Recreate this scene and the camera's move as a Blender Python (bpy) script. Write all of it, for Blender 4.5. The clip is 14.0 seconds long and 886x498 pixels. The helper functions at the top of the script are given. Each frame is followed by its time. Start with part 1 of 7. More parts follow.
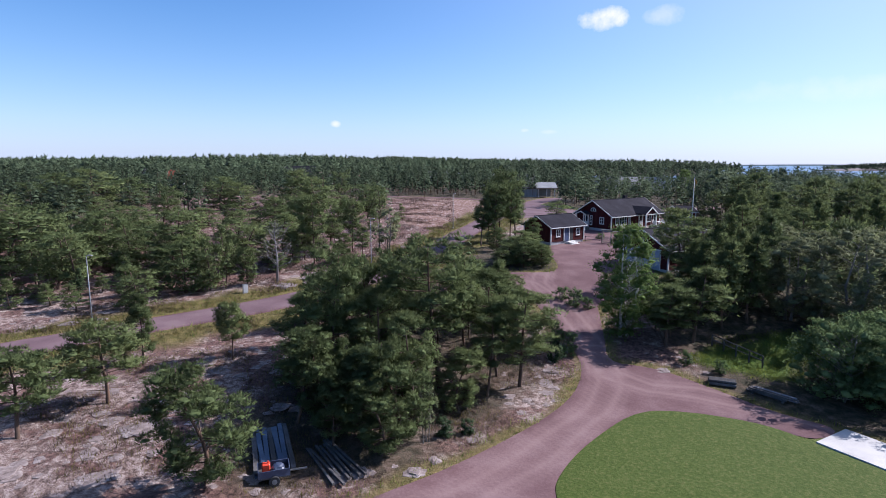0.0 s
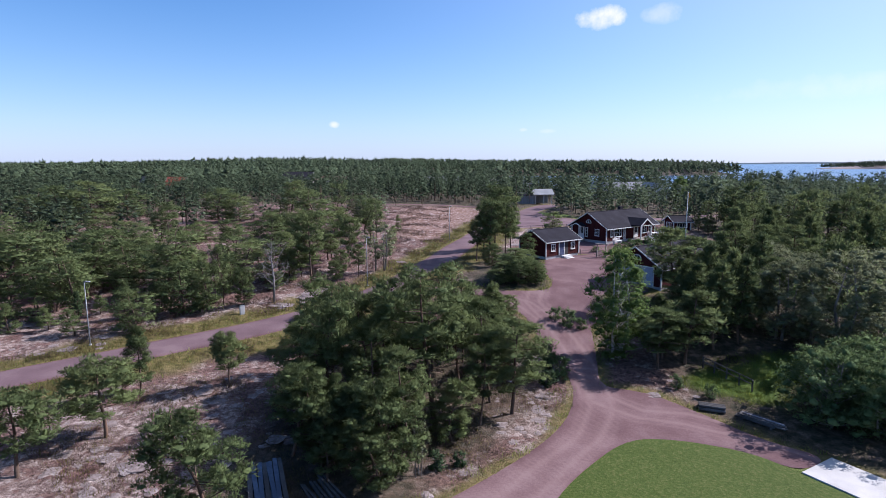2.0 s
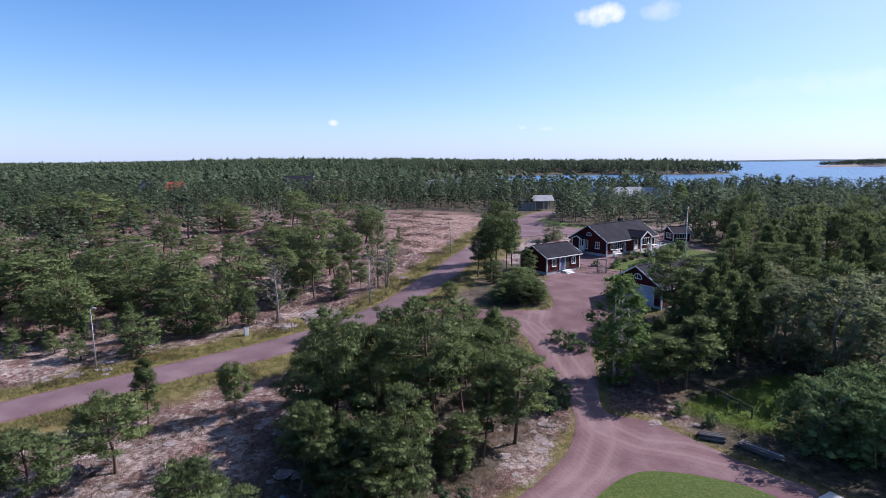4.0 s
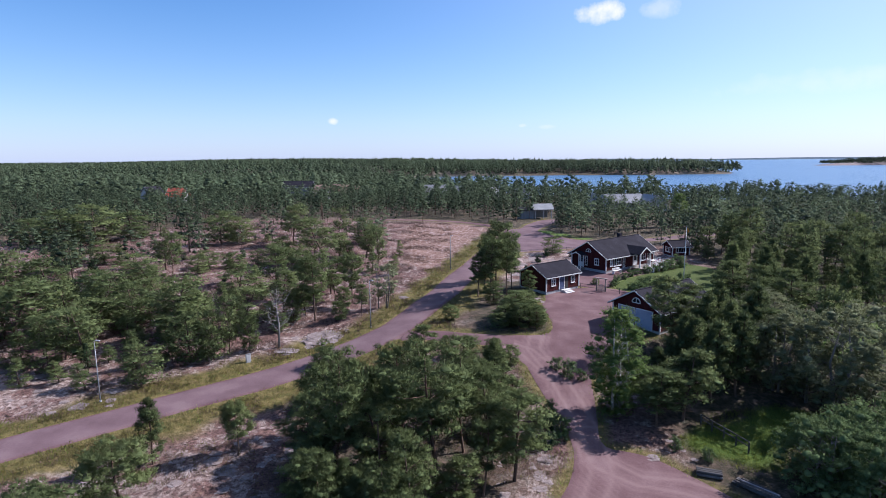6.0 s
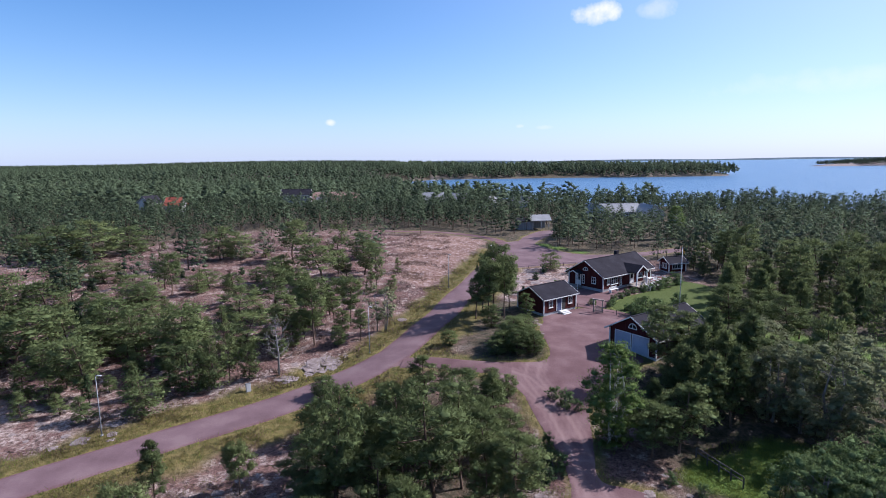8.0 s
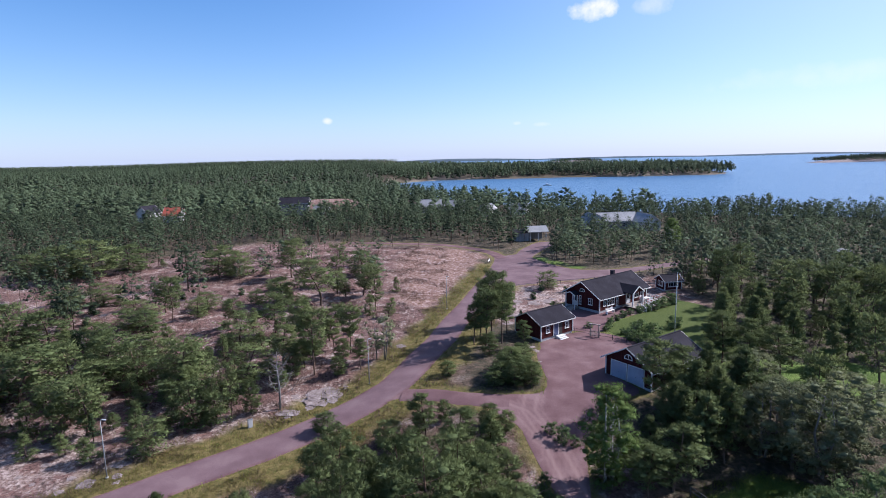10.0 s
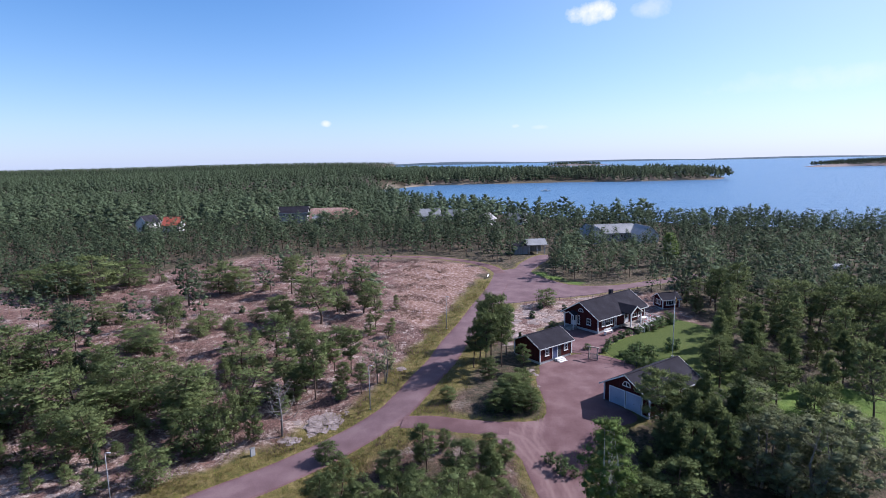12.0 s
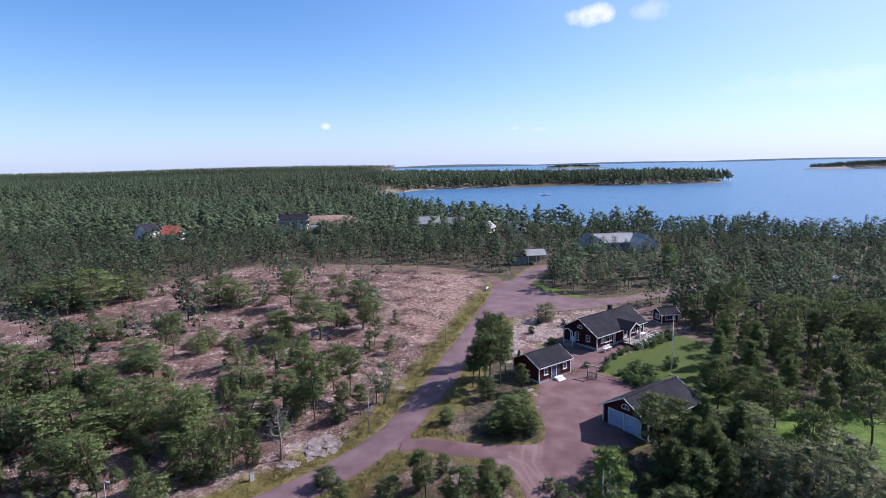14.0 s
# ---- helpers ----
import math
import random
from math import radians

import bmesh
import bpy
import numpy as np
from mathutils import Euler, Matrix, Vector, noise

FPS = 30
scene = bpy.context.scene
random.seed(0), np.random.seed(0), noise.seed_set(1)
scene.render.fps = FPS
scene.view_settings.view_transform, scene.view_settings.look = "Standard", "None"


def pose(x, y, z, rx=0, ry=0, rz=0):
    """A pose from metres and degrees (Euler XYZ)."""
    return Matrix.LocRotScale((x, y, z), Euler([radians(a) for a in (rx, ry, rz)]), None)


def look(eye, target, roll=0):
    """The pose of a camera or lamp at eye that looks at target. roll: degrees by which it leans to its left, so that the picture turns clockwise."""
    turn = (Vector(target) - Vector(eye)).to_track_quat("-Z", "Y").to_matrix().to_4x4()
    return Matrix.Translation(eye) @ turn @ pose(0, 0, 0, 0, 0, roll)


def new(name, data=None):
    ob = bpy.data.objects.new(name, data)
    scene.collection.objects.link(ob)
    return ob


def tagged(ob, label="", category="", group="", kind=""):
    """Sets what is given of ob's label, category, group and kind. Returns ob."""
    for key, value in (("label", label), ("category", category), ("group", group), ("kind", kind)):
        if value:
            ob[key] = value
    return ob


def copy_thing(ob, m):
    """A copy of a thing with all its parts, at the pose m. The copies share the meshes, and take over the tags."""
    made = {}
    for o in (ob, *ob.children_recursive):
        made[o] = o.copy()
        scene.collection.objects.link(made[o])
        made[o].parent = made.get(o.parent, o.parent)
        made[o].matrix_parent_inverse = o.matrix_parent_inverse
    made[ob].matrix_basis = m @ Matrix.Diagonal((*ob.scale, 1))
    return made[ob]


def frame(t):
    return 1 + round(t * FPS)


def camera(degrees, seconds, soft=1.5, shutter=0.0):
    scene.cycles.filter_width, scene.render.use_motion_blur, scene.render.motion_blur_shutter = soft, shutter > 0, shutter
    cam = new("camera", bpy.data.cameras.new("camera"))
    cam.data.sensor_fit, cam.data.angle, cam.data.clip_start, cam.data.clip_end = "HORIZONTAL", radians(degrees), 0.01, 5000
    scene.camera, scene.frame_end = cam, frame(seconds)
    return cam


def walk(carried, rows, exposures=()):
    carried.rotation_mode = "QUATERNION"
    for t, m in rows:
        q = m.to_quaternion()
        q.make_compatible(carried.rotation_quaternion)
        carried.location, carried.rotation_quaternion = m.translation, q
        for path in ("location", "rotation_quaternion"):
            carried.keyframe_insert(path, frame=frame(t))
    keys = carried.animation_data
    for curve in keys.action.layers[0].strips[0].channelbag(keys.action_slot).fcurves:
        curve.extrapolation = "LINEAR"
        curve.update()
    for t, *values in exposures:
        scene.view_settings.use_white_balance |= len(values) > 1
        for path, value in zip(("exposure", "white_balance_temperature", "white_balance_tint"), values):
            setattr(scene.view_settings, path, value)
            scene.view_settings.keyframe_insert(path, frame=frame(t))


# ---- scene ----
cam = camera(76.1, 14.0, soft=0.9)
PATH = [
    (0, (-0.19, 0.59, 14.506), (-0.209, 2.567, 14.204), 0.2),
    (0.5, (0.039, 0.557, 15.116), (0.018, 2.535, 14.818), 0.1),
    (1, (0.148, 0.503, 15.745), (0.13, 2.481, 15.448), -0.0),
    (1.5, (0.252, 0.445, 16.27), (0.235, 2.422, 15.97), -0.1),
    (2, (0.317, 0.345, 16.737), (0.3, 2.322, 16.435), -0.2),
    (2.5, (0.292, 0.301, 17.229), (0.275, 2.278, 16.925), -0.2),
    (3, (0.193, 0.219, 17.843), (0.177, 2.196, 17.539), -0.3),
    (5.5, (-0.029, 0.241, 21.766), (-0.044, 2.216, 21.448), -0.4),
    (6, (0.078, 0.239, 22.53), (0.062, 2.214, 22.215), -0.5),
    (6.5, (0.134, 0.226, 23.333), (0.119, 2.201, 23.016), -0.6),
    (7, (0.169, 0.235, 24.172), (0.156, 2.21, 23.857), -0.6),
    (7.5, (0.215, 0.231, 24.975), (0.204, 2.206, 24.66), -0.7),
    (8, (0.116, 0.164, 25.738), (0.107, 2.139, 25.426), -0.7),
    (10.5, (0.248, -0.179, 31.064), (0.246, 1.795, 30.743), -1.2),
    (11, (0.166, -0.289, 31.736), (0.166, 1.686, 31.42), -1.1),
    (11.5, (0.099, -0.336, 32.558), (0.101, 1.639, 32.244), -1.0),
    (12, (0.063, -0.379, 33.402), (0.066, 1.597, 33.091), -1.1),
    (12.5, (0.06, -0.405, 34.194), (0.063, 1.571, 33.884), -1.1),
    (13, (0.068, -0.367, 34.956), (0.073, 1.61, 34.649), -1.2),
    (13.5, (0.135, -0.267, 35.539), (0.14, 1.71, 35.236), -1.2),
    (14, (0.249, -0.117, 35.94), (0.253, 1.86, 35.637), -1.2),
]
walk(cam, [(t, look(eye, target, roll)) for t, eye, target, roll in PATH], exposures=[(0, 0.74, 5950, 20)])

# ---- light ----
SUN_AZ, SUN_EL = radians(72.0), radians(39.0)      # azimuth from +y towards +x
world = bpy.data.worlds.new("sky")
scene.world = world
world.use_nodes = True
wt = world.node_tree
wt.nodes.clear()


def wnode(kind, operation="", **values):
    n = wt.nodes.new(kind)
    if operation:
        n.operation = operation
    for k, v in values.items():
        n.inputs[k].default_value = v
    return n


sky = wt.nodes.new("ShaderNodeTexSky")
sky.sky_type = "NISHITA"
sky.sun_disc = False
sky.sun_elevation, sky.sun_rotation = SUN_EL, SUN_AZ
sky.altitude, sky.air_density, sky.dust_density, sky.ozone_density = 0.0, 1.0, 0.25, 3.0
wco = wt.nodes.new("ShaderNodeTexCoord")
wout = wt.nodes.new("ShaderNodeOutputWorld")
wbg = wt.nodes.new("ShaderNodeBackground")
wbg.inputs["Strength"].default_value = 0.088
wnoise = wnode("ShaderNodeTexNoise", Scale=26.0, Detail=7.0, Roughness=0.62)
wt.links.new(wco.outputs["Generated"], wnoise.inputs["Vector"])
tone = wnode("ShaderNodeHueSaturation", Saturation=1.24)
wt.links.new(sky.outputs["Color"], tone.inputs["Color"])
tint = wt.nodes.new("ShaderNodeMix")
tint.data_type, tint.blend_type = "RGBA", "MULTIPLY"
tint.inputs["Factor"].default_value = 1.0
tint.inputs["B"].default_value = (0.92, 1.0, 1.06, 1)
wt.links.new(tone.outputs["Color"], tint.inputs["A"])
# pale summer haze low over the horizon
sep = wt.nodes.new("ShaderNodeSeparateXYZ")
wt.links.new(wco.outputs["Generated"], sep.inputs[0])
habs = wnode("ShaderNodeMath", "ABSOLUTE")
wt.links.new(sep.outputs["Z"], habs.inputs[0])
hinv = wnode("ShaderNodeMath", "SUBTRACT")
hinv.inputs[0].default_value = 1.0
wt.links.new(habs.outputs[0], hinv.inputs[1])
hpow = wnode("ShaderNodeMath", "POWER")
wt.links.new(hinv.outputs[0], hpow.inputs[0])
hpow.inputs[1].default_value = 9.0
hmul = wnode("ShaderNodeMath", "MULTIPLY")
wt.links.new(hpow.outputs[0], hmul.inputs[0])
hmul.inputs[1].default_value = 0.66
haze = wt.nodes.new("ShaderNodeMix")
haze.data_type = "RGBA"
wt.links.new(hmul.outputs[0], haze.inputs["Factor"])
wt.links.new(tint.outputs["Result"], haze.inputs["A"])
haze.inputs["B"].default_value = (3.7, 4.7, 7.0, 1)
# the sky whitens towards the sun
gdot = wt.nodes.new("ShaderNodeVectorMath")
gdot.operation = "DOT_PRODUCT"
wt.links.new(wco.outputs["Generated"], gdot.inputs[0])
gdot.inputs[1].default_value = (math.sin(SUN_AZ) * math.cos(SUN_EL), math.cos(SUN_AZ) * math.cos(SUN_EL), math.sin(SUN_EL))
gmax = wnode("ShaderNodeMath", "MAXIMUM")
wt.links.new(gdot.outputs["Value"], gmax.inputs[0])
gmax.inputs[1].default_value = 0.0
gpow = wnode("ShaderNodeMath", "POWER")
wt.links.new(gmax.outputs[0], gpow.inputs[0])
gpow.inputs[1].default_value = 2.4
gmul = wnode("ShaderNodeMath", "MULTIPLY")
wt.links.new(gpow.outputs[0], gmul.inputs[0])
gmul.inputs[1].default_value = 0.72
glow = wt.nodes.new("ShaderNodeMix")
glow.data_type = "RGBA"
wt.links.new(gmul.outputs[0], glow.inputs["Factor"])
wt.links.new(haze.outputs["Result"], glow.inputs["A"])
glow.inputs["B"].default_value = (6.3, 6.8, 7.4, 1)
last = glow.outputs["Result"]
# a handful of small fair-weather clouds: direction, half width, half height, density
CLOUDS = [((0.246, 0.943, 0.226), 0.042, 0.017, 0.95), ((0.328, 0.917, 0.225), 0.030, 0.016, 0.35),
          ((-0.192, 0.979, 0.064), 0.010, 0.006, 0.8), ((0.129, 0.99, 0.055), 0.008, 0.004, 0.5),
          ((0.552, 0.828, 0.105), 0.16, 0.020, 0.2), ((0.172, 0.984, 0.052), 0.016, 0.004, 0.25)]
for way, half_w, half_h, dense in CLOUDS:
    c = Vector(way).normalized()
    side = c.cross(Vector((0, 0, 1))).normalized()
    up = side.cross(c).normalized()
    terms = []
    for axis, half in ((side, half_w), (up, half_h)):
        d = wt.nodes.new("ShaderNodeVectorMath")
        d.operation = "DOT_PRODUCT"
        wt.links.new(wco.outputs["Generated"], d.inputs[0])
        d.inputs[1].default_value = axis
        k = wnode("ShaderNodeMath", operation="MULTIPLY")
        k.inputs[1].default_value = 1.0 / half
        wt.links.new(d.outputs["Value"], k.inputs[0])
        p = wnode("ShaderNodeMath", operation="POWER")
        p.inputs[1].default_value = 2.0
        q = wnode("ShaderNodeMath", operation="ABSOLUTE")
        wt.links.new(k.outputs[0], q.inputs[0])
        wt.links.new(q.outputs[0], p.inputs[0])
        terms.append(p.outputs[0])
    r = wnode("ShaderNodeMath", operation="ADD")
    wt.links.new(terms[0], r.inputs[0])
    wt.links.new(terms[1], r.inputs[1])
    # front half of the sky only
    f = wt.nodes.new("ShaderNodeVectorMath")
    f.operation = "DOT_PRODUCT"
    wt.links.new(wco.outputs["Generated"], f.inputs[0])
    f.inputs[1].default_value = c
    fs = wnode("ShaderNodeMath", operation="GREATER_THAN")
    fs.inputs[1].default_value = 0.5
    wt.links.new(f.outputs["Value"], fs.inputs[0])
    a = wnode("ShaderNodeMath", operation="SUBTRACT")      # 1 - r + (noise - .5) * 2.6
    a.inputs[0].default_value = 1.0
    wt.links.new(r.outputs[0], a.inputs[1])
    b = wnode("ShaderNodeMath", operation="MULTIPLY_ADD")
    wt.links.new(wnoise.outputs["Fac"], b.inputs[0])
    b.inputs[1].default_value, b.inputs[2].default_value = 3.0, -1.5
    e = wnode("ShaderNodeMath", operation="ADD")
    wt.links.new(a.outputs[0], e.inputs[0])
    wt.links.new(b.outputs[0], e.inputs[1])
    g1 = wnode("ShaderNodeMapRange")
    g1.inputs["From Min"].default_value, g1.inputs["From Max"].default_value = 0.0, 1.1
    g1.inputs["To Max"].default_value = dense
    wt.links.new(e.outputs[0], g1.inputs["Value"])
    h1 = wnode("ShaderNodeMath", operation="MULTIPLY")
    wt.links.new(g1.outputs["Result"], h1.inputs[0])
    wt.links.new(fs.outputs[0], h1.inputs[1])
    mx = wt.nodes.new("ShaderNodeMix")
    mx.data_type = "RGBA"
    wt.links.new(h1.outputs[0], mx.inputs["Factor"])
    wt.links.new(last, mx.inputs["A"])
    mx.inputs["B"].default_value = (7.2, 7.3, 7.6, 1)
    last = mx.outputs["Result"]
wt.links.new(last, wbg.inputs["Color"])
wt.links.new(wbg.outputs[0], wout.inputs["Surface"])

sun_data = bpy.data.lights.new("sun", "SUN")
sun_data.energy, sun_data.angle, sun_data.color = 5.0, radians(0.53), (1.0, 0.95, 0.89)
sun = new("sun", sun_data)
sun_way = Vector((math.sin(SUN_AZ) * math.cos(SUN_EL), math.cos(SUN_AZ) * math.cos(SUN_EL), math.sin(SUN_EL)))
sun.matrix_world = look(sun_way * 100, (0, 0, 0))


# ---- materials ----
def surface(name, colours, scale=1.0, fine=18.0, rough=0.85, bump=0.3, metal=0.0, island=0.0, obj=0.0, translucent=None, spec=0.5, stretch=None, bump_scale=None):
    """A surface of two scales of noise between colours; island / obj: how much single pieces / objects differ in tone."""
    m = bpy.data.materials.new(name)
    m.use_nodes = True
    t = m.node_tree
    bs = t.nodes["Principled BSDF"]
    bs.inputs["Roughness"].default_value, bs.inputs["Metallic"].default_value = rough, metal
    bs.inputs["Specular IOR Level"].default_value = spec
    geo = t.nodes.new("ShaderNodeTexCoord")
    co = geo.outputs["Object"]
    if stretch:
        mp = t.nodes.new("ShaderNodeMapping")
        mp.inputs["Scale"].default_value = stretch
        t.links.new(co, mp.inputs["Vector"])
        co = mp.outputs["Vector"]
    n1 = t.nodes.new("ShaderNodeTexNoise")
    n1.inputs["Scale"].default_value, n1.inputs["Detail"].default_value = scale, 4.0
    n2 = t.nodes.new("ShaderNodeTexNoise")
    n2.inputs["Scale"].default_value, n2.inputs["Detail"].default_value, n2.inputs["Roughness"].default_value = fine, 5.0, 0.65
    for n in (n1, n2):
        t.links.new(co, n.inputs["Vector"])
    add = t.nodes.new("ShaderNodeMath")
    add.operation = "MULTIPLY_ADD"
    t.links.new(n2.outputs["Fac"], add.inputs[0])
    add.inputs[1].default_value = 0.6
    t.links.new(n1.outputs["Fac"], add.inputs[2])
    ramp = t.nodes.new("ShaderNodeValToRGB")
    el = ramp.color_ramp.elements
    lo, hi = 0.55, 1.05
    for i, c in enumerate(colours):
        p = lo + (hi - lo) * i / max(1, len(colours) - 1)
        e = el[i] if i < 2 else el.new(min(1, p))
        e.position, e.color = min(1, p), (*c, 1)
    t.links.new(add.outputs[0], ramp.inputs["Fac"])
    col = ramp.outputs["Color"]
    if island or obj:
        hsv = t.nodes.new("ShaderNodeHueSaturation")
        t.links.new(col, hsv.inputs["Color"])
        src = []
        if island:
            g2 = t.nodes.new("ShaderNodeNewGeometry")
            src.append((g2.outputs["Random Per Island"], island))
        if obj:
            o2 = t.nodes.new("ShaderNodeObjectInfo")
            src.append((o2.outputs["Random"], obj))
        total = None
        for out, amt in src:
            k = t.nodes.new("ShaderNodeMath")
            k.operation = "MULTIPLY_ADD"
            t.links.new(out, k.inputs[0])
            k.inputs[1].default_value, k.inputs[2].default_value = 2 * amt, -amt
            if total is None:
                total = k.outputs[0]
            else:
                s2 = t.nodes.new("ShaderNodeMath")
                t.links.new(total, s2.inputs[0])
                t.links.new(k.outputs[0], s2.inputs[1])
                total = s2.outputs[0]
        one = t.nodes.new("ShaderNodeMath")
        one.inputs[1].default_value = 1.0
        t.links.new(total, one.inputs[0])
        t.links.new(one.outputs[0], hsv.inputs["Value"])
        hu = t.nodes.new("ShaderNodeMath")
        hu.operation = "MULTIPLY_ADD"
        t.links.new(total, hu.inputs[0])
        hu.inputs[1].default_value, hu.inputs[2].default_value = -0.035, 0.5
        t.links.new(hu.outputs[0], hsv.inputs["Hue"])
        col = hsv.outputs["Color"]
    t.links.new(col, bs.inputs["Base Color"])
    if bump:
        bp = t.nodes.new("ShaderNodeBump")
        bp.inputs["Strength"].default_value, bp.inputs["Distance"].default_value = bump, 0.03 if bump_scale is None else bump_scale
        t.links.new(add.outputs[0], bp.inputs["Height"])
        t.links.new(bp.outputs["Normal"], bs.inputs["Normal"])
    if translucent:
        tr = t.nodes.new("ShaderNodeBsdfTranslucent")
        mixs = t.nodes.new("ShaderNodeMixShader")
        mixs.inputs[0].default_value = translucent
        t.links.new(col, tr.inputs["Color"])
        pf = t.nodes.new("ShaderNodeAttribute")
        pf.attribute_name = "puff"
        vt = t.nodes.new("ShaderNodeVectorTransform")
        vt.vector_type, vt.convert_from, vt.convert_to = "NORMAL", "OBJECT", "WORLD"
        t.links.new(pf.outputs["Vector"], vt.inputs["Vector"])
        for sh in (bs, tr):
            t.links.new(vt.outputs["Vector"], sh.inputs["Normal"])
        t.links.new(bs.outputs[0], mixs.inputs[1])
        t.links.new(tr.outputs[0], mixs.inputs[2])
        t.links.new(mixs.outputs[0], t.nodes["Material Output"].inputs["Surface"])
    return m


M_ASPHALT = surface("red_asphalt", [(0.101, 0.063, 0.068), (0.136, 0.087, 0.095), (0.167, 0.114, 0.119)], 0.35, 11.0, 0.9, 0.25, spec=0.2)
M_GRAVEL = surface("red_gravel", [(0.099, 0.055, 0.058), (0.134, 0.079, 0.081), (0.174, 0.113, 0.114)], 0.35, 7.0, 0.95, 0.9, spec=0.15)
M_GRAVEL_TRACKS = M_GRAVEL.copy()
M_GRAVEL_TRACKS.name = "red_gravel_with_tyre_tracks"
tt = M_GRAVEL_TRACKS.node_tree
tb = tt.nodes["Principled BSDF"]
ta = tt.nodes.new("ShaderNodeAttribute")
ta.attribute_name = "rut"
tn = tt.nodes.new("ShaderNodeTexNoise")
tn.inputs["Scale"].default_value, tn.inputs["Detail"].default_value = 0.9, 6.0
tk = tt.nodes.new("ShaderNodeMath")
tk.operation, tk.use_clamp = "MULTIPLY", True
tt.links.new(ta.outputs["Fac"], tk.inputs[0])
tt.links.new(tn.outputs["Fac"], tk.inputs[1])
tm = tt.nodes.new("ShaderNodeMix")
tm.data_type = "RGBA"
tt.links.new(tk.outputs[0], tm.inputs["Factor"])
tt.links.new(tb.inputs["Base Color"].links[0].from_socket, tm.inputs["A"])
tm.inputs["B"].default_value = (0.265, 0.182, 0.174, 1)
tt.links.new(tm.outputs["Result"], tb.inputs["Base Color"])
M_LAWN = surface("mown_grass", [(0.031, 0.052, 0.007), (0.049, 0.075, 0.011), (0.085, 0.095, 0.026)], 6.0, 34.0, 0.9, 0.9, spec=0.2)
M_SLAB = surface("pale_concrete", [(0.351, 0.342, 0.326), (0.418, 0.406, 0.389), (0.476, 0.464, 0.447)], 0.7, 12.0, 0.85, 0.15)
M_ROCK = surface("granite", [(0.105, 0.081, 0.075), (0.216, 0.176, 0.165), (0.321, 0.277, 0.261)], 1.1, 9.0, 0.9, 0.9, spec=0.2)
# aerial haze is put into this colour: forest green pushed to blue-grey
M_HAZEWOOD = surface("hazed_distant_forest", [(0.055, 0.080, 0.100), (0.070, 0.098, 0.120), (0.085, 0.115, 0.140)], 0.02, 0.2, 0.95, 0.0, spec=0.1)
M_NEEDLE = surface("pine_needles", [(0.130, 0.174, 0.069), (0.167, 0.217, 0.087), (0.204, 0.259, 0.108)], 1.2, 16.0, 0.85, 0.0, island=0.10, obj=0.22, translucent=0.5, spec=0.15)
M_SPRUCE = surface("spruce_needles", [(0.035, 0.065, 0.028), (0.05, 0.085, 0.034), (0.07, 0.105, 0.042)], 1.2, 16.0, 0.8, 0.0, island=0.16, obj=0.1, translucent=0.2, spec=0.25)
M_LEAF = surface("broad_leaves", [(0.112, 0.178, 0.073), (0.152, 0.227, 0.092), (0.198, 0.271, 0.119)], 0.8, 5.0, 0.8, 0.0, island=0.18, obj=0.12, translucent=0.5, spec=0.12)
M_BIRCH = surface("birch_leaves", [(0.120, 0.186, 0.054), (0.162, 0.240, 0.070), (0.204, 0.282, 0.090)], 0.8, 5.0, 0.8, 0.0, island=0.18, obj=0.1, translucent=0.5, spec=0.12)
M_SALLOW = surface("sallow_leaves", [(0.169, 0.200, 0.103), (0.230, 0.261, 0.140), (0.290, 0.315, 0.182)], 0.8, 5.0, 0.8, 0.0, island=0.18, obj=0.1, translucent=0.5, spec=0.12)
M_DRYGRASS = surface("dry_grass", [(0.103, 0.092, 0.024), (0.150, 0.131, 0.040), (0.206, 0.174, 0.068)], 0.3, 3.0, 0.9, 0.0, island=0.35, translucent=0.25, spec=0.2)
M_GREENGRASS = surface("green_grass", [(0.100, 0.150, 0.022), (0.150, 0.206, 0.033), (0.206, 0.236, 0.055)], 0.3, 3.0, 0.9, 0.0, island=0.35, translucent=0.3, spec=0.2)
M_HEATHER = surface("heather", [(0.102, 0.065, 0.055), (0.142, 0.095, 0.079), (0.188, 0.139, 0.101)], 0.4, 3.0, 0.9, 0.0, island=0.4, translucent=0.15, spec=0.2)
M_BARK = surface("pine_bark", [(0.055, 0.038, 0.03), (0.10, 0.064, 0.045), (0.165, 0.10, 0.066)], 1.0, 9.0, 0.9, 0.8, stretch=(3, 3, 0.6))
M_GREYBARK = surface("grey_bark", [(0.12, 0.11, 0.10), (0.21, 0.195, 0.18), (0.32, 0.30, 0.28)], 1.2, 9.0, 0.9, 0.6, stretch=(3, 3, 0.6))
M_BIRCHBARK = surface("birch_bark", [(0.12, 0.11, 0.10), (0.55, 0.54, 0.50), (0.66, 0.65, 0.62)], 1.6, 9.0, 0.8, 0.4, stretch=(0.6, 0.6, 3))
M_RED = surface("falu_red_boards", [(0.039, 0.009, 0.010), (0.056, 0.012, 0.012), (0.075, 0.018, 0.018)], 0.6, 8.0, 0.9, 0.4, spec=0.15, stretch=(9, 9, 0.5))
M_WHITE = surface("white_paint", [(0.551, 0.551, 0.542), (0.615, 0.615, 0.607), (0.648, 0.648, 0.640)], 0.7, 9.0, 0.55, 0.1)
M_ROOF = surface("dark_grey_roofing", [(0.016, 0.015, 0.020), (0.022, 0.021, 0.028), (0.032, 0.031, 0.039)], 0.5, 7.0, 0.9, 0.35, spec=0.08)
M_GREYROOF = surface("pale_grey_roofing", [(0.167, 0.176, 0.185), (0.220, 0.229, 0.238), (0.273, 0.282, 0.290)], 0.4, 5.0, 0.6, 0.2)
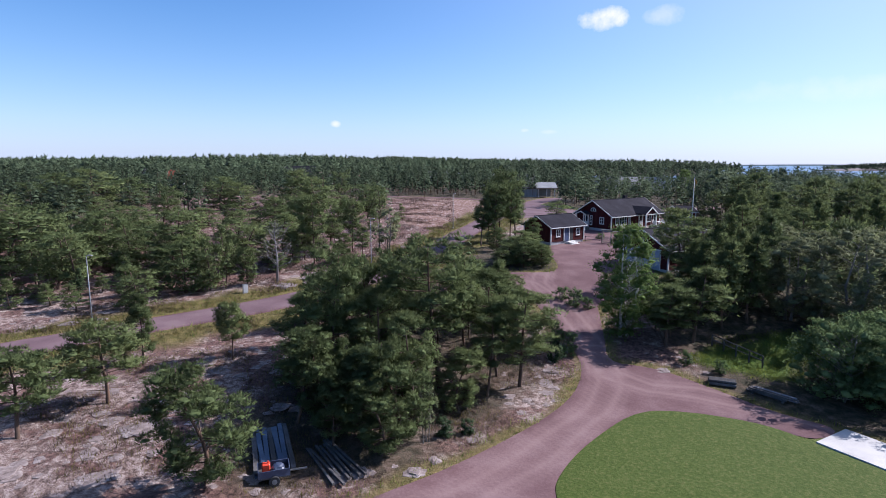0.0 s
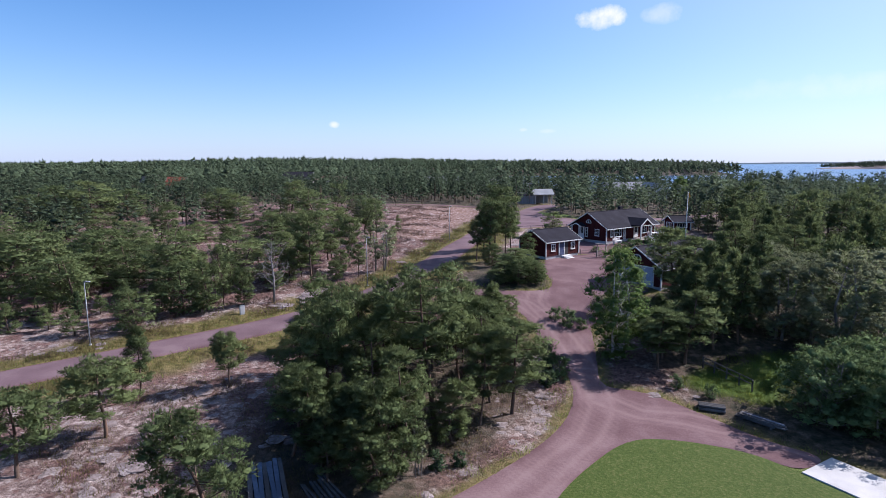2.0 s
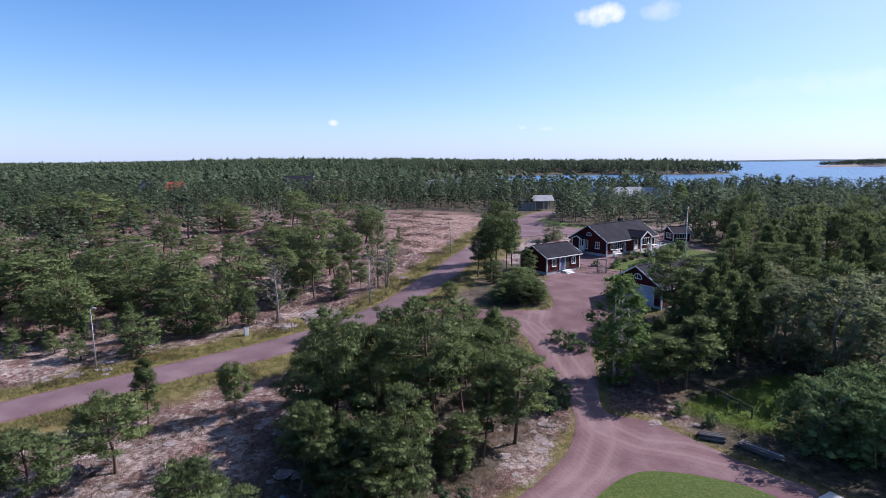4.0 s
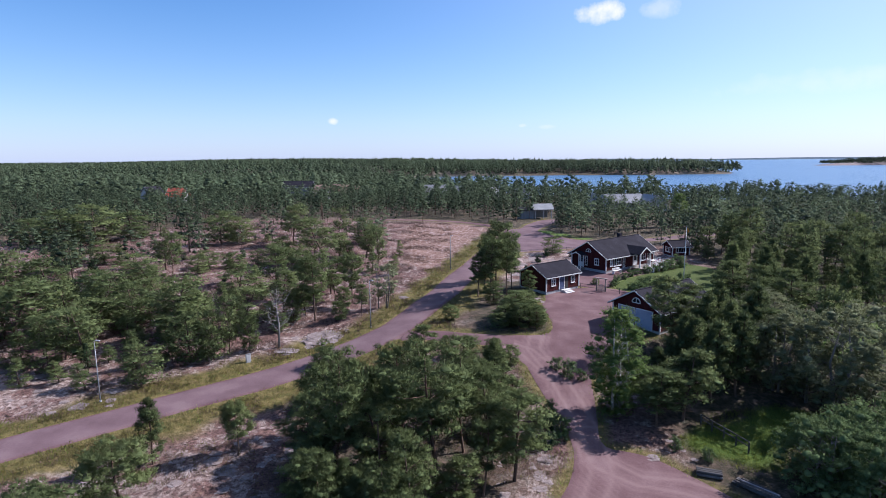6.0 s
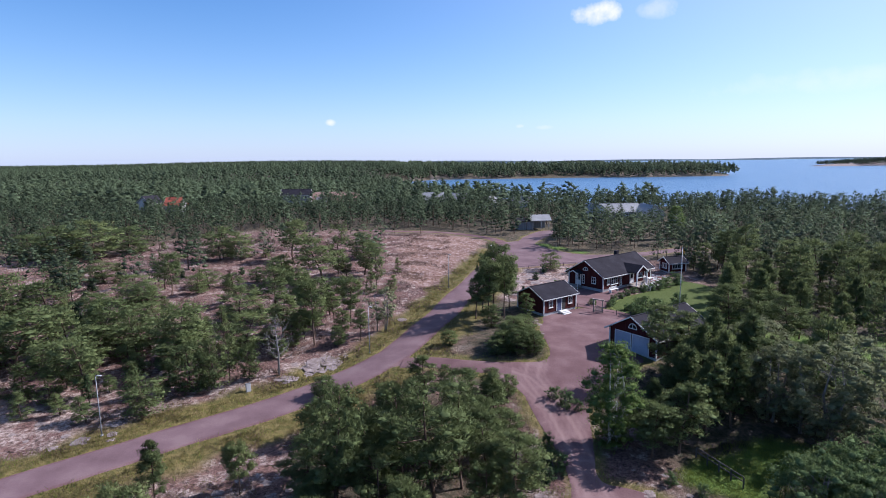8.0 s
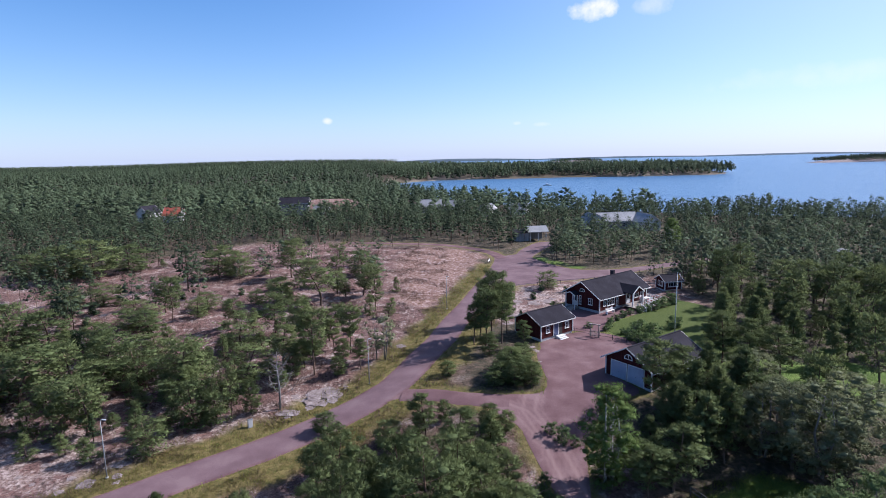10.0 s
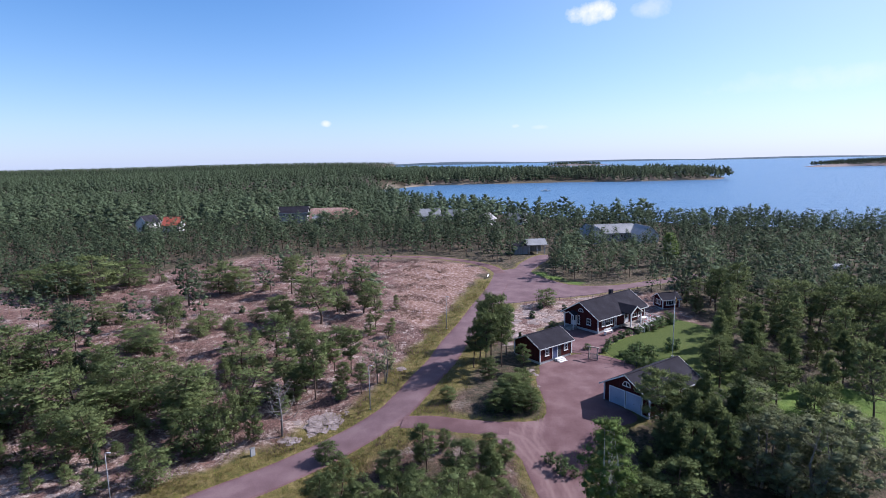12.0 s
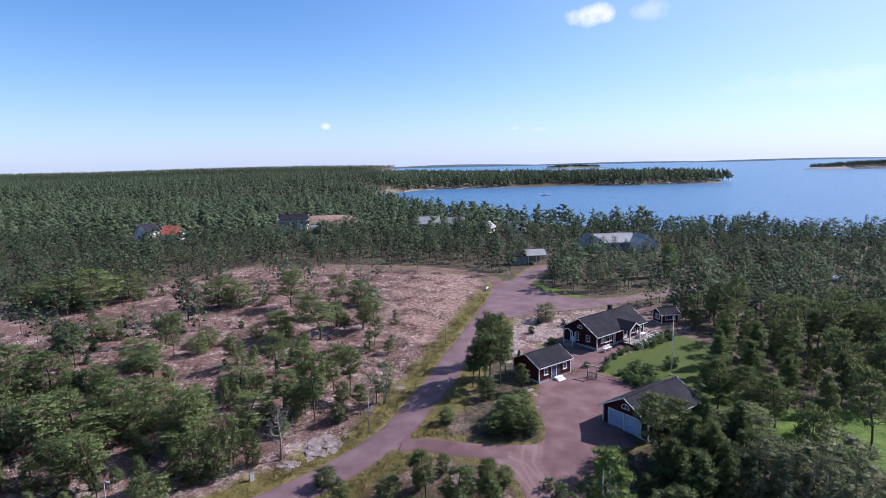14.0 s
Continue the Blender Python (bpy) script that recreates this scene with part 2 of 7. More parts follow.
M_GREYWALL = surface("grey_boards", [(0.194, 0.202, 0.211), (0.246, 0.255, 0.264), (0.299, 0.308, 0.317)], 0.5, 6.0, 0.8, 0.2, stretch=(8, 8, 0.5))
# white paint with the blue of open shade mixed into its colour
M_SHADEDOOR = surface("white_door_blue_shade", [(0.255, 0.289, 0.374), (0.306, 0.340, 0.425), (0.357, 0.391, 0.476)], 0.6, 7.0, 0.5, 0.1)
M_NAVY = surface("dark_blue_paint", [(0.03, 0.045, 0.10), (0.04, 0.06, 0.13), (0.06, 0.08, 0.16)], 0.8, 7.0, 0.5, 0.1)
M_DECK = surface("weathered_deck", [(0.167, 0.141, 0.123), (0.238, 0.207, 0.180), (0.299, 0.264, 0.238)], 0.8, 8.0, 0.85, 0.3)
M_DARKWOOD = surface("dark_weathered_timber", [(0.035, 0.032, 0.032), (0.06, 0.056, 0.056), (0.11, 0.105, 0.105)], 0.8, 8.0, 0.8, 0.3)
M_GREYWOOD = surface("silver_grey_planks", [(0.16, 0.17, 0.19), (0.24, 0.25, 0.28), (0.36, 0.38, 0.41)], 0.8, 8.0, 0.7, 0.3, obj=0.25)
M_STEEL = surface("galvanised_steel", [(0.15, 0.16, 0.17), (0.20, 0.21, 0.22), (0.25, 0.26, 0.27)], 1.0, 9.0, 0.5, 0.05, metal=0.5)
M_GREYPLASTIC = surface("grey_plastic", [(0.30, 0.31, 0.32), (0.36, 0.37, 0.38), (0.4, 0.41, 0.42)], 1.0, 9.0, 0.5, 0.05)
M_TERRA = surface("red_tile_roof", [(0.34, 0.075, 0.045), (0.44, 0.10, 0.06), (0.52, 0.14, 0.085)], 0.6, 6.0, 0.8, 0.3)
M_REDPLASTIC = surface("red_plastic", [(0.55, 0.05, 0.025), (0.65, 0.065, 0.03), (0.7, 0.09, 0.05)], 1.0, 9.0, 0.4, 0.05)
M_BLACK = surface("black_rubber", [(0.016, 0.016, 0.017), (0.025, 0.025, 0.026), (0.035, 0.035, 0.036)], 1.0, 9.0, 0.7, 0.1)
M_FLOWER = surface("red_flowers", [(0.30, 0.03, 0.05), (0.45, 0.06, 0.09), (0.55, 0.2, 0.25)], 2.0, 9.0, 0.6, 0.0, island=0.4)
M_PENNANT = surface("yellow_red_cloth", [(0.35, 0.22, 0.03), (0.45, 0.29, 0.05), (0.35, 0.04, 0.03)], 2.0, 9.0, 0.8, 0.1)
# tarpaulin blue; also darkens the plank stack in place of shade
M_TARP_SHADE = surface("tarpaulin_and_plank_shade", [(0.03, 0.04, 0.075), (0.042, 0.055, 0.095), (0.085, 0.105, 0.16)], 1.2, 6.0, 0.35, 0.4)
M_CAR = surface("white_car_paint", [(0.72, 0.72, 0.73), (0.76, 0.76, 0.77), (0.8, 0.8, 0.8)], 1.0, 9.0, 0.25, 0.0)

M_GLASS = bpy.data.materials.new("window_glass")
M_GLASS.use_nodes = True
gb = M_GLASS.node_tree.nodes["Principled BSDF"]
gb.inputs["Base Color"].default_value, gb.inputs["Roughness"].default_value = (0.018, 0.022, 0.028, 1), 0.06

M_WATER = bpy.data.materials.new("sea_water")
M_WATER.use_nodes = True
t = M_WATER.node_tree
wb = t.nodes["Principled BSDF"]
wb.inputs["Base Color"].default_value, wb.inputs["Roughness"].default_value, wb.inputs["IOR"].default_value = (0.057, 0.14, 0.255, 1), 0.28, 1.33
wb.inputs["Specular IOR Level"].default_value = 0.4
tc = t.nodes.new("ShaderNodeTexCoord")
wn = []
for s, d in ((0.09, 3.0), (0.55, 3.0)):
    mp = t.nodes.new("ShaderNodeMapping")
    mp.inputs["Scale"].default_value = (0.6, 1.2, 1.0)
    t.links.new(tc.outputs["Object"], mp.inputs["Vector"])
    n = t.nodes.new("ShaderNodeTexNoise")
    n.inputs["Scale"].default_value, n.inputs["Detail"].default_value = s, d
    t.links.new(mp.outputs["Vector"], n.inputs["Vector"])
    wn.append(n)
wa = t.nodes.new("ShaderNodeMath")
t.links.new(wn[0].outputs["Fac"], wa.inputs[0])
t.links.new(wn[1].outputs["Fac"], wa.inputs[1])
wbp = t.nodes.new("ShaderNodeBump")
wbp.inputs["Strength"].default_value, wbp.inputs["Distance"].default_value = 1.0, 0.9
t.links.new(wa.outputs[0], wbp.inputs["Height"])
t.links.new(wbp.outputs["Normal"], wb.inputs["Normal"])


# ---- plan ----
def smooth(a, b, x):
    t = np.clip((x - a) / (b - a), 0, 1)
    return t * t * (3 - 2 * t)


SEA = -3.8
COAST = [(-5200, -3000), (5200, -3000), (5200, 60), (1500, 130), (600, 170), (300, 205), (200, 225), (130, 255), (80, 290), (40, 335),
         (5, 400), (-50, 540), (-92, 690), (-70, 760), (-20, 838), (100, 863), (190, 880), (286, 842), (400, 859), (474, 908),
         (459, 943), (340, 986), (170, 1046), (10, 1140), (-170, 1500), (-260, 2500), (-330, 4300), (-340, 4950), (-5200, 4950)]
MAIN_ROAD = [(-75, 6.5), (-52, 27.4), (-35.4, 42.2), (-31, 45.8), (-25.5, 50.4), (-19.5, 54.9), (-13.9, 59.4), (-9.6, 63.3), (-6.4, 67.3), (-4.5, 71.6), (-2.6, 77.0),
             (-0.4, 82.6), (2.0, 91.6), (4.8, 100.4), (8.0, 112.3), (11.7, 125), (13.5, 132)]
NORTH_TRACK = [(15.2, 144), (13.4, 152), (8.5, 160), (1.5, 166.4), (-6, 170), (-30, 176)]
SIDE_DRIVE = [(-5.2, 64.6), (-1.2, 63.9), (2.0, 62.7), (7.5, 61.8)]
APRON = [(7.6, 114.0), (14.3, 114.3), (22, 117.1), (32.1, 119.8), (44.1, 126), (62, 134), (80, 140), (80, 144), (61, 138.5), (45.7, 130.6), (38.1, 128), (30.1, 129.3), (25.8, 136.2),
         (22.8, 144.7), (27.1, 153.6), (35, 169), (29, 171), (21.5, 156), (19.5, 149), (13.6, 147), (12.6, 139.2), (8.9, 123)]
YARD = [(5.5, 63.4), (12, 63), (12.9, 67.6), (12.6, 75), (14.0, 77.8), (13.9, 80.2), (20, 84.8), (24.9, 84), (28.8, 79.2), (26.3, 76.5),
        (20.4, 68.4), (24.2, 62.8), (18.5, 61.5), (16.3, 57.5), (14.6, 54.2), (8.9, 54.2), (8.1, 57.5), (5.2, 60.0)]
COURT = [(20.0, 84.82), (24.9, 84.03), (26.2, 87.6), (32.3, 93.4), (38.5, 96.6), (38.5, 103), (26.6, 93.9), (22.2, 100.5), (17.5, 96.5), (18.2, 88)]
FRONT_DRIVE = [(-14, 6), (-9, 20), (-4, 25.4), (-0.8, 27.9), (2.3, 30.9), (5.8, 34.5), (8.4, 38), (9.8, 41.1), (10.4, 43.8), (10.2, 47.5), (9.0, 52.5), (7.9, 58.5), (15.0, 59), (14.2, 53),
               (13.4, 48), (12.5, 43.9), (15.2, 43.2), (17, 42.1), (19.7, 38.7), (20.5, 37.3), (21.8, 35.5), (24.2, 33.55), (21.36, 31.95), (19.6, 34.3), (17, 35.5),
               (15.2, 36.0), (13.2, 36.1), (11.4, 35.2), (8.9, 32.6), (7.4, 30.8), (6.3, 29.2), (5.3, 27.4), (5.1, 26.1), (5, 20), (3, 6)]
FRONT_LAWN = [(3.04, 6), (5.04, 20), (5.14, 26.1), (5.34, 27.4), (6.34, 29.2), (7.44, 30.8), (8.94, 32.57), (11.42, 35.16), (13.2, 36.06), (15.2, 35.96), (17, 35.46), (19.57, 34.26), (21.3, 31.9), (26.9, 22.15), (38, 4)]
SLAB = [(21.4, 31.9), (24.3, 33.6), (30.4, 23.4), (27.5, 21.7)]
HOUSE_LAWN = [(25.2, 84.1), (26.5, 87.4), (32.6, 93.2), (37.3, 95.3), (43.5, 101), (47, 97), (44, 88), (42.5, 80), (41, 70), (36.8, 68.5), (34, 71.5), (29.4, 79.2)]
CLEARING = [(-13, 150), (-4, 165), (9, 156), (11.5, 147), (6.1, 126), (-2.4, 97), (-8.5, 106)]
MEADOW = [(19.5, 44.5), (24, 48), (31, 49.5), (35, 47), (28, 42.5), (23.5, 41)]
BACK_GARDEN = [(36, 70), (46, 72), (58, 66), (57, 57), (44, 56), (37, 62)]


def seg_dist(px, py, line, closed=False):
    """Distance of points from a polyline."""
    pts = list(line) + ([line[0]] if closed else [])
    best = np.full(np.shape(px), 1e9)
    for (x0, y0), (x1, y1) in zip(pts, pts[1:]):
        dx, dy = x1 - x0, y1 - y0
        k = np.clip(((px - x0) * dx + (py - y0) * dy) / (dx * dx + dy * dy), 0, 1)
        best = np.minimum(best, np.hypot(px - x0 - k * dx, py - y0 - k * dy))
    return best


def inside(px, py, poly):
    hit = np.zeros(np.shape(px), bool)
    for (x0, y0), (x1, y1) in zip(poly, list(poly[1:]) + [poly[0]]):
        cross = (y0 > py) != (y1 > py)
        hit ^= cross & (px < (x1 - x0) * (py - y0) / ((y1 - y0) if y1 != y0 else 1e-9) + x0)
    return hit


def area_dist(px, py, poly):
    """Signed: negative inside."""
    d = seg_dist(px, py, poly, True)
    return np.where(inside(px, py, poly), -d, d)


def paved_dist(px, py):
    """Distance from the nearest road, drive or yard; negative inside it."""
    d = seg_dist(px, py, MAIN_ROAD) - 2.4
    d = np.minimum(d, seg_dist(px, py, NORTH_TRACK) - 1.7)
    d = np.minimum(d, seg_dist(px, py, SIDE_DRIVE) - 1.5)
    for poly in (APRON, YARD, COURT, FRONT_DRIVE, SLAB):
        d = np.minimum(d, area_dist(px, py, poly))
    return d


def lawn_dist(px, py):
    return np.minimum(area_dist(px, py, FRONT_LAWN), area_dist(px, py, HOUSE_LAWN))


def coast_dist(px, py):
    """Positive on land."""
    return -area_dist(px, py, COAST)


def bank(x, y):
    """The smooth lie of the land, without small relief."""
    x, y = np.asarray(x, float), np.asarray(y, float)
    left = np.zeros_like(y)
    right = np.zeros_like(y)
    for o in (-3, -1.5, 0, 1.5, 3):
        left += np.interp(y + o, (22, 33, 52, 62, 83, 110, 154, 253), (-.55, -.33, .11, .66, 2.0, 3.3, 4.2, 4.4)) / 5
        right += np.interp(y + o, (22, 40, 50, 64, 94, 154, 253), (-1.65, -1.65, -.33, 2.64, 3.2, 4.2, 4.4)) / 5
    s = smooth(-22, 5.5, x)
    return left + (right - left) * s


def land(x, y, cd=None):
    x, y = np.asarray(x, float), np.asarray(y, float)
    cd = coast_dist(x, y) if cd is None else cd
    z = bank(x, y)
    west = 1 - 0.9 * smooth(0.30, 0.68, -x / np.maximum(y, 50))
    z = z + smooth(420, 700, y) * smooth(6, 90, cd) * (6.0 - 2.5 * smooth(-80, 40, x)) * west
    z = z + 5.5 * smooth(1.5, 0.5, np.hypot((x + 58) / 18, (y - 290) / 14))          # a bare rise among the far woods
    z = z + smooth(900, 4200, y) * smooth(0, 600, cd) * 9 * west
    return (SEA - 4) + (z - SEA + 4) * smooth(-14, 26, cd)


def rough(x, y):
    """Small relief of rock and heath."""
    return (0.22 * np.sin(x * 0.31 + 1.3 * np.sin(y * 0.17)) * np.sin(y * 0.37 + 0.9 * np.sin(x * 0.23 + 1))
            + 0.11 * np.sin(x * 0.83 + 2.1 * np.sin(y * 0.41)) * np.sin(y * 0.91 + x * 0.2) + 0.05 * np.sin(x * 2.1 + np.sin(y * 1.3)) * np.sin(y * 1.9))


def ground_z(x, y):
    """The height of the ground's surface at a place."""
    x, y = np.asarray(x, float), np.asarray(y, float)
    off = np.minimum(paved_dist(x, y), lawn_dist(x, y))
    return land(x, y) + rough(x, y) * smooth(0.4, 5, off) - 0.01 - 0.10 * smooth(-0.1, -0.8, off)


def at_ground(x, y):
    return float(ground_z(np.array([x]), np.array([y]))[0])


# ---- mesh helpers ----
def mesh_object(name, verts, faces, material, parent=None, shade=False):
    """A mesh from numpy arrays; faces all with the same number of corners."""
    verts, faces = np.asarray(verts, np.float32), np.asarray(faces, np.int32)
    me = bpy.data.meshes.new(name)
    me.vertices.add(len(verts))
    me.vertices.foreach_set("co", verts.ravel())
    n, k = faces.shape
    me.loops.add(n * k)
    me.loops.foreach_set("vertex_index", faces.ravel())
    me.polygons.add(n)
    me.polygons.foreach_set("loop_start", np.arange(0, n * k, k, dtype=np.int32))
    me.polygons.foreach_set("loop_total", np.full(n, k, np.int32))
    if shade:
        me.polygons.foreach_set("use_smooth", np.ones(n, bool))
    me.update(calc_edges=True)
    me.materials.append(material)
    ob = new(name, me)
    ob.parent = parent
    return ob


def attribute(ob, name, values):
    a = ob.data.attributes.new(name, "FLOAT", "POINT")
    a.data.foreach_set("value", np.asarray(values, np.float32))


def part(name, bm, material, parent=None, label="", shade=False):
    me = bpy.data.meshes.new(name)
    bm.normal_update()
    if shade:
        for f in bm.faces:
            f.smooth = True
    bm.to_mesh(me)
    bm.free()
    me.materials.append(material)
    ob = new(name, me)
    ob.parent = parent
    if label:
        ob["label"] = label
    return ob


def empty(name, m, label, category, group="", kind=""):
    ob = new(name)
    ob.empty_display_size = 0.2
    ob.matrix_basis = m
    return tagged(ob, label, category, group, kind)


def add_box(bm, x0, x1, y0, y1, z0, z1, bevel=0.0, m=None):
    r = bmesh.ops.create_cube(bm, size=1.0)
    vs = r["verts"]
    bmesh.ops.scale(bm, vec=(x1 - x0, y1 - y0, z1 - z0), verts=vs)
    bmesh.ops.translate(bm, vec=((x0 + x1) / 2, (y0 + y1) / 2, (z0 + z1) / 2), verts=vs)
    if bevel:
        es = list({e for v in vs for e in v.link_edges})
        vs = list({v for f in bmesh.ops.bevel(bm, geom=es, offset=bevel, segments=1, affect="EDGES")["faces"] for v in f.verts} | {v for v in vs if v.is_valid})
    if m is not None:
        bmesh.ops.transform(bm, matrix=m, verts=[v for v in vs if v.is_valid])
    return bm


def box(x0, x1, y0, y1, z0, z1, bevel=0.0, m=None):
    return add_box(bmesh.new(), x0, x1, y0, y1, z0, z1, bevel, m)


def add_prism(bm, outline, thick, m):
    """An outline in the local x-z plane, thick metres deep along local y, placed by m."""
    a = [bm.verts.new(m @ Vector((x, 0, z))) for x, z in outline]
    b = [bm.verts.new(m @ Vector((x, thick, z))) for x, z in outline]
    bm.faces.new(a)
    bm.faces.new(list(reversed(b)))
    n = len(a)
    for i in range(n):
        bm.faces.new((a[(i + 1) % n], a[i], b[i], b[(i + 1) % n]))
    return bm


def add_tube(bm, points, radii, sides=7, cap=True):
    """A tapered tube along points."""
    rings = []
    n = len(points)
    for i, p in enumerate(points):
        a = Vector(points[max(0, i - 1)])
        b = Vector(points[min(n - 1, i + 1)])
        d = (b - a).normalized()
        s = d.cross(Vector((0.31, 0.95, 0.12))).normalized()
        u = s.cross(d)
        rings.append([bm.verts.new(Vector(p) + (s * math.cos(2 * math.pi * k / sides) + u * math.sin(2 * math.pi * k / sides)) * radii[i]) for k in range(sides)])
    for r0, r1 in zip(rings, rings[1:]):
        for k in range(sides):
            bm.faces.new((r0[k], r0[(k + 1) % sides], r1[(k + 1) % sides], r1[k]))
    if cap:
        bm.faces.new(rings[-1])
        bm.faces.new(list(reversed(rings[0])))
    return bm


def on_ground(x, y, turn=0.0, lift=0.0, sx=1.0, sz=1.0):
    return Matrix.Translation((x, y, at_ground(x, y) + lift)) @ Matrix.Rotation(turn, 4, "Z") @ Matrix.Diagonal((sx, sx, sz, 1))


# ---- ground, water, roads ----
def grown(start, step, rate, end):
    out, x = [], start
    while x < end:
        out.append(x)
        step *= rate
        x += step
    return out + [end]


xs = np.array([-v for v in reversed(grown(78.6, 0.6, 1.13, 5100))] + list(np.arange(-78, 84, 0.6)) + grown(84.6, 0.6, 1.13, 5100))
ys = np.array([-v for v in reversed(grown(-8, 1.0, 1.3, 2900))] + list(np.arange(9, 112, 0.55)) + list(np.arange(112, 190, 1.2)) + grown(191, 1.3, 1.07, 4940))
GX, GY = np.meshgrid(xs, ys)
px, py = GX.ravel(), GY.ravel()
near = (np.abs(px) < 110) & (py > -20) & (py < 200)
paved = np.full(px.shape, 50.0)
lawns = np.full(px.shape, 50.0)
paved[near], lawns[near] = paved_dist(px[near], py[near]), lawn_dist(px[near], py[near])
cd = coast_dist(px, py)
off = np.minimum(paved, lawns)
pz = land(px, py, cd) + rough(px, py) * smooth(0.4, 5, off) * smooth(400, 150, np.hypot(px, py)) - 0.01 - 0.10 * smooth(-0.1, -0.8, off)
nx, ny = len(xs), len(ys)
i0 = (np.arange(ny - 1)[:, None] * nx + np.arange(nx - 1)[None, :]).ravel()
quads = np.stack([i0, i0 + 1, i0 + nx + 1, i0 + nx], 1)


def heath(px, py):
    """1 on the open rocky heath, 0 in closed forest."""
    edge = np.interp(px, (-110, -92, -82, -76, -60, -33, -15, -4), (135, 132, 139, 156, 178, 176, 166, 166))
    h = smooth(8, -8, py - edge) * smooth(6, -4, px)
    knoll = smooth(7, 10, px) * smooth(50, 44, px) * smooth(88, 92, py) * smooth(124, 118, py)
    return np.maximum(np.maximum(h * smooth(-125, -100, px), smooth(22, 16, px) * smooth(62, 50, py)), knoll)


M_GROUND = bpy.data.materials.new("heath_and_rock")
M_GROUND.use_nodes = True
gt = M_GROUND.node_tree
gbs = gt.nodes["Principled BSDF"]
gbs.inputs["Roughness"].default_value, gbs.inputs["Specular IOR Level"].default_value = 0.92, 0.25
gco = gt.nodes.new("ShaderNodeTexCoord").outputs["Object"]


def gnoise(scale, detail=5.0, roughness=0.6):
    n = gt.nodes.new("ShaderNodeTexNoise")
    n.inputs["Scale"].default_value, n.inputs["Detail"].default_value, n.inputs["Roughness"].default_value = scale, detail, roughness
    gt.links.new(gco, n.inputs["Vector"])
    return n.outputs["Fac"]


def gramp(fac, stops):
    r = gt.nodes.new("ShaderNodeValToRGB")
    for i, (p, c) in enumerate(stops):
        e = r.color_ramp.elements[i] if i < 2 else r.color_ramp.elements.new(p)
        e.position, e.color = p, (*c, 1) if len(c) == 3 else c
    gt.links.new(fac, r.inputs["Fac"])
    return r.outputs["Color"]


def gmix(fac, a, b):
    m = gt.nodes.new("ShaderNodeMix")
    m.data_type = "RGBA"
    gt.links.new(fac, m.inputs["Factor"])
    gt.links.new(a, m.inputs["A"])
    gt.links.new(b, m.inputs["B"])
    return m.outputs["Result"]


def gmath(op, a, b):
    m = gt.nodes.new("ShaderNodeMath")
    m.operation = op
    for i, v in enumerate((a, b)):
        if isinstance(v, float):
            m.inputs[i].default_value = v
        else:
            gt.links.new(v, m.inputs[i])
    m.use_clamp = True
    return m.outputs[0]


def gattr(name):
    a = gt.nodes.new("ShaderNodeAttribute")
    a.attribute_name = name
    return a.outputs["Fac"]


rock_c = gramp(gnoise(1.9, 9, 0.8), [(0.38, (0.061, 0.042, 0.037)), (0.45, (0.144, 0.100, 0.084)), (0.51, (0.253, 0.185, 0.161)), (0.60, (0.419, 0.349, 0.316))])
heather_c = gramp(gnoise(2.8, 9, 0.8), [(0.38, (0.026, 0.020, 0.011)), (0.45, (0.098, 0.054, 0.047)), (0.53, (0.162, 0.092, 0.079)), (0.63, (0.244, 0.158, 0.118))])
litter_c = gramp(gnoise(1.3, 7, 0.7), [(0.36, (0.020, 0.023, 0.010)), (0.46, (0.045, 0.040, 0.022)), (0.55, (0.083, 0.062, 0.040)), (0.66, (0.151, 0.112, 0.086))])
verge_c = gramp(gnoise(1.1, 7, 0.7), [(0.30, (0.054, 0.065, 0.014)), (0.46, (0.119, 0.101, 0.030)), (0.6, (0.170, 0.134, 0.049)), (0.75, (0.224, 0.173, 0.079))])
green_c = gramp(gnoise(0.8, 7, 0.7), [(0.32, (0.046, 0.080, 0.011)), (0.5, (0.083, 0.141, 0.021)), (0.65, (0.116, 0.159, 0.033)), (0.75, (0.166, 0.169, 0.058))])
pink_c = gramp(gnoise(1.4, 8, 0.75), [(0.38, (0.112, 0.065, 0.042)), (0.47, (0.178, 0.104, 0.077)), (0.53, (0.233, 0.146, 0.121)), (0.61, (0.365, 0.286, 0.260))])
sand_c = gramp(gnoise(0.2, 5, 0.6), [(0.3, (0.238, 0.202, 0.151)), (0.7, (0.347, 0.303, 0.246))])
patch = gt.nodes.new("ShaderNodeMapRange")
patch.inputs["From Min"].default_value, patch.inputs["From Max"].default_value = 0.50, 0.56
bare_k = gt.nodes.new("ShaderNodeMath")
bare_k.operation = "MULTIPLY_ADD"
gt.links.new(gattr("bare"), bare_k.inputs[0])
bare_k.inputs[1].default_value = 0.06
gt.links.new(gnoise(0.42, 10, 0.78), bare_k.inputs[2])
gt.links.new(bare_k.outputs[0], patch.inputs["Value"])
col = gmix(patch.outputs["Result"], heather_c, rock_c)
col = gmix(gmath("MULTIPLY", gattr("forest"), 1.0), col, litter_c)
col = gmix(gattr("clear"), col, pink_c)
col = gmix(gattr("verge"), col, verge_c)
col = gmix(gattr("green"), col, green_c)
col = gmix(gattr("sand"), col, sand_c)
gt.links.new(col, gbs.inputs["Base Color"])
gbump = gt.nodes.new("ShaderNodeBump")
gbump.inputs["Strength"].default_value, gbump.inputs["Distance"].default_value = 0.9, 0.25
gt.links.new(gnoise(1.9, 9, 0.8), gbump.inputs["Height"])
gt.links.new(gbump.outputs["Normal"], gbs.inputs["Normal"])

